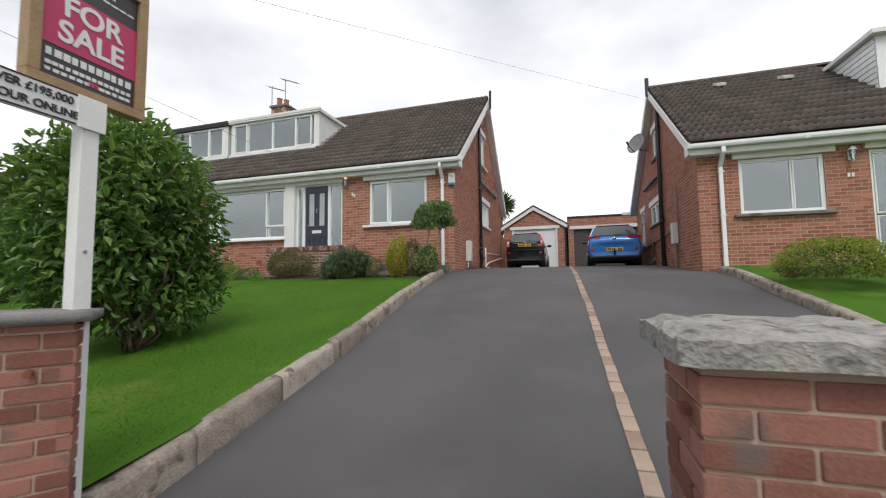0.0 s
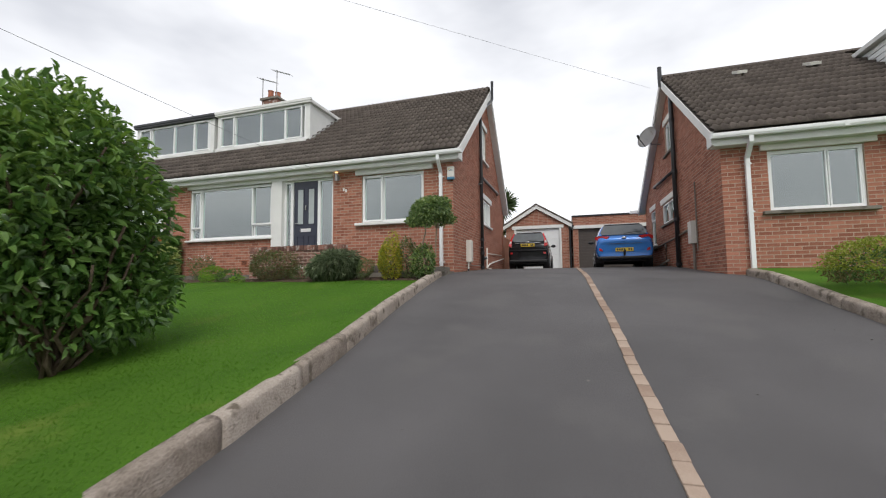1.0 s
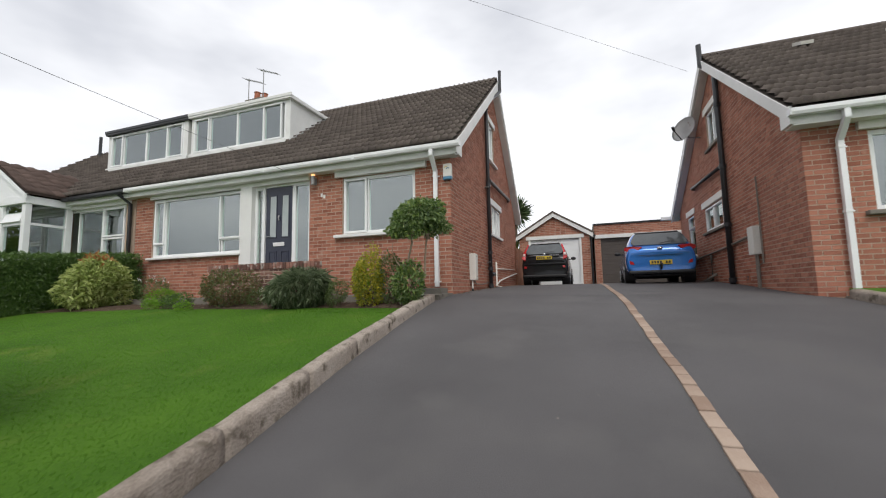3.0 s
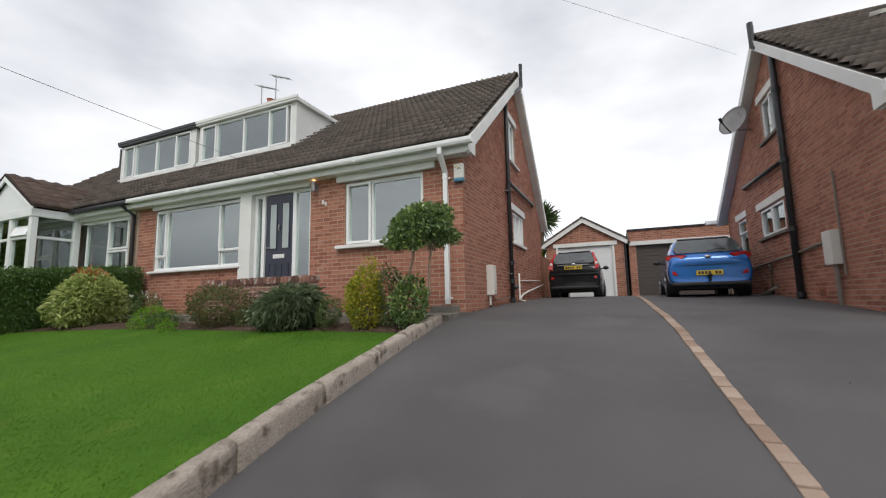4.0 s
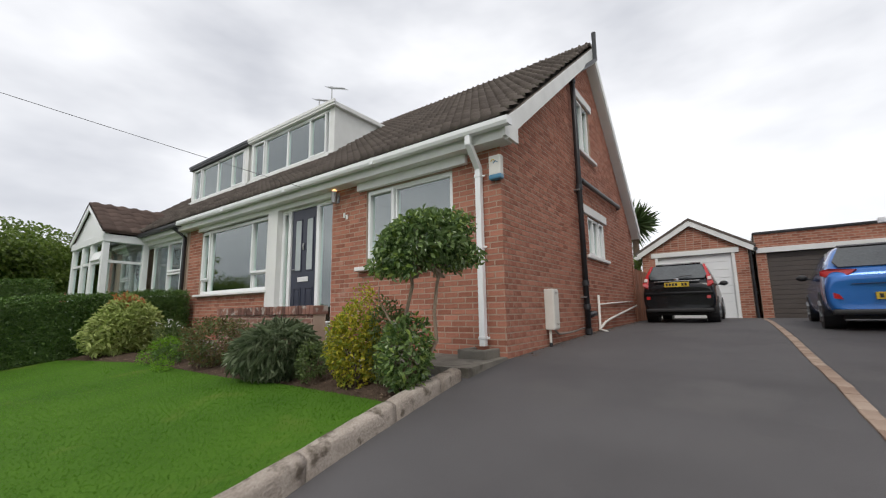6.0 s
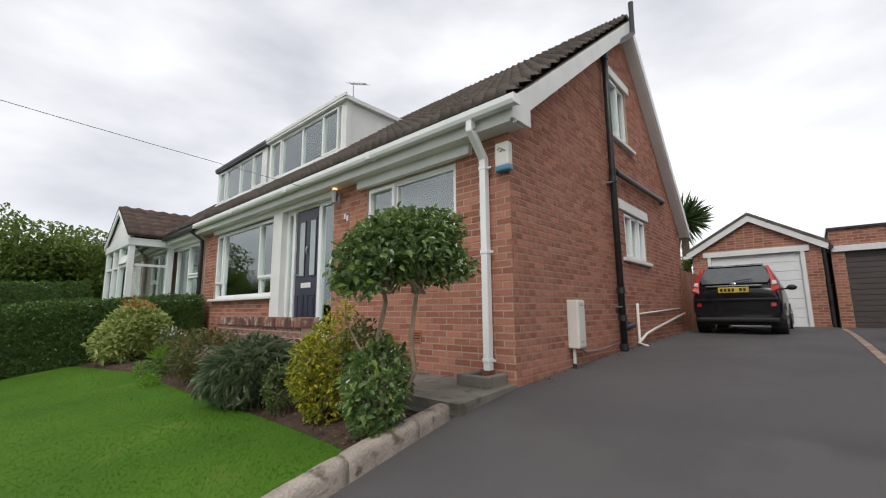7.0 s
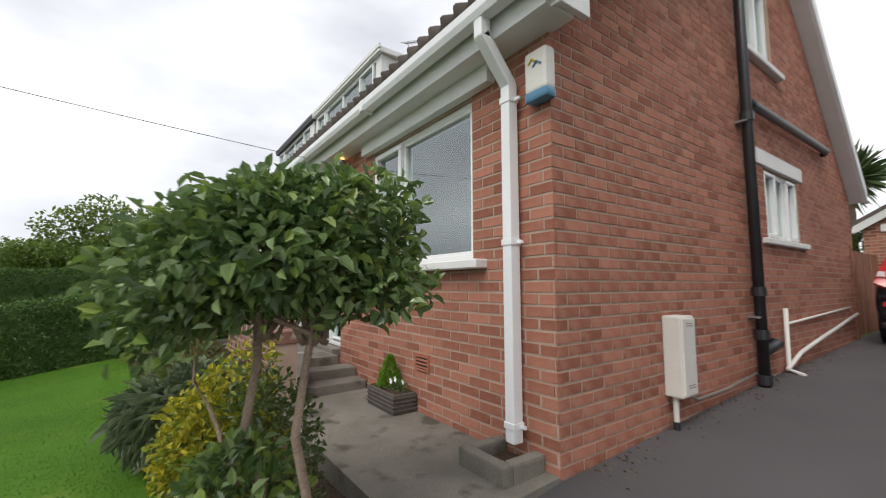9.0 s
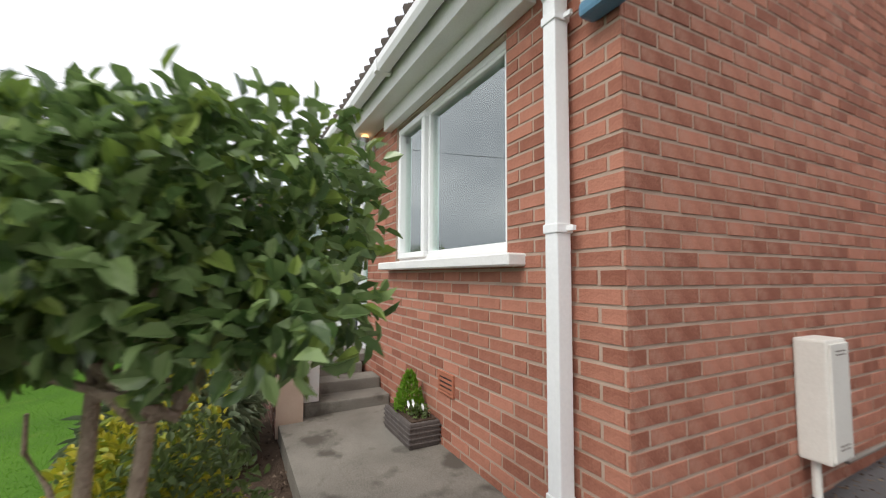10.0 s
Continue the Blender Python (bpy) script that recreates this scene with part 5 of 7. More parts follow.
part("duct_boot", tube(bmesh.new(), [(GX + 0.05, 10.60, 1.53), (GX + 0.05, 10.60, 1.46)], 0.022, 8), BLACK_PIPE, meter)
rmeter = thing("meter_box", (RX, 11.0, 2.0), "off-white plastic meter box with conduit on brickwork", "meter box", "meter boxes")
part("body", boxed(RX - 0.125, RX - 0.006, 11.08, 11.34, 2.0, 2.48, bevel=0.012), CREAM, rmeter)
part("cable_duct", tube(bmesh.new(), [(RX - 0.06, 11.18, 2.0), (RX - 0.06, 11.18, 1.40)], 0.03, 8), GREY_PIPE, rmeter)
part("cable_duct", tube(bmesh.new(), [(RX - 0.03, 11.02, 3.3), (RX - 0.03, 11.02, 1.85), (RX - 0.05, 11.15, 1.82), (RX - 0.05, 11.25, 1.82)], 0.014, 8), GREY_PIPE, rmeter)

alarm = thing("alarm_box", (-2.68, 9.5, 3.42), "cream and blue burglar alarm box under the eaves", "alarm")
body = part("cover", boxed(-2.607, -2.453, 9.415, 9.493, 3.435, 3.67, bevel=0.02), CREAM, alarm, smooth=False)
part("base", boxed(-2.61, -2.45, 9.412, 9.493, 3.39, 3.447, bevel=0.018), shade("blue_plastic", (0.055, 0.17, 0.27), (0.08, 0.23, 0.35), 0.3, 4, 80, 0.05), alarm, "translucent blue plastic base")
for dx, dz, m_ in ((-0.018, 0.012, "yellow_mark"), (0.016, -0.012, "blue_plastic")):
    mm = bpy.data.materials[m_] if m_ in bpy.data.materials else shade(m_, (0.55, 0.38, 0.05), (0.65, 0.46, 0.07), 0.5, 4, 80, 0.0)
    part("emblem", tube(bmesh.new(), [(-2.53 + dx - 0.028, 9.413, 3.585 + dz), (-2.53 + dx, 9.411, 3.61 + dz), (-2.53 + dx + 0.028, 9.413, 3.585 + dz)], 0.006, 6), mm, alarm)


def wall_lamp(x, z, y=9.5, lit=False):
    l_ = thing("wall_lamp", (x, y, z), "small metal outdoor wall lamp glowing warm" if lit else "white lantern wall lamp", "lamp")
    part("backplate", boxed(x - 0.03, x + 0.03, y - 0.016, y - 0.004, z - 0.10, z + 0.06, bevel=0.006), GALV if lit else PAINT, l_)
    part("arm", tube(bmesh.new(), [(x, y - 0.01, z), (x, y - 0.07, z + 0.02), (x, y - 0.09, z + 0.01)], 0.01, 8), GALV if lit else PAINT, l_)
    part("shade", tube(bmesh.new(), [(x, y - 0.09, z - 0.11), (x, y - 0.09, z + 0.06)], [0.04, 0.045], 12), GALV if lit else GLASS, l_)
    if not lit:
        part("cap", tube(bmesh.new(), [(x, y - 0.09, z + 0.06), (x, y - 0.09, z + 0.13)], [0.07, 0.012], 8), PAINT, l_)
        part("foot", tube(bmesh.new(), [(x, y - 0.09, z - 0.15), (x, y - 0.09, z - 0.11)], [0.012, 0.045], 8), PAINT, l_)
        return
    glow = bpy.data.materials.new("lamp_glow")
    glow.use_nodes = True
    b = glow.node_tree.nodes["Principled BSDF"]
    b.inputs["Emission Color"].default_value, b.inputs["Emission Strength"].default_value = (1.0, 0.5, 0.18, 1), 1.6
    part("bulb", ball(bmesh.new(), (x, y - 0.09, z + 0.075), (0.036, 0.036, 0.018)), glow, l_, "warm glowing bulb")
    lamp = new("lamp_light", bpy.data.lights.new("lamp_light", "POINT"))
    lamp.data.energy, lamp.data.color, lamp.data.shadow_soft_size = 0.3, (1.0, 0.55, 0.22), 0.03
    lamp.location = Vector((x, y - 0.10, z + 0.11)) * U
    adopt(lamp, l_)


wall_lamp(-5.26, 3.69, lit=True)
wall_lamp(4.80, 3.36)
for x, z, n in ((-5.08, 3.36, 2), (4.79, 2.98, 2)):
    hn = thing("house_number", (x, 9.49, z), "small white number plate bars on the brickwork", "sign", "house numbers")
    for k in range(n):
        part("print_bar", boxed(x - 0.05 + k * 0.06, x - 0.01 + k * 0.06, 9.478, 9.488, z - 0.02 - 0.03 * k * (x < 0), z + 0.05 - 0.03 * k * (x < 0)), PAINT, hn)
# terracotta air bricks
for put, s, z in ((front, -3.76, 1.83), (front, -7.9, 1.75), (rside, 11.85, 1.62), (rside, 14.5, 1.70)):
    p0 = put(s, 0.008, z)
    ab = thing("air_brick", tuple(p0), "terracotta louvred air brick set in the wall", "vent", "air bricks")
    part("frame", rim(bmesh.new(), put, s - 0.095, s + 0.095, z - 0.065, z + 0.065, 0.014, 0.0, 0.016, 0.002), TERRACOTTA, ab)
    part("back", slab(bmesh.new(), put, s - 0.09, s + 0.09, -0.004, 0.0065, z - 0.06, z + 0.06), INK, ab)
    for k in range(4):
        part("slat", slab(bmesh.new(), put, s - 0.085, s + 0.085, 0.007, 0.015, z - 0.045 + k * 0.027, z - 0.031 + k * 0.027), TERRACOTTA, ab)

# ---- satellite dish ----
dish = thing("satellite_dish", (RX - 0.05, 14.1, 5.3), "grey satellite dish on the brick gable", "satellite dish")
bm = bmesh.new()
D = Matrix.Translation((RX - 0.33, 14.0, 5.27)) @ Euler((radians(72), 0, radians(-48))).to_matrix().to_4x4()
rings = []
for i in range(7):
    r = 0.30 * i / 6
    rings.append([bm.verts.new(D @ Vector((r * math.cos(a), r * 1.06 * math.sin(a), 0.28 * r * r / 0.3))) for a in [2 * math.pi * k / 24 for k in range(24 if i else 1)]])
for k in range(24):
    bm.faces.new((rings[0][0], rings[1][k], rings[1][(k + 1) % 24]))
for r0, r1 in zip(rings[1:], rings[2:]):
    for k in range(24):
        bm.faces.new((r0[k], r1[k], r1[(k + 1) % 24], r0[(k + 1) % 24]))
bmesh.ops.solidify(bm, geom=bm.faces[:], thickness=0.008)
part("reflector", bm, shade("dish_grey", (0.46, 0.46, 0.46), (0.60, 0.59, 0.58), 0.5, 5, 60, 0.1, stain=((0.24, 0.16, 0.11), 6, 0.62)), dish, smooth=True)
part("wall_arm", tube(bmesh.new(), [(RX, 14.15, 5.1), (RX - 0.24, 14.13, 5.12), (RX - 0.32, 14.05, 5.26)], 0.02, 8), GALV, dish)
part("feed_arm", tube(bmesh.new(), [D @ Vector((0, -0.30, 0.06)), D @ Vector((0, -0.18, 0.40))], 0.012, 8), BLACK_PIPE, dish)
part("receiver", tube(bmesh.new(), [D @ Vector((0, -0.19, 0.36)), D @ Vector((0, -0.12, 0.44))], 0.03, 8), BLACK_PIPE, dish)

# ---- stained fence beside the garage ----
fence = thing("fence", (-2.7, 17.8, 1.6), "tall orange-stained board fence behind the house", "fence")
y = 16.05
while y < 19.5:
    part("fence_board", boxed(-2.72 + 0.01 * (int(y * 9) % 2), -2.70 + 0.01 * (int(y * 9) % 2), y, y + 0.118, 1.56, 2.98 + random.uniform(-0.01, 0.01), bevel=0.003), FENCE, fence)
    y += 0.124
for z in (1.8, 2.7):
    part("fence_rail", boxed(-2.76, -2.725, 16.05, 19.5, z, z + 0.07), FENCE, fence)
part("fence_board", boxed(-2.6, -2.48, 16.02, 16.045, 1.56, 2.98), FENCE, fence)

# ---- overhead wires ----
wires = shade("wire_black", (0.02, 0.02, 0.022), (0.04, 0.04, 0.042), 0.6, 4, 60, 0.0)


def wire(p, q, sag, r=0.010):
    p, q = Vector(p), Vector(q)
    pts = [p.lerp(q, i / 24) - Vector((0, 0, sag * 4 * (i / 24) * (1 - i / 24))) for i in range(25)]
    return part("overhead_wire", tube(bmesh.new(), pts, r, 6), wires, None, "thin black overhead telephone wire", category="wire")

# ---- parked cars ----
TYRE = shade("tyre_rubber", (0.012, 0.012, 0.013), (0.028, 0.028, 0.03), 0.85, 8, 90, 0.3)
ALLOY = shade("alloy", (0.30, 0.31, 0.32), (0.42, 0.43, 0.44), 0.35, 6, 60, 0.05, metal=0.8)
CAR_GLASS = shade("car_glass", (0.045, 0.052, 0.055), (0.085, 0.095, 0.10), 0.06, 2, 30, 0.0, spec=1.0)
LAMP_RED = shade("tail_lamp_red", (0.42, 0.012, 0.016), (0.55, 0.03, 0.03), 0.15, 4, 60, 0.0, coat=0.6)
LAMP_CLEAR = shade("tail_lamp_clear", (0.5, 0.42, 0.4), (0.62, 0.54, 0.52), 0.15, 4, 60, 0.0, coat=0.6)
PLATE = shade("yellow_plate", (0.62, 0.44, 0.03), (0.72, 0.52, 0.05), 0.4, 4, 60, 0.0)
TRIM_BLACK = shade("black_trim", (0.012, 0.012, 0.013), (0.024, 0.024, 0.026), 0.55, 5, 80, 0.1)
CHROME = shade("chrome", (0.5, 0.5, 0.5), (0.62, 0.62, 0.62), 0.2, 4, 60, 0.0, metal=0.9)


def hatchback(label, at, turn, W, H, L, paint, lamps, lower):
    """A five-door hatchback, its tail towards -y; built at the origin in metres / U, then set down."""
    car = new("car")
    car.empty_display_size = 0.2
    k = 1 / U
    hw = W / 2
    # stations along the car: y, bottom, belt, top, half widths at sill, belt and top
    st = [(0.02, 0.34, 0.60, 0.74, 0.86, 0.88, 0.80), (0.00, 0.30, 0.62, 0.86, 0.92, 0.95, 0.86), (0.05, 0.27, 0.70, 0.97, 0.97, 0.99, 0.86), (0.13, 0.24, 0.80, 1.03, 0.99, 1.0, 0.84), (0.34, 0.22, 0.95, 1.28, 1.0, 1.0, 0.76), (0.50, 0.22, 0.97, 1.43, 1.0, 1.0, 0.72), (0.62, 0.20, 0.97, 1.46, 1.0, 1.0, 0.72),
          (1.25, 0.18, 0.95, 1.49, 1.0, 1.0, 0.72), (2.0, 0.18, 0.92, 1.48, 1.0, 1.0, 0.71), (2.55, 0.18, 0.90, 1.36, 1.0, 1.0, 0.70), (3.05, 0.20, 0.90, 1.06, 1.0, 0.99, 0.76), (3.6, 0.24, 0.84, 0.94, 0.97, 0.96, 0.8), (3.85, 0.28, 0.72, 0.80, 0.9, 0.88, 0.74), (3.92, 0.34, 0.60, 0.66, 0.8, 0.8, 0.66)]
    sy, sz = L / 3.92, H / 1.49
    bm = bmesh.new()
    rings = []
    for y, zb, zm, zt, ws, wb, wt in st:
        half = [(0.0, zb), (ws * 0.82, zb), (ws * 0.965, zb + 0.07), (ws, (zb + zm) / 2), (wb * 0.985, zm), (wt + (wb - wt) * 0.42, zm + (zt - zm) * 0.56), (wt, zt - 0.035), (wt * 0.72, zt), (0.0, zt + 0.006)]
        pts = [(x * hw, z) for x, z in half] + [(-x * hw, z) for x, z in half[-2:0:-1]]
        rings.append([bm.verts.new((x * k, y * sy * k, z * sz * k)) for x, z in pts])
    n = len(rings[0])
    for r0, r1 in zip(rings, rings[1:]):
        for i in range(n):
            bm.faces.new((r0[i], r0[(i + 1) % n], r1[(i + 1) % n], r1[i]))
    bm.faces.new(rings[0][::-1])
    bm.faces.new(rings[-1])
    body = part("body", bm, paint, car, smooth=True)
    sub = body.modifiers.new("round", "SUBSURF")
    sub.levels = sub.render_levels = 2

    def patch(name, pts, mat_, parent, lab="", thick=0.02, round_=0.0):
        """A shell panel from an outline of (x, y, z) in metres, pushed a little outwards along its normal."""
        b_ = bmesh.new()
        P = [Vector(p) * k for p in pts]
        nrm = (P[1] - P[0]).cross(P[2] - P[0]).normalized()
        extruded(b_, [p - nrm * thick * k * 0.7 for p in P], nrm * thick * k)
        if round_:
            bmesh.ops.bevel(b_, geom=b_.edges[:], offset=round_ * k, segments=2, affect="EDGES")
        return part(name, b_, mat_, parent, lab)

    z_ = lambda v: v * sz
    y_ = lambda v: v * sy
    # tail gate glass, spoiler, side windows
    wy = lambda z: np.interp(z, [1.00, 1.03, 1.28, 1.43], [0.10, 0.115, 0.315, 0.485])
    rear = lambda x, z: (x, y_(float(wy(z))) - 0.015, z_(z))
    patch("rear_window", [rear(-0.60 * hw * 1.22, 1.04), rear(0.60 * hw * 1.22, 1.04), rear(0.80 * hw, 1.14), rear(0.66 * hw, 1.385), rear(-0.66 * hw, 1.385), rear(-0.80 * hw, 1.14)], CAR_GLASS, car, "dark tinted rear screen", 0.03)
    patch("spoiler", [(-0.62 * hw, y_(0.46), z_(1.415)), (0.62 * hw, y_(0.46), z_(1.415)), (0.64 * hw, y_(0.66), z_(1.462)), (-0.64 * hw, y_(0.66), z_(1.462))], TRIM_BLACK if lamps == "swept" else paint, car, "", 0.03, 0.008)
    part("rear_wiper", tube(bmesh.new(), [Vector((0.0, y_(0.085), z_(1.07))) * k, Vector((0.14, y_(0.095), z_(1.10))) * k, Vector((0.42 * hw, y_(0.125), z_(1.12))) * k], 0.011 * k, 6), TRIM_BLACK, car)
    for s in (-1, 1):
        side_ = lambda y, z: (s * hw * float(np.interp(z, [0.96, 1.42], [0.965, 0.73])), y_(y), z_(z))
        order = 1 if s > 0 else -1
        for name, q in (("side_window", [(0.72, 1.02), (1.30, 1.00), (1.30, 1.38), (0.80, 1.36)]), ("side_window", [(1.36, 1.00), (2.38, 0.97), (2.02, 1.38), (1.36, 1.39)])):
            pts = [side_(a, b) for a, b in q][::order]
            patch(name, pts, CAR_GLASS, car, "dark side glass", 0.02)
        mirror = part("door_mirror", ball(bmesh.new(), Vector((s * (hw + 0.10), y_(2.28), z_(1.00))) * k, (0.10 * k, 0.07 * k, 0.065 * k)), TRIM_BLACK, car, smooth=True)
        part("mirror_stalk", tube(bmesh.new(), [Vector((s * hw * 0.95, y_(2.3), z_(0.97))) * k, Vector((s * (hw + 0.05), y_(2.29), z_(0.98))) * k], 0.02 * k, 6), TRIM_BLACK, mirror)
        if lamps == "tall":
            tl = lambda x, z: (s * x * hw, y_(float(np.interp(z, [0.72, 0.86, 0.99, 1.05, 1.28, 1.42], [0.00, 0.005, 0.06, 0.12, 0.33, 0.50]))) - 0.012, z_(z))
            patch("tail_lamp", [tl(0.80, 0.83), tl(0.965, 0.90), tl(0.90, 1.10), tl(0.765, 1.40), tl(0.70, 1.40), tl(0.80, 1.10)][::order], LAMP_RED, car, "tall red tail lamp", 0.05, 0.006)
            patch("reversing_lamp", [tl(0.815, 0.98), tl(0.925, 0.99), tl(0.90, 1.07), tl(0.82, 1.06)][::order], LAMP_CLEAR, car, "clear reversing lens", 0.065, 0.004)
            patch("reflector", [(s * 0.76 * hw, -0.012, z_(0.56)), (s * 0.86 * hw, 0.0, z_(0.56)), (s * 0.86 * hw, 0.0, z_(0.63)), (s * 0.76 * hw, -0.012, z_(0.63))][::order], LAMP_RED, car, "red bumper reflector", 0.03)
        else:
            tl = lambda x, z: (s * x * hw, y_(0.03 + max(0, x - 0.72) * 0.5) - 0.004, z_(z))
            patch("tail_lamp", [tl(0.50, 0.99), tl(0.60, 0.90), tl(0.88, 0.86), tl(1.0, 0.91), tl(0.99, 0.99), tl(0.86, 1.02)][::order], LAMP_RED, car, "swept red tail lamp", 0.06, 0.008)
            patch("fog_surround", [(s * 0.74 * hw, -0.014, z_(0.50)), (s * 0.93 * hw, 0.045, z_(0.53)), (s * 0.955 * hw, 0.055, z_(0.66)), (s * 0.78 * hw, -0.005, z_(0.58))][::order], LAMP_RED, car, "red bumper reflector", 0.04, 0.004)
        for yy in (0.70, 3.18):
            c = Vector((s * (hw - 0.10), y_(yy), 0.30)) * k
            ax = Vector((s * 0.105 * k, 0, 0))
            wheel = part("wheel", tube(bmesh.new(), [c - ax, c - ax * 0.85, c + ax * 0.85, c + ax], [0.285 * k, 0.305 * k, 0.305 * k, 0.285 * k], 24), TYRE, car, "black road wheel")
            part("rim", tube(bmesh.new(), [c + ax * 0.9, c + ax * 1.03], [0.20 * k, 0.19 * k], 20), ALLOY, wheel)
            for q in range(5):
                a = 2 * math.pi * q / 5
                part("spoke", tube(bmesh.new(), [c + ax * 1.04, c + ax * 1.04 + Vector((0, math.cos(a), math.sin(a))) * 0.18 * k], 0.026 * k, 6), ALLOY, wheel)
            # dark wheel housing
            part("arch", tube(bmesh.new(), [c - ax * 1.5, c + ax * 1.02], 0.335 * k, 24), TRIM_BLACK, car)
    part("bumper", boxed(-0.90 * hw * k, 0.90 * hw * k, -0.035 * k, 0.28 * k, z_(0.25) * k, z_(0.34) * k, bevel=0.03), TRIM_BLACK if lower else paint, car, "lower rear bumper")
    # black slab added below the floor; its colour stands in for the shadow there
    part("underbody", boxed(-0.74 * hw * k, 0.74 * hw * k, 0.30 * k, 3.4 * sy * k, 0.17 * k, 0.34 * k, bevel=0.02), TRIM_BLACK, car)
    zp = 0.90 if lamps == "tall" else 0.55
    pl = part("number_plate", boxed(-0.26 * k, 0.26 * k, -0.045 * k, 0.02 * k, (z_(zp) - 0.055) * k, (z_(zp) + 0.055) * k, bevel=0.004), PLATE, car, "yellow rear number plate")
    for q in range(7):
        if q != 4:
            part("print_bar", boxed((-0.225 + q * 0.066) * k, (-0.178 + q * 0.066) * k, -0.049 * k, -0.044 * k, (z_(zp) - 0.032) * k, (z_(zp) + 0.032) * k), INK, pl)
    if lamps == "tall":
        part("trim_strip", boxed(-0.62 * hw * k, 0.62 * hw * k, -0.012 * k, 0.05 * k, z_(0.975) * k, z_(0.995) * k, bevel=0.004), CHROME, car, "bright tailgate strip")
        part("badge", ball(bmesh.new(), Vector((0, 0.035, z_(1.03))) * k, (0.06 * k, 0.02 * k, 0.024 * k)), CHROME, car)
        part("bumper_ledge", boxed(-0.93 * hw * k, 0.93 * hw * k, -0.03 * k, 0.1 * k, z_(0.66) * k, z_(0.73) * k, bevel=0.02), paint, car)
    else:
        part("badge", ball(bmesh.new(), Vector((0, 0.0, z_(0.935))) * k, (0.068 * k, 0.03 * k, 0.036 * k)), CHROME, car, "chrome oval badge")
        part("seam", boxed(-0.60 * hw * k, 0.60 * hw * k, -0.012 * k, 0.03 * k, z_(0.745) * k, z_(0.753) * k), TRIM_BLACK, car)
        part("tow_bar", tube(bmesh.new(), [Vector((0.0, 0.1, 0.36)) * k, Vector((0.0, -0.10, 0.38)) * k, Vector((0.0, -0.13, 0.46)) * k], 0.028 * k, 8), TRIM_BLACK, car)
        part("tow_ball", ball(bmesh.new(), Vector((0, -0.13, 0.48)) * k, 0.04 * k), TRIM_BLACK, car)
    car.matrix_basis = pose(at[0] * U, at[1] * U, at[2] * U, 0, 0, turn)
    return tagged(car, label, "car", "parked cars")


CAR_BLACK = shade("black_car_paint", (0.005, 0.005, 0.006), (0.009, 0.009, 0.011), 0.25, 2, 40, 0.0, coat=0.35, spec=0.3)
CAR_BLUE = shade("blue_car_paint", (0.012, 0.125, 0.44), (0.026, 0.175, 0.56), 0.25, 2, 300, 0.02, metal=0.35, coat=0.9)
hatchback("black five-door hatchback parked before the white garage", (-1.55, 15.52, drive_z(-1.5, 15.9)), 0, 1.56, 1.50, 3.92, CAR_BLACK, "tall", True)
hatchback("blue five-door hatchback parked beside the brick house", (1.27, 13.55, drive_z(1.2, 14)), -2, 1.70, 1.45, 4.3, CAR_BLUE, "swept", True)

# ---- plants ----
def leaf_mesh(at, along, up, length, width, fold=0.25, droop=0.25):
    """Leaves as pairs of curved half blades. at, along, up: arrays of places and unit directions; length, width: arrays."""
    at, along, up = (np.asarray(v, float) for v in (at, along, up))
    acr = np.cross(along, up)
    acr /= np.linalg.norm(acr, axis=1, keepdims=True) + 1e-9
    up = np.cross(acr, along)
    L, W = np.asarray(length)[:, None], np.asarray(width)[:, None]
    p = [at,
         at + along * L * 0.33 + acr * W * 0.46 + up * W * fold,
         at + along * L * 0.70 + acr * W * 0.40 + up * (W * fold - L * droop * 0.35),
         at + along * L - up * L * droop,
         at + along * L * 0.70 - acr * W * 0.40 + up * (W * fold - L * droop * 0.35),
         at + along * L * 0.33 - acr * W * 0.46 + up * W * fold]
    v = np.stack(p, 1).reshape(-1, 3)
    k = np.arange(len(at))[:, None] * 6
    f = np.concatenate([k + np.array([[0, 1, 2, 3]]), k + np.array([[0, 3, 4, 5]])], 1).reshape(-1, 4)
    return v, f


def unit(v):
    return v / (np.linalg.norm(v, axis=1, keepdims=True) + 1e-9)


def lumps(d, seed, n=26, size=0.16):
    """An uneven outline: how far the crown reaches in each direction."""
    r = np.random.default_rng(seed)
    c = unit(r.normal(size=(n, 3)))
    h = r.uniform(-0.6, 1.0, n)
    near = np.exp(-((1 - d @ c.T) / 0.10))
    return 0.93 + size * (near * h).sum(1)


def crown(centre, radii, n, seed, size=0.16, shell=0.72, flat_low=-0.9, gaps=0.0):
    """Places and outward directions of the leaves of a crown; gaps: share of clumps left bare."""
    r = np.random.default_rng(seed)
    d = unit(r.normal(size=(n * 2, 3)))
    d = d[d[:, 2] > flat_low][:n]
    q = 1 - (1 - shell) * r.random(len(d)) ** 1.6 + r.normal(0, 0.04, len(d))
    keep = np.ones(len(d), bool)
    if gaps:
        hole = unit(r.normal(size=(12, 3)))
        keep = ((d @ hole.T).max(1) < 1 - gaps) | (q < 0.7)
    p = np.asarray(centre) + d * np.asarray(radii) * (lumps(d, seed, size=size) * q)[:, None]
    return p[keep], unit(d * (1 / np.asarray(radii)))[keep]


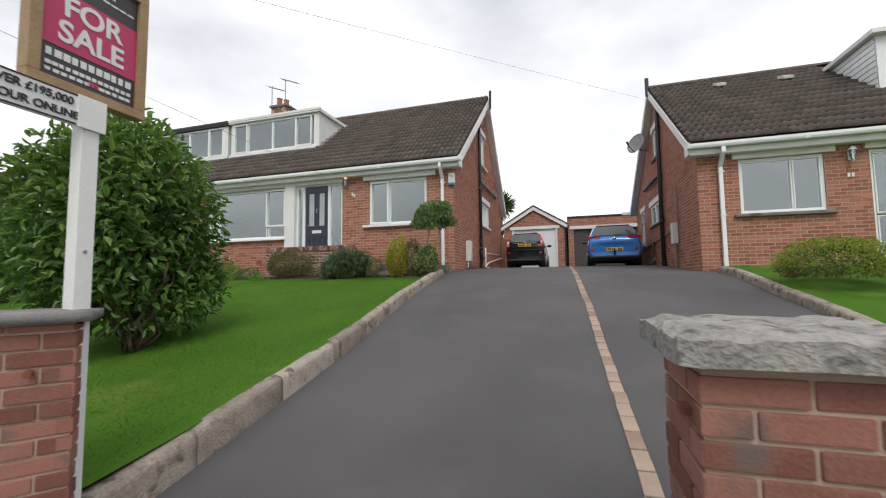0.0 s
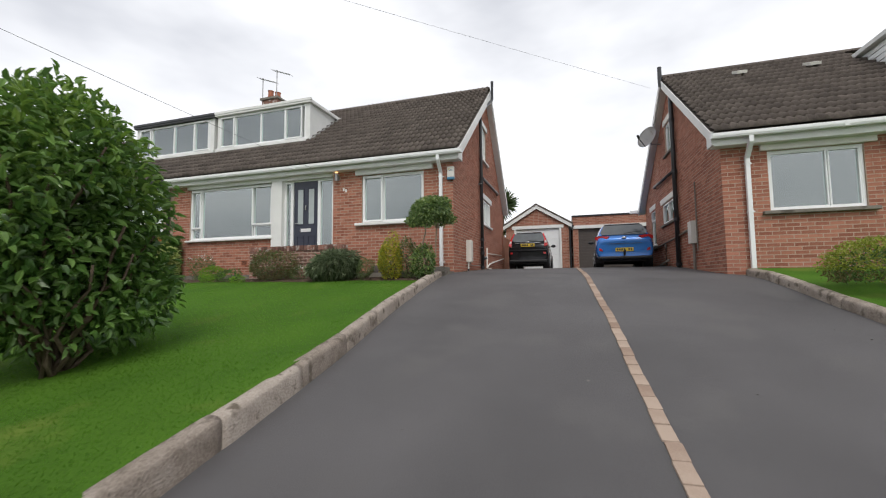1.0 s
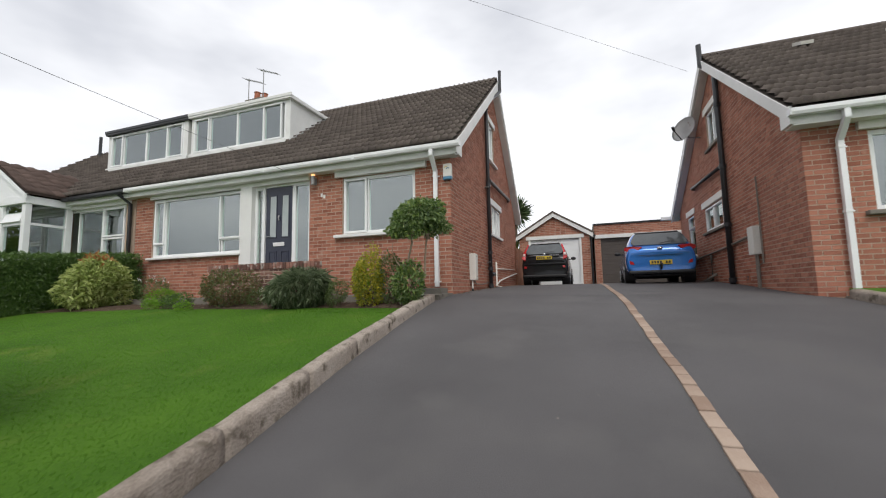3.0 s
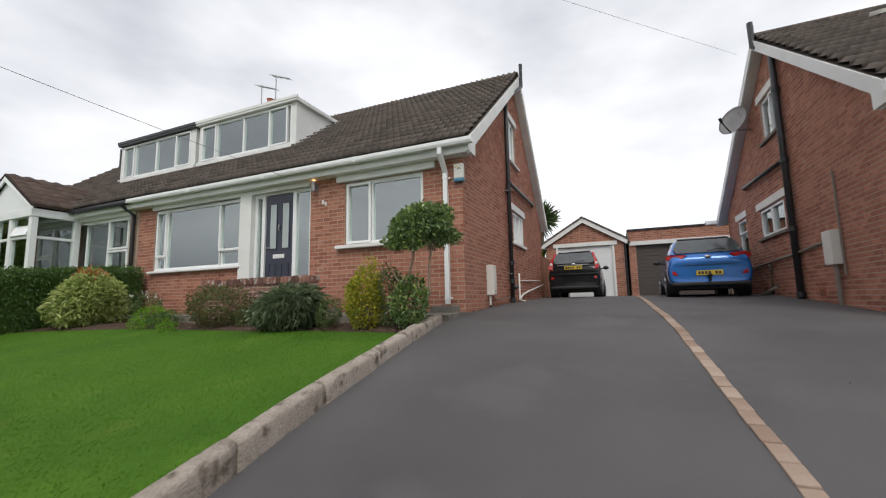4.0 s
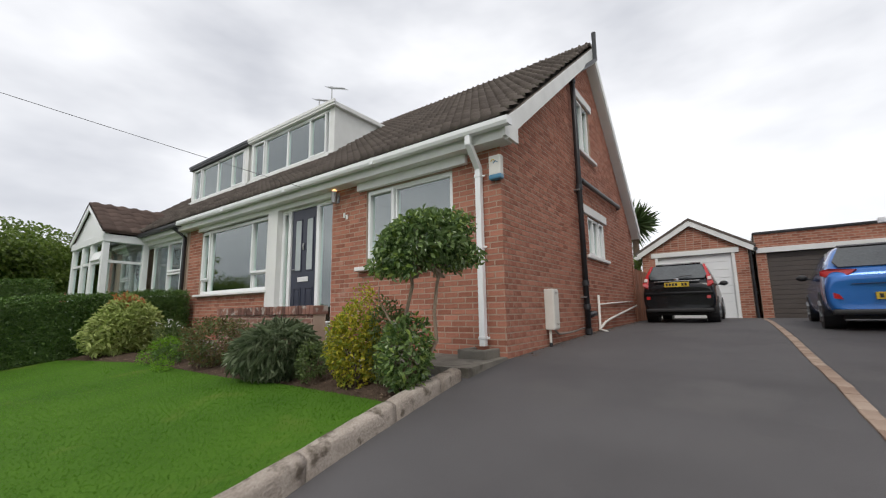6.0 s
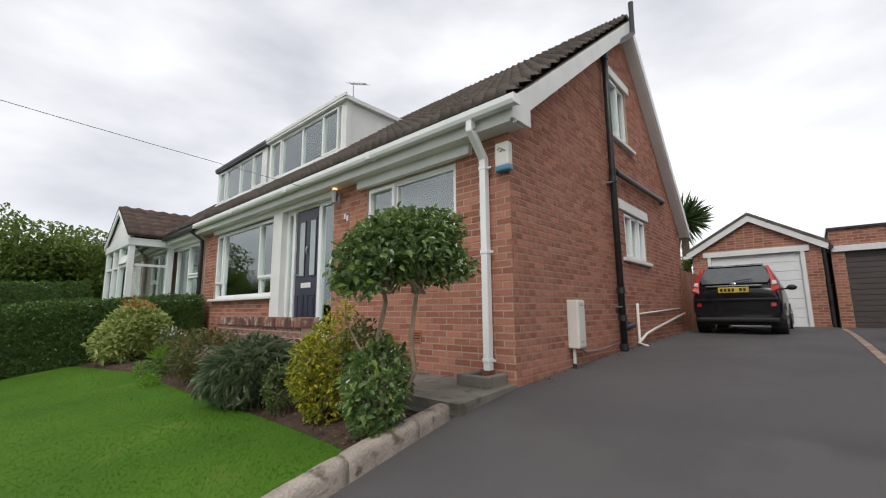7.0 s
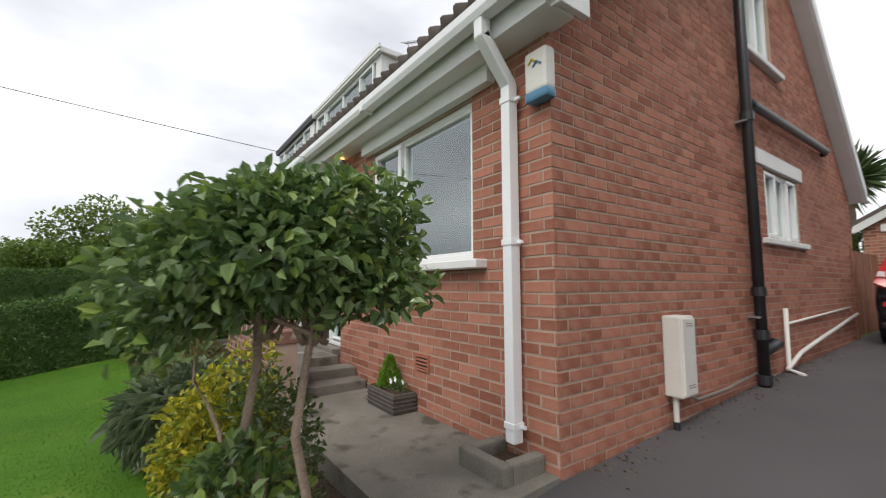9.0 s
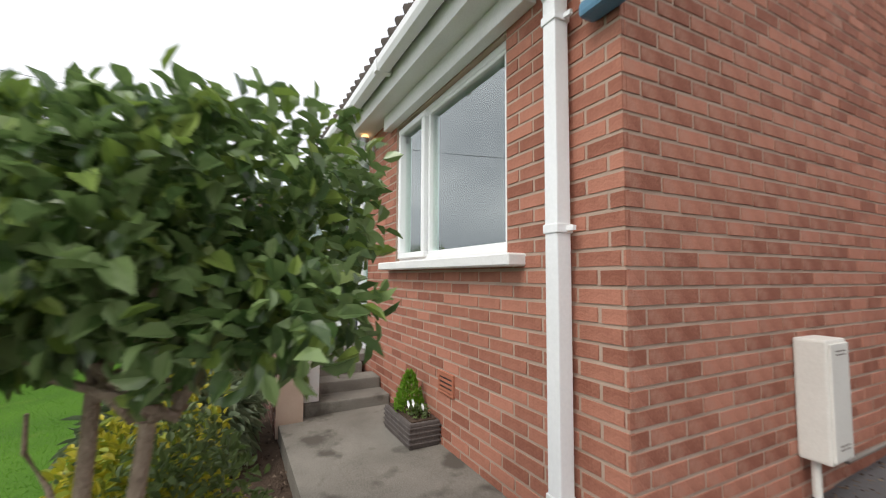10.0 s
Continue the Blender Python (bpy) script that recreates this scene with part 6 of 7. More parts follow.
def leafy(name, parent, p, out_, length, width, material, seed, lift=0.3, wild=0.7, fold=0.25, droop=0.25, hang=0.0, label=""):
    r = np.random.default_rng(seed)
    n = len(p)
    along = unit(out_ + r.normal(0, wild, (n, 3)) + np.array([0, 0, lift - hang]))
    up = unit(out_ * 0.6 + np.array([0, 0, 0.7]) + r.normal(0, 0.35, (n, 3)))
    s = r.uniform(0.65, 1.2, n)
    v, f = leaf_mesh(p, along, up, length * s, width * s, fold, droop)
    return soup(name, v, f, material, parent, label, "stuff")


def stems(parent, base, tips, r0, r1, seed, name="branch", bend=0.12, material=BARK):
    g = random.Random(seed)
    for t in tips:
        b, t = Vector(base) + Vector((g.uniform(-0.04, 0.04), g.uniform(-0.04, 0.04), 0)), Vector(t)
        mid = [b.lerp(t, k / 5) + Vector((g.uniform(-bend, bend), g.uniform(-bend, bend), 0)) * math.sin(math.pi * k / 5) * (t - b).length for k in range(6)]
        part(name, tube(bmesh.new(), mid, [r0 + (r1 - r0) * k / 5 for k in range(6)], 8), material, parent, smooth=True)


def shrub(label, at, radii, n, length, width, material, seed, category="shrub", second=None, size=0.38, hang=0.0, wild=0.7, shell=0.6, stem=True, lift=0.3, flat_low=-0.95, droop=0.25):
    """at: place on the ground; radii: half widths and half height."""
    x, y = at
    z = lawn_z(x, y) - 0.01
    s = thing("shrub", (x, y, z), label, category)
    c = (x, y, z + radii[2] * 0.96)
    p, o = crown(c, radii, n, seed, size, shell, flat_low)
    low = p[:, 2] > z + 0.01
    p, o = p[low], o[low]
    if second:
        pick = np.random.default_rng(seed + 1).random(len(p)) < second[1] * (1 if not second[2] else np.clip((p[:, 2] - c[2]) / radii[2] * 6 - 3.6, 0, 1) * 4)
        leafy("new_growth", s, p[pick], o[pick], length * 1.05, width, second[0], seed + 2, lift, wild, hang=hang, droop=droop)
        p, o = p[~pick], o[~pick]
    leafy("crown", s, p, o, length, width, material, seed, lift, wild, hang=hang, droop=droop)
    if stem:
        r = random.Random(seed)
        stems(s, (x, y, z - 0.04), [(x + r.uniform(-0.5, 0.5) * radii[0], y + r.uniform(-0.5, 0.5) * radii[1], z + radii[2] * r.uniform(0.7, 1.3)) for _ in range(6)], 0.014, 0.005, seed)
    return s


CAMELLIA = leaf_paint("camellia_leaf", (0.045, 0.086, 0.026), (0.215, 0.295, 0.118), 0.22, 0.24)
CAMELLIA_YOUNG = leaf_paint("camellia_young_leaf", (0.14, 0.215, 0.038), (0.27, 0.35, 0.085), 0.32, 0.25)
LAUREL = leaf_paint("laurel_leaf", (0.042, 0.098, 0.020), (0.155, 0.265, 0.065), 0.34, 0.22)
LAUREL_YOUNG = leaf_paint("laurel_young_leaf", (0.10, 0.18, 0.028), (0.20, 0.30, 0.06), 0.4, 0.28)
HEDGE = leaf_paint("hedge_leaf", (0.040, 0.085, 0.017), (0.115, 0.195, 0.045), 0.42, 0.18)
YELLOW = leaf_paint("golden_leaf", (0.24, 0.23, 0.018), (0.50, 0.43, 0.040), 0.5, 0.25)
OLIVE = leaf_paint("olive_leaf", (0.07, 0.105, 0.03), (0.15, 0.20, 0.07), 0.5, 0.2)
GREYGREEN = leaf_paint("grey_green_leaf", (0.070, 0.100, 0.050), (0.215, 0.255, 0.150), 0.6, 0.15)
# bronze foliage, and the painted shade low on the clipped domes
BROWN_SHADED = leaf_paint("bronze_leaf", (0.080, 0.060, 0.024), (0.19, 0.150, 0.060), 0.6, 0.2)
CREAMLEAF = leaf_paint("variegated_leaf", (0.20, 0.25, 0.06), (0.50, 0.54, 0.22), 0.45, 0.25)
PINKLEAF = leaf_paint("coral_leaf", (0.42, 0.13, 0.05), (0.55, 0.24, 0.11), 0.5, 0.25)
BRIGHT = leaf_paint("bright_leaf", (0.10, 0.22, 0.015), (0.20, 0.36, 0.03), 0.5, 0.3)
LIME = leaf_paint("golden_green_leaf", (0.15, 0.19, 0.018), (0.30, 0.34, 0.045), 0.5, 0.25)
TREELEAF = leaf_paint("tree_leaf", (0.060, 0.100, 0.017), (0.175, 0.235, 0.05), 0.5, 0.3)
PETAL = shade("white_petal", (0.7, 0.7, 0.7), (0.82, 0.82, 0.82), 0.6, 5, 60, 0.0)

# camellia standard beside the path
cz = lawn_z(-2.65, 8.0)
tree = thing("camellia_tree", (-2.66, 7.98, cz), "small clipped camellia tree with glossy leaves and bare stems", "tree")
stems(tree, (-2.60, 8.12, cz - 0.03), [(-2.66, 8.10, 2.38)], 0.020, 0.013, 3, "trunk", 0.05, BARK_PALE)
stems(tree, (-2.58, 8.22, cz - 0.03), [(-2.42, 8.24, 2.38)], 0.019, 0.012, 4, "trunk", 0.05, BARK_PALE)
r = random.Random(12)
stems(tree, (-2.63, 8.14, 2.22), [(-2.52 + r.uniform(-0.28, 0.15), 8.12 + r.uniform(-0.24, 0.24), r.uniform(2.4, 2.62)) for _ in range(9)], 0.010, 0.004, 5, material=BARK_PALE)
stems(tree, (-2.44, 8.23, 2.22), [(-2.50 + r.uniform(-0.2, 0.2), 8.15 + r.uniform(-0.24, 0.28), r.uniform(2.4, 2.62)) for _ in range(9)], 0.010, 0.004, 6, material=BARK_PALE)
stems(tree, (-2.70, 8.10, 1.72), [(-2.84, 7.94, 2.15)], 0.010, 0.005, 7, material=BARK_PALE)
p, o = crown((-2.55, 8.14, 2.48), (0.42, 0.455, 0.315), 5100, 21, 0.28, 0.55, -0.62, 0.010)
for c_, r_, n_, s_ in (((-2.78, 7.90, 2.38), (0.20, 0.20, 0.10), 380, 23), ((-2.29, 8.37, 2.33), (0.22, 0.22, 0.12), 420, 24), ((-2.69, 8.39, 2.42), (0.25, 0.22, 0.16), 350, 25)):
    p2, o2 = crown(c_, r_, n_, s_, 0.2, 0.3, -0.9)
    p, o = np.concatenate([p, p2]), np.concatenate([o, o2])
# the clipped dome rises towards the house
p[:, 2] -= 0.17 * ((p[:, 0] + 2.52) * -0.62 + (p[:, 1] - 8.12) * -0.78)
for way, keep_ in (((-0.55, -0.83), 0.84), ((0.88, -0.48), 0.66)):
    s_ = np.clip((p[:, 0] + 2.52) * way[0] + (p[:, 1] - 8.12) * way[1], 0, None) * (1 - keep_)
    p[:, 0] -= s_ * way[0]
    p[:, 1] -= s_ * way[1]
low_ = np.random.default_rng(2).random(len(p)) < 0.16
leafy("crown", tree, p[~low_], o[~low_], 0.048, 0.027, CAMELLIA, 31, 0.05, 0.75, 0.2, 0.3, 0.15)
leafy("new_growth", tree, p[low_], o[low_], 0.050, 0.028, CAMELLIA_YOUNG, 32, 0.2, 0.7, 0.2, 0.3)
p, o = crown((-2.52, 8.12, 2.48), (0.34, 0.34, 0.15), 700, 22, 0.1, 0.3, -0.9)
leafy("inner_leaves", tree, p, o, 0.066, 0.036, CAMELLIA, 33, 0.0, 0.9)

# large evergreen by the gate
bz = lawn_z(-3.95, 3.45)
bush = thing("evergreen_bush", (-3.95, 3.45, bz), "large glossy evergreen bush with bare lower stems", "bush")
r = random.Random(9)
stems(bush, (-3.95, 3.45, bz - 0.05), [(-4.1 + 0.7 * math.cos(a), 3.5 + 0.6 * math.sin(a), bz + r.uniform(0.8, 1.5)) for a in [k * 0.52 for k in range(12)]], 0.026, 0.009, 8, bend=0.12, material=BARK)
stems(bush, (-3.93, 3.36, bz - 0.05), [(-3.42, 3.3, bz + 0.8), (-3.65, 3.0, bz + 0.7), (-3.45, 3.6, bz + 0.9), (-3.6, 3.15, bz + 1.5), (-3.5, 3.4, bz + 1.7), (-3.9, 2.85, bz + 1.3), (-3.75, 2.9, bz + 1.6)], 0.019, 0.008, 10, bend=0.12, material=BARK)
p, o = crown((-4.15, 3.36, 1.86), (0.75, 0.72, 0.95), 8800, 41, 0.30, 0.6, -0.82, 0.016)
r = np.random.default_rng(6)
new_ = (r.random(len(p)) < np.clip((p[:, 2] - 1.6) * 0.45, 0.06, 0.5))
leafy("crown", bush, p[~new_], o[~new_], 0.092, 0.042, LAUREL, 42, 0.1, 0.75, 0.2, 0.35)
leafy("new_growth", bush, p[new_], o[new_], 0.095, 0.038, LAUREL_YOUNG, 43, 0.35, 0.7, 0.2, 0.3)
p, o = crown((-4.15, 3.36, 1.86), (0.53, 0.5, 0.66), 1700, 44, 0.1, 0.4, -0.8)
leafy("inner_leaves", bush, p, o, 0.11, 0.046, LAUREL, 45, 0.1, 0.9)
p, o = crown((-4.24, 3.66, 1.28), (0.80, 0.76, 0.56), 4200, 46, 0.3, 0.5, -0.85)
leafy("lower_leaves", bush, p, o, 0.095, 0.042, LAUREL, 47, 0.1, 0.8)

# border shrubs, from the drive towards the hedge
shrub("glossy dark green rounded shrub at the kerb", (-2.64, 8.04), (0.20, 0.20, 0.315), 1300, 0.054, 0.029, CAMELLIA, 51, second=(CAMELLIA_YOUNG, 0.18, False))
shrub("golden yellow and green upright shrub in the border", (-3.30, 8.10), (0.27, 0.27, 0.375), 3200, 0.040, 0.021, YELLOW, 52, second=(LIME, 0.30, False), wild=0.9)
shrub("olive green shrub growing into the golden one", (-3.02, 8.26), (0.20, 0.20, 0.385), 1400, 0.038, 0.020, OLIVE, 58, wild=0.9)
shrub("small rounded pale green shrub in the border", (-3.76, 8.0), (0.17, 0.17, 0.21), 900, 0.030, 0.016, OLIVE, 53, wild=0.9)
shrub("spreading grey-green shrub with arching sprays", (-4.44, 8.06), (0.50, 0.42, 0.29), 4600, 0.115, 0.013, GREYGREEN, 54, wild=0.45, hang=0.75, droop=0.5)
shrub("bronze-leaved twiggy shrub in the border", (-5.95, 8.15), (0.46, 0.36, 0.29), 3000, 0.046, 0.020, BROWN_SHADED, 55, second=(OLIVE, 0.35, False), wild=1.0)
shrub("cream variegated shrub with coral new leaves", (-9.2, 8.12), (0.47, 0.46, 0.53), 3600, 0.105, 0.038, CREAMLEAF, 56, second=(PINKLEAF, 0.16, True), wild=0.8)
shrub("low bright green perennial in the flower bed", (-7.5, 8.2), (0.26, 0.2, 0.16), 700, 0.05, 0.016, BRIGHT, 57, "plant", stem=False)
shrub("low dark green perennial in the flower bed", (-6.9, 8.0), (0.28, 0.2, 0.13), 700, 0.04, 0.016, HEDGE, 59, "plant", stem=False)
shrub("leggy green perennial with white flowers", (-8.0, 8.4), (0.32, 0.25, 0.26), 900, 0.05, 0.014, OLIVE, 60, "plant", second=(PETAL, 0.05, True), stem=False)
shrub("small green plant with white flowers by the wall", (-5.35, 8.2), (0.20, 0.16, 0.14), 420, 0.035, 0.016, OLIVE, 61, "plant", second=(PETAL, 0.05, True), stem=False)
shrub("small bright green seedling at the bed edge", (-6.4, 7.72), (0.16, 0.1, 0.07), 260, 0.035, 0.016, BRIGHT, 62, "plant", stem=False)
shrub("small bright green seedling at the bed edge", (-7.3, 7.85), (0.18, 0.1, 0.08), 260, 0.035, 0.016, BRIGHT, 63, "plant", stem=False)
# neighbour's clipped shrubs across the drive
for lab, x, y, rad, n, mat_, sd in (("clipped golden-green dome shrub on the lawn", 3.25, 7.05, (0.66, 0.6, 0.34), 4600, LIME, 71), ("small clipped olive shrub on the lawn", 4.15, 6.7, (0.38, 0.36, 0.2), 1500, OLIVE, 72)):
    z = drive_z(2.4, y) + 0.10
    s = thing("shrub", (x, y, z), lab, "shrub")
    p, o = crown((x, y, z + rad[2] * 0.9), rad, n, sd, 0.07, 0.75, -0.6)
    # low leaves on the left turn dark brown: the dome's shaded side as colour
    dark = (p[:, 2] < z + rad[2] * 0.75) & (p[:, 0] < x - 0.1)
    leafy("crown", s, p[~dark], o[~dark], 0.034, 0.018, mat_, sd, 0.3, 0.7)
    leafy("lower_leaves", s, p[dark], o[dark], 0.032, 0.016, BROWN_SHADED, sd + 5, 0.3, 0.8)
    # darker green inside, so that the gaps between leaves look shaded
    p, o = crown((x, y, z + rad[2] * 0.8), (rad[0] * 0.8, rad[1] * 0.8, rad[2] * 0.8), n // 3, sd + 1, 0.05, 0.6, -0.6)
    leafy("inner_leaves", s, p, o, 0.04, 0.02, HEDGE, sd + 2)


# clipped hedge along the boundary
def hedge(name, label, x0, x1, ys, top, low, n, seed, size=0.034):
    h = thing(name, ((x0 + x1) / 2, (ys[0] + ys[1]) / 2, low(ys[0])), label, "hedge")
    r = np.random.default_rng(seed)
    y = r.uniform(ys[0], ys[1], n)
    face = r.random(n)
    tz, bz_ = np.array([top(v) for v in y]), np.array([low(v) for v in y])
    x, z, out_ = np.full(n, x1), bz_ + (tz - bz_) * r.random(n), np.tile([1.0, 0, 0], (n, 1))
    t_ = face > 0.62
    x[t_], z[t_], out_[t_] = r.uniform(x0, x1, t_.sum()), tz[t_], (0, 0, 1)
    e_ = face > 0.92
    x[e_], y[e_], out_[e_] = r.uniform(x0, x1, e_.sum()), ys[1], (0, 1, 0)
    z[e_] = bz_[e_] + (tz[e_] - bz_[e_]) * r.random(e_.sum())
    bulge = np.array([noise.noise((0.8 * a, 1.3 * b, 1.0)) for a, b in zip(y, z)]) * 0.07
    p = np.stack([x, y, z], 1) + out_ * (bulge + r.normal(0, 0.03, n))[:, None]
    leafy("foliage", h, p, out_, size, size * 0.55, HEDGE, seed, 0.3, 0.9)
    bm = bmesh.new()
    rings = [[bm.verts.new(v) for v in ((x0 + 0.05, q, low(q) + 0.02), (x1 - 0.07, q, low(q) + 0.02), (x1 - 0.07, q, top(q) - 0.06), (x0 + 0.05, q, top(q) - 0.06))] for q in np.linspace(ys[0], ys[1] - 0.06, 8)]
    for a, b in zip(rings, rings[1:]):
        for k in range(4):
            bm.faces.new((a[k], a[(k + 1) % 4], b[(k + 1) % 4], b[k]))
    bm.faces.new(rings[0])
    bm.faces.new(rings[-1])
    part("twig_core", bm, HEDGE, h, "dense shaded foliage")
    return h


hedge("hedge", "clipped dark green boundary hedge beside the lawn", -10.48, -9.83, (1.8, 9.38), lambda y: float(np.interp(y, [1.8, 6, 7.1, 8.2, 9.5], [1.46, 2.08, 2.23, 2.34, 2.41])), lambda y: lawn_z(0, y) - 0.02, 36000, 81, 0.046)
hedge("hedge", "clipped hedge in the garden beyond", -16.2, -15.6, (4.0, 8.3), lambda y: 2.62 + 0.03 * y, lambda y: lawn_z(0, y), 16000, 82, 0.06)


# trees and garden greenery beyond the hedge
def garden_tree(at, height, spread, seed, material=TREELEAF, low=0.35, n=7500, leaf=0.15, name="garden_tree", label="leafy green garden tree beyond the hedge"):
    x, y, z = at
    t = thing(name, at, label, "tree", "trees beyond the hedge")
    top = z + height
    part("trunk", tube(bmesh.new(), [(x, y, z - 0.1), (x + 0.05, y, z + height * 0.3), (x, y + 0.06, z + height * 0.55)], [0.13, 0.10, 0.06], 9), BARK, t, smooth=True)
    g = random.Random(seed)
    ps, os_ = [], []
    for k in range(9):
        a = g.uniform(0, 6.28)
        rr = spread * g.uniform(0.25, 0.75) * (0 if k == 0 else 1)
        c = (x + rr * math.cos(a), y + rr * math.sin(a), z + height * g.uniform(low + 0.12, 0.86))
        stems(t, (x, y, z + height * 0.3), [c], 0.045, 0.012, seed + k, bend=0.08)
        p, o = crown(c, (spread * g.uniform(0.35, 0.5), spread * g.uniform(0.35, 0.5), height * g.uniform(0.14, 0.2)), n // 9, seed * 3 + k, 0.3, 0.35, -0.95)
        ps.append(p), os_.append(o)
    leafy("crown", t, np.concatenate(ps), np.concatenate(os_), leaf, leaf * 0.6, material, seed, 0.1, 0.9)
    return t


for x, y, h, s, sd in ((-20.5, 6.4, 4.6, 2.4, 101), (-22.0, 9.6, 4.8, 2.6, 102), (-24.5, 3.8, 3.9, 2.4, 103), (-25, 12.2, 4.6, 2.6, 104), (-20.2, 8.3, 3.2, 1.9, 105), (-32, -1.5, 4.5, 3.0, 106), (-36, 3, 5, 3.2, 107), (-40, -6, 5.5, 3.5, 108), (-19.6, 10.8, 3.2, 1.7, 109)):
    garden_tree((x, y, lawn_z(0, min(y, 9)) - 0.1), h, s, sd)
# rounded garden bushes behind the hedge
for x, y, rr, sd in ((-18.0, 5.6, 1.0, 121), (-18.6, 3.2, 1.1, 122), (-17.5, 7.8, 0.9, 123)):
    z = lawn_z(0, y)
    s = thing("garden_bush", (x, y, z), "dense green garden bush beyond the hedge", "bush", "bushes beyond the hedge")
    p, o = crown((x, y, z + rr * 0.85), (rr, rr, rr), 1500, sd, 0.15, 0.5, -0.8)
    leafy("crown", s, p, o, 0.12, 0.07, TREELEAF, sd)
# a brick house far behind those trees
fh = thing("house", (-30, 13, 1.3), "distant brick house half hidden by trees", "house")
part("wall", boxed(-34, -28, 11, 17, 1.0, 5.2), BRICK, fh)
part("roof", extruded(bmesh.new(), [(-34.3, 10.7, 5.1), (-34.3, 17.3, 5.1), (-34.3, 14, 7.2)], (6.6, 0, 0)), TILE_BROWN, fh)
for y in (12.0, 14.6):
    w_ = part("window", boxed(-28.02, -27.97, y, y + 1.3, 3.4, 4.6), WHITE, fh)
    part("pane", boxed(-27.968, -27.96, y + 0.1, y + 1.2, 3.5, 4.5), CAR_GLASS, w_)
# palm behind the fence
palm = thing("palm_tree", (-3.2, 20.6, 1.3), "spiky green cabbage palm behind the fence", "palm")
part("trunk", tube(bmesh.new(), [(-3.25, 20.6, 1.2), (-3.22, 20.6, 3.4), (-3.2, 20.6, 4.75)], [0.13, 0.11, 0.10], 9), BARK, palm, smooth=True)
r = np.random.default_rng(77)
d = unit(r.normal(size=(260, 3)) * np.array([1, 1, 0.8]) + np.array([0, 0, 0.25]))
v, f = leaf_mesh(np.tile([-3.2, 20.6, 4.8], (260, 1)) + d * 0.06, d, unit(np.cross(d, r.normal(size=(260, 3)))), r.uniform(0.6, 0.9, 260), np.full(260, 0.034), 0.1, 0.22)
soup("crown", v, f, leaf_paint("palm_leaf", (0.05, 0.09, 0.03), (0.11, 0.16, 0.06), 0.5, 0.15), palm)
s = thing("garden_bush", (-3.3, 19.9, 1.6), "ivy-clad bush spilling over the fence", "bush", "bushes beyond the hedge")
p, o = crown((-3.35, 20.3, 2.85), (0.55, 0.8, 0.8), 1600, 131, 0.25, 0.5, -0.9)
leafy("crown", s, p, o, 0.09, 0.05, TREELEAF, 131)
stems(s, (-3.3, 19.9, 1.55), [(-3.35, 20.2, 2.9)], 0.04, 0.02, 3)

# trough with a small conifer on the path
trough = thing("planter", (-4.05, 9.38, 1.455), "small dark stone trough on the path", "planter")
bm = boxed(-4.27, -3.83, 9.29, 9.49, 1.452, 1.60, bevel=0.012)
part("trough", bm, shade("dark_stoneware", (0.055, 0.045, 0.042), (0.13, 0.11, 0.10), 0.85, 14, 80, 0.7), trough)
for k in range(4):
    part("ridge", boxed(-4.275, -3.825, 9.284, 9.496, 1.475 + k * 0.03, 1.487 + k * 0.03, bevel=0.004), bpy.data.materials["dark_stoneware"], trough)
part("soil", boxed(-4.25, -3.85, 9.31, 9.47, 1.59, 1.606), SOIL, trough)
con = thing("conifer", (-4.08, 9.39, 1.60), "tiny lime-green conifer in the trough", "plant")
r = np.random.default_rng(5)
hgt = r.random(1100) ** 1.3
ang = r.uniform(0, 6.28, 1100)
rad = 0.095 * (1 - hgt) ** 0.75 * r.uniform(0.6, 1.05, 1100) + 0.004
p = np.stack([-4.08 + rad * np.cos(ang), 9.39 + rad * np.sin(ang), 1.605 + 0.235 * hgt], 1)
o = np.stack([np.cos(ang), np.sin(ang), np.full(1100, 0.9)], 1)
leafy("foliage", con, p, unit(o), 0.028, 0.010, BRIGHT, 6, 0.6, 0.35)
vio = thing("bedding_plant", (-3.93, 9.39, 1.60), "small bedding plant with white flowers in the trough", "plant")
p, o = crown((-3.93, 9.39, 1.63), (0.07, 0.06, 0.04), 120, 9, 0.1, 0.3)
leafy("leaves", vio, p, o, 0.03, 0.016, OLIVE, 9)
for x, y, z in ((-3.90, 9.35, 1.70), (-3.95, 9.34, 1.68), (-3.89, 9.41, 1.67)):
    p_ = np.tile([x, y, z], (5, 1))
    a = np.arange(5) * 1.2566
    v, f = leaf_mesh(p_, np.stack([np.cos(a), np.full(5, -0.5), np.sin(a)], 1), np.tile([0.0, -1.0, 0.2], (5, 1)), np.full(5, 0.024), np.full(5, 0.022), 0.1, 0.1)
    soup("flower", v, f, PETAL, vio)

# grass blades over the lawn
r = np.random.default_rng(50)
n = 90000
gx = -9.85 + 7.95 * r.random(n) ** 0.75
gy = r.uniform(1.75, 7.92, n)
ok = np.array([y < lawn_edge(x) + 0.015 and x < kerb_x(y) - 0.115 for x, y in zip(gx, gy)])
gx, gy = gx[ok], gy[ok]
gz = np.array([lawn_z(x, y) + 0.01 * noise.noise((x * 0.9, y * 0.9, 0)) for x, y in zip(gx, gy)])
h = r.uniform(0.006, 0.013, len(gx))
a = r.uniform(0, 6.28, len(gx))
w = 0.004
b0 = np.stack([gx - w * np.cos(a), gy - w * np.sin(a), gz - 0.004], 1)
b1 = np.stack([gx + w * np.cos(a), gy + w * np.sin(a), gz - 0.004], 1)
tip = np.stack([gx + r.normal(0, 0.010, len(gx)), gy + r.normal(0, 0.010, len(gx)), gz + h], 1)
v = np.stack([b0, b1, tip], 1).reshape(-1, 3)
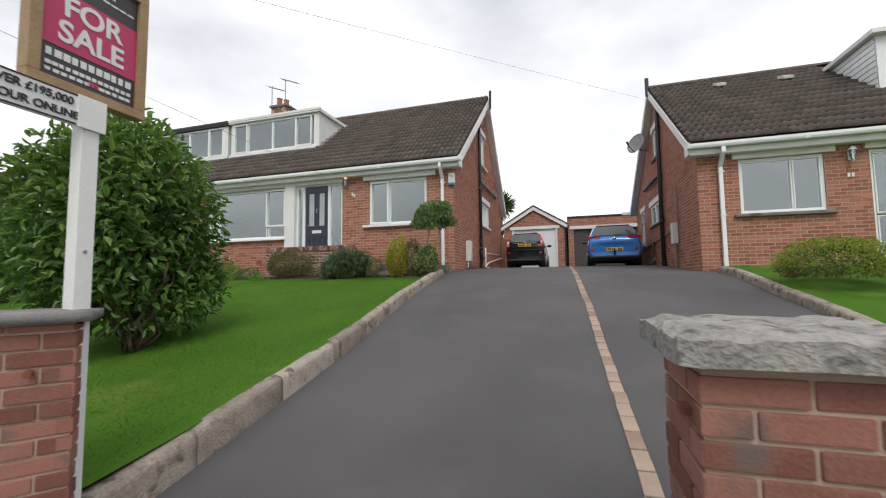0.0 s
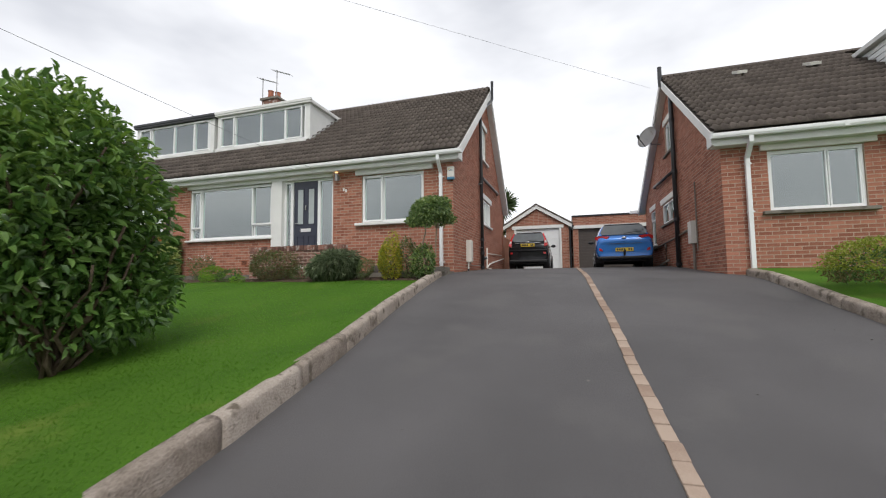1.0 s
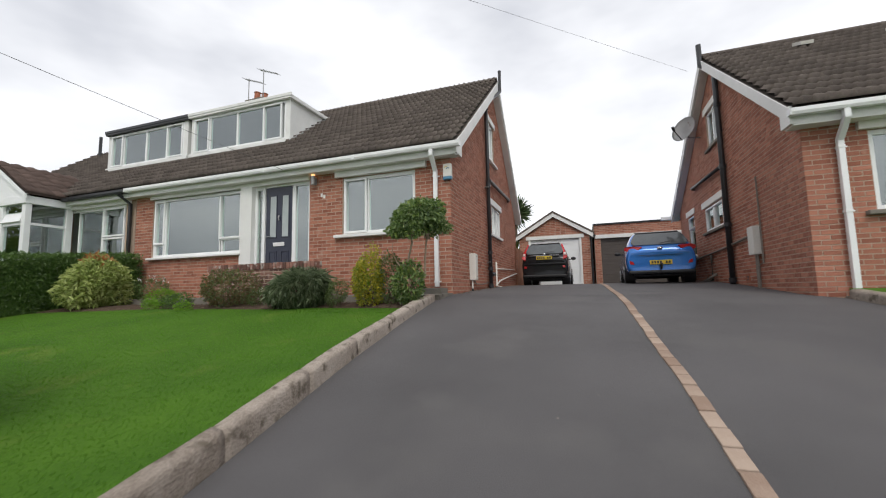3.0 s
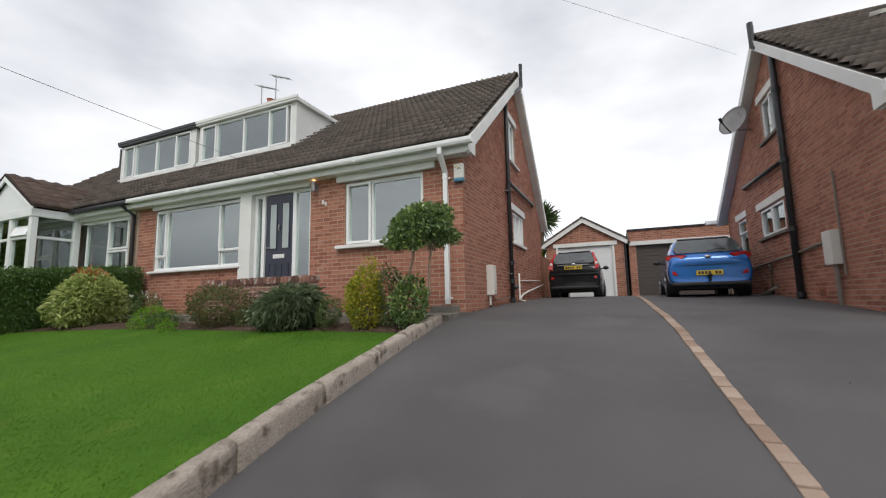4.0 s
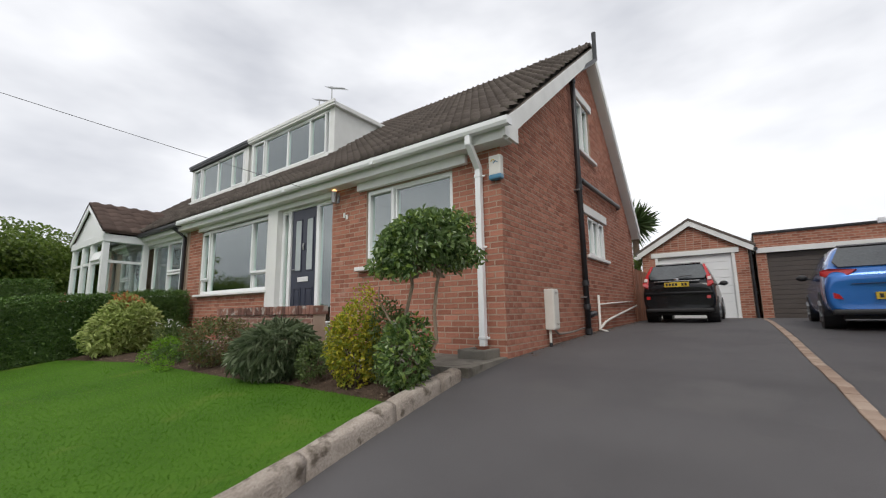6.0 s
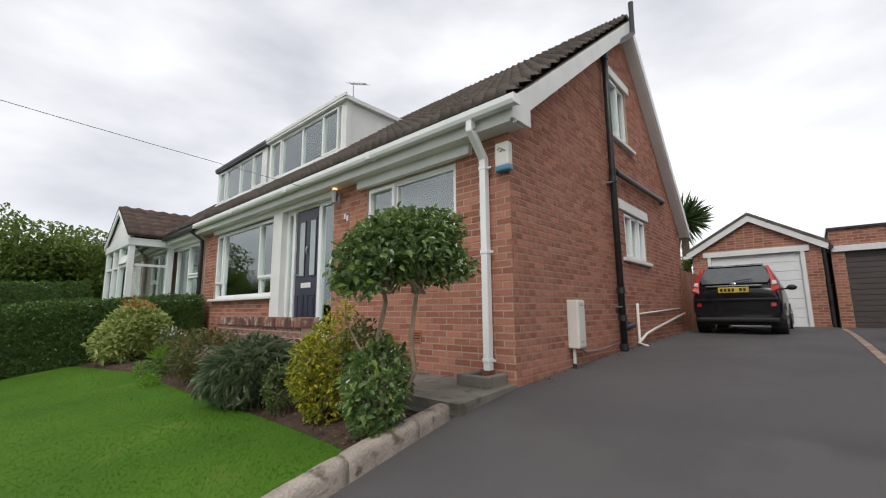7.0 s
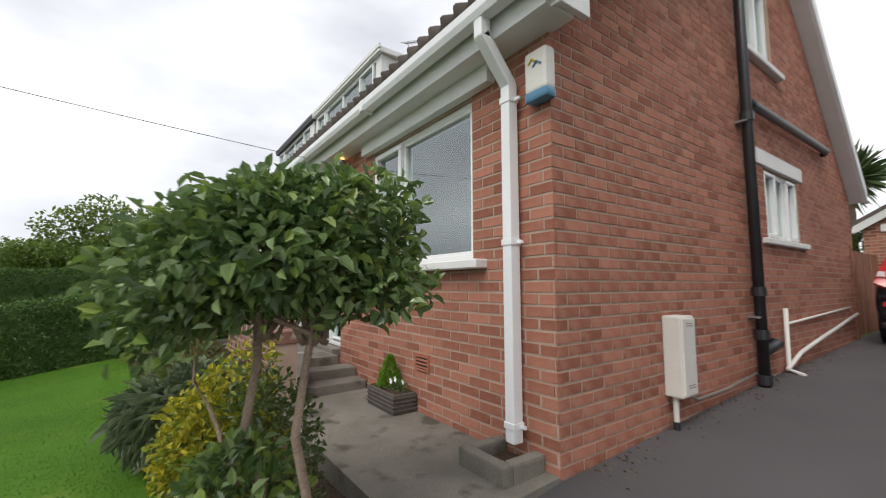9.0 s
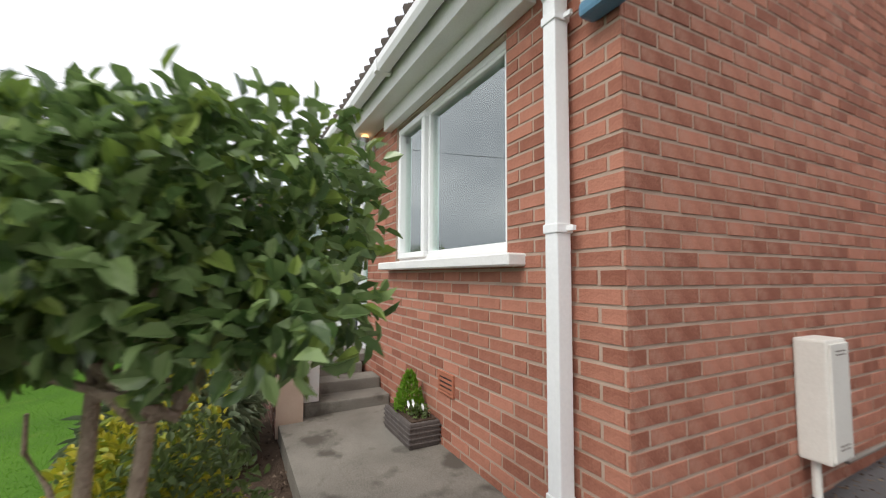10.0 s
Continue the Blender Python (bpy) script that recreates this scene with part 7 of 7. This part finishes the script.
soup("grass_blades", v, np.arange(len(v)).reshape(-1, 3), BLADE, None, "short mown grass blades on the lawn", "stuff", category="grass")
wire((-5.8, 9.2, 3.88), (-11.8, -9.6, 7.8), 0.25, 0.0034)
wire((2.1, 13.45, 6.5), (-10.3, -2.1, 4.6), 0.05, 0.0022)

# the far side of the street, seen only in the windows
for x, y, h, s, sd in ((-9, -15, 6.5, 2.6, 141), (-3, -17, 5.0, 2.4, 142), (4, -16, 6.0, 2.6, 143), (-16, -14, 5.0, 2.6, 144)):
    garden_tree((x, y, -0.6), h, s, sd, n=2500, leaf=0.22, label="leafy tree across the street")
oh = thing("house", (-4, -24, -0.7), "pale rendered house across the street", "house")
part("wall", boxed(-12, 4, -28, -22, -0.9, 2.6), PAINT, oh)
part("roof", extruded(bmesh.new(), [(-12.3, -28.3, 2.5), (-12.3, -21.7, 2.5), (-12.3, -25, 5.0)], (16.6, 0, 0)), TILE, oh)
# pale grit and leaf litter on the tarmac
r = np.random.default_rng(91)
vs, fs = [], []
for i in range(46):
    x, y = r.uniform(-1.8, 2.3), r.uniform(2.0, 11.0)
    if abs(x - strip_x(y)) < 0.1:
        continue
    z, s, a = drive_z(x, y) + 0.004, r.uniform(0.004, 0.011), r.uniform(0, 6.28)
    k = len(vs)
    vs += [(x + s * math.cos(a + q), y + s * 0.6 * math.sin(a + q), z + (0.006 if q > 3 else 0.0)) for q in (0, 1.57, 3.14, 4.71)]
    fs.append((k, k + 1, k + 2, k + 3))
soup("leaf_litter", vs, fs, GREY_PIPE, None, "pale scattered grit and dry leaf bits", "stuff", category="litter")
# crumbs of soil and dead leaves in the bed and along the foot of the gable
r = np.random.default_rng(93)
vs, fs = [], []
for i in range(2600):
    if i < 1900:
        x, y = r.uniform(-9.6, -2.65), r.uniform(7.5, 8.7)
        if y < lawn_edge(x) + 0.04 or x > kerb_x(y) - 0.2:
            continue
        z = lawn_z(x, y) + 0.006
    else:
        y = r.uniform(9.6, 15.5)
        x = GX + 0.015 + abs(r.normal(0, 0.10))
        z = drive_z(x, y) + 0.002
    s_, a = r.uniform(0.006, 0.026) * (1 if i < 1900 else 0.55), r.uniform(0, 6.28)
    k = len(vs)
    vs += [(x + s_ * math.cos(a + q), y + s_ * 0.6 * math.sin(a + q), z) for q in (0, 2.1, 4.2)] + [(x, y, z + s_ * 0.5)]
    fs += [(k, k + 1, k + 3), (k + 1, k + 2, k + 3), (k + 2, k, k + 3)]
soup("soil_crumbs", vs, fs, CRUMB, None, "brown soil crumbs and dead leaf bits on the ground", "stuff", category="litter")

# ---- pieces: bricks and tiles, last ----
roof_tiles(home, PARTY, -2.34, EAVE, RIDGE, TILE, lambda x, k: x > -9.4 and k < 12, skip=lambda x, y: x < -6.98 and 10.5 < y < 12.2)
roof_tiles(twin, FAR, PARTY, EAVE, RIDGE, TILE, skip=lambda x, y: (-13.4 < x < -10.3 and 10.5 < y < 12.2))
roof_tiles(right, 2.26, 11.5, REAVE, RRIDGE, TILE, lambda x, k: x < 9, skip=lambda x, y: 6.0 < x < 8.95 and y > 10.7)
brickwork(gable_wall, laid(BASE, 7.0, gable_spans), side, lambda s, o, z: (o, s, z), singles=lambda s, z: s < 11.2 and 1.35 < z < 3.75)
brickwork(front_wall, laid(BASE, 3.82, front_spans, 1), front, lambda s, o, z: (s, -o, z), singles=lambda s, z: s > -4.95 and z > 1.4)
brickwork(rgable, laid(RB, 6.5, rgable_spans), rside, lambda s, o, z: (-o, s, z), singles=lambda s, z: s < 11.2 and z > 1.2)
brickwork(rfront, laid(RB, 3.62, rfront_spans, 1), front, lambda s, o, z: (s, -o, z), singles=lambda s, z: s < 4.9)
brickwork(lw, laid(1.35, 1.93, lambda z: [(-6.955, -4.635)]), lfront, lambda s, o, z: (s, -o, z), BRICK_OLD, singles=lambda s, z: True)
brickwork(gw, laid(1.5, 4.34, lambda z: minus([(float(np.interp(z, [3.52, 4.34], [-2.88, -1.6])) if z > 3.52 else -2.88, float(np.interp(z, [3.52, 4.34], [-0.19, -1.45])) if z > 3.52 else -0.19)], [(-2.52, -0.50)] if z < 3.46 else [(-2.62, -0.40)] if z < 3.60 else [])), gfront, lambda s, o, z: (s, -o, z), singles=lambda s, z: True)
brickwork(fw, laid(1.5, 3.9, lambda z: minus([(-0.03, 3.2)], [(0.2, 2.9)] if z < 3.52 else [])), gfront, lambda s, o, z: (s, -o, z), singles=lambda s, z: True)
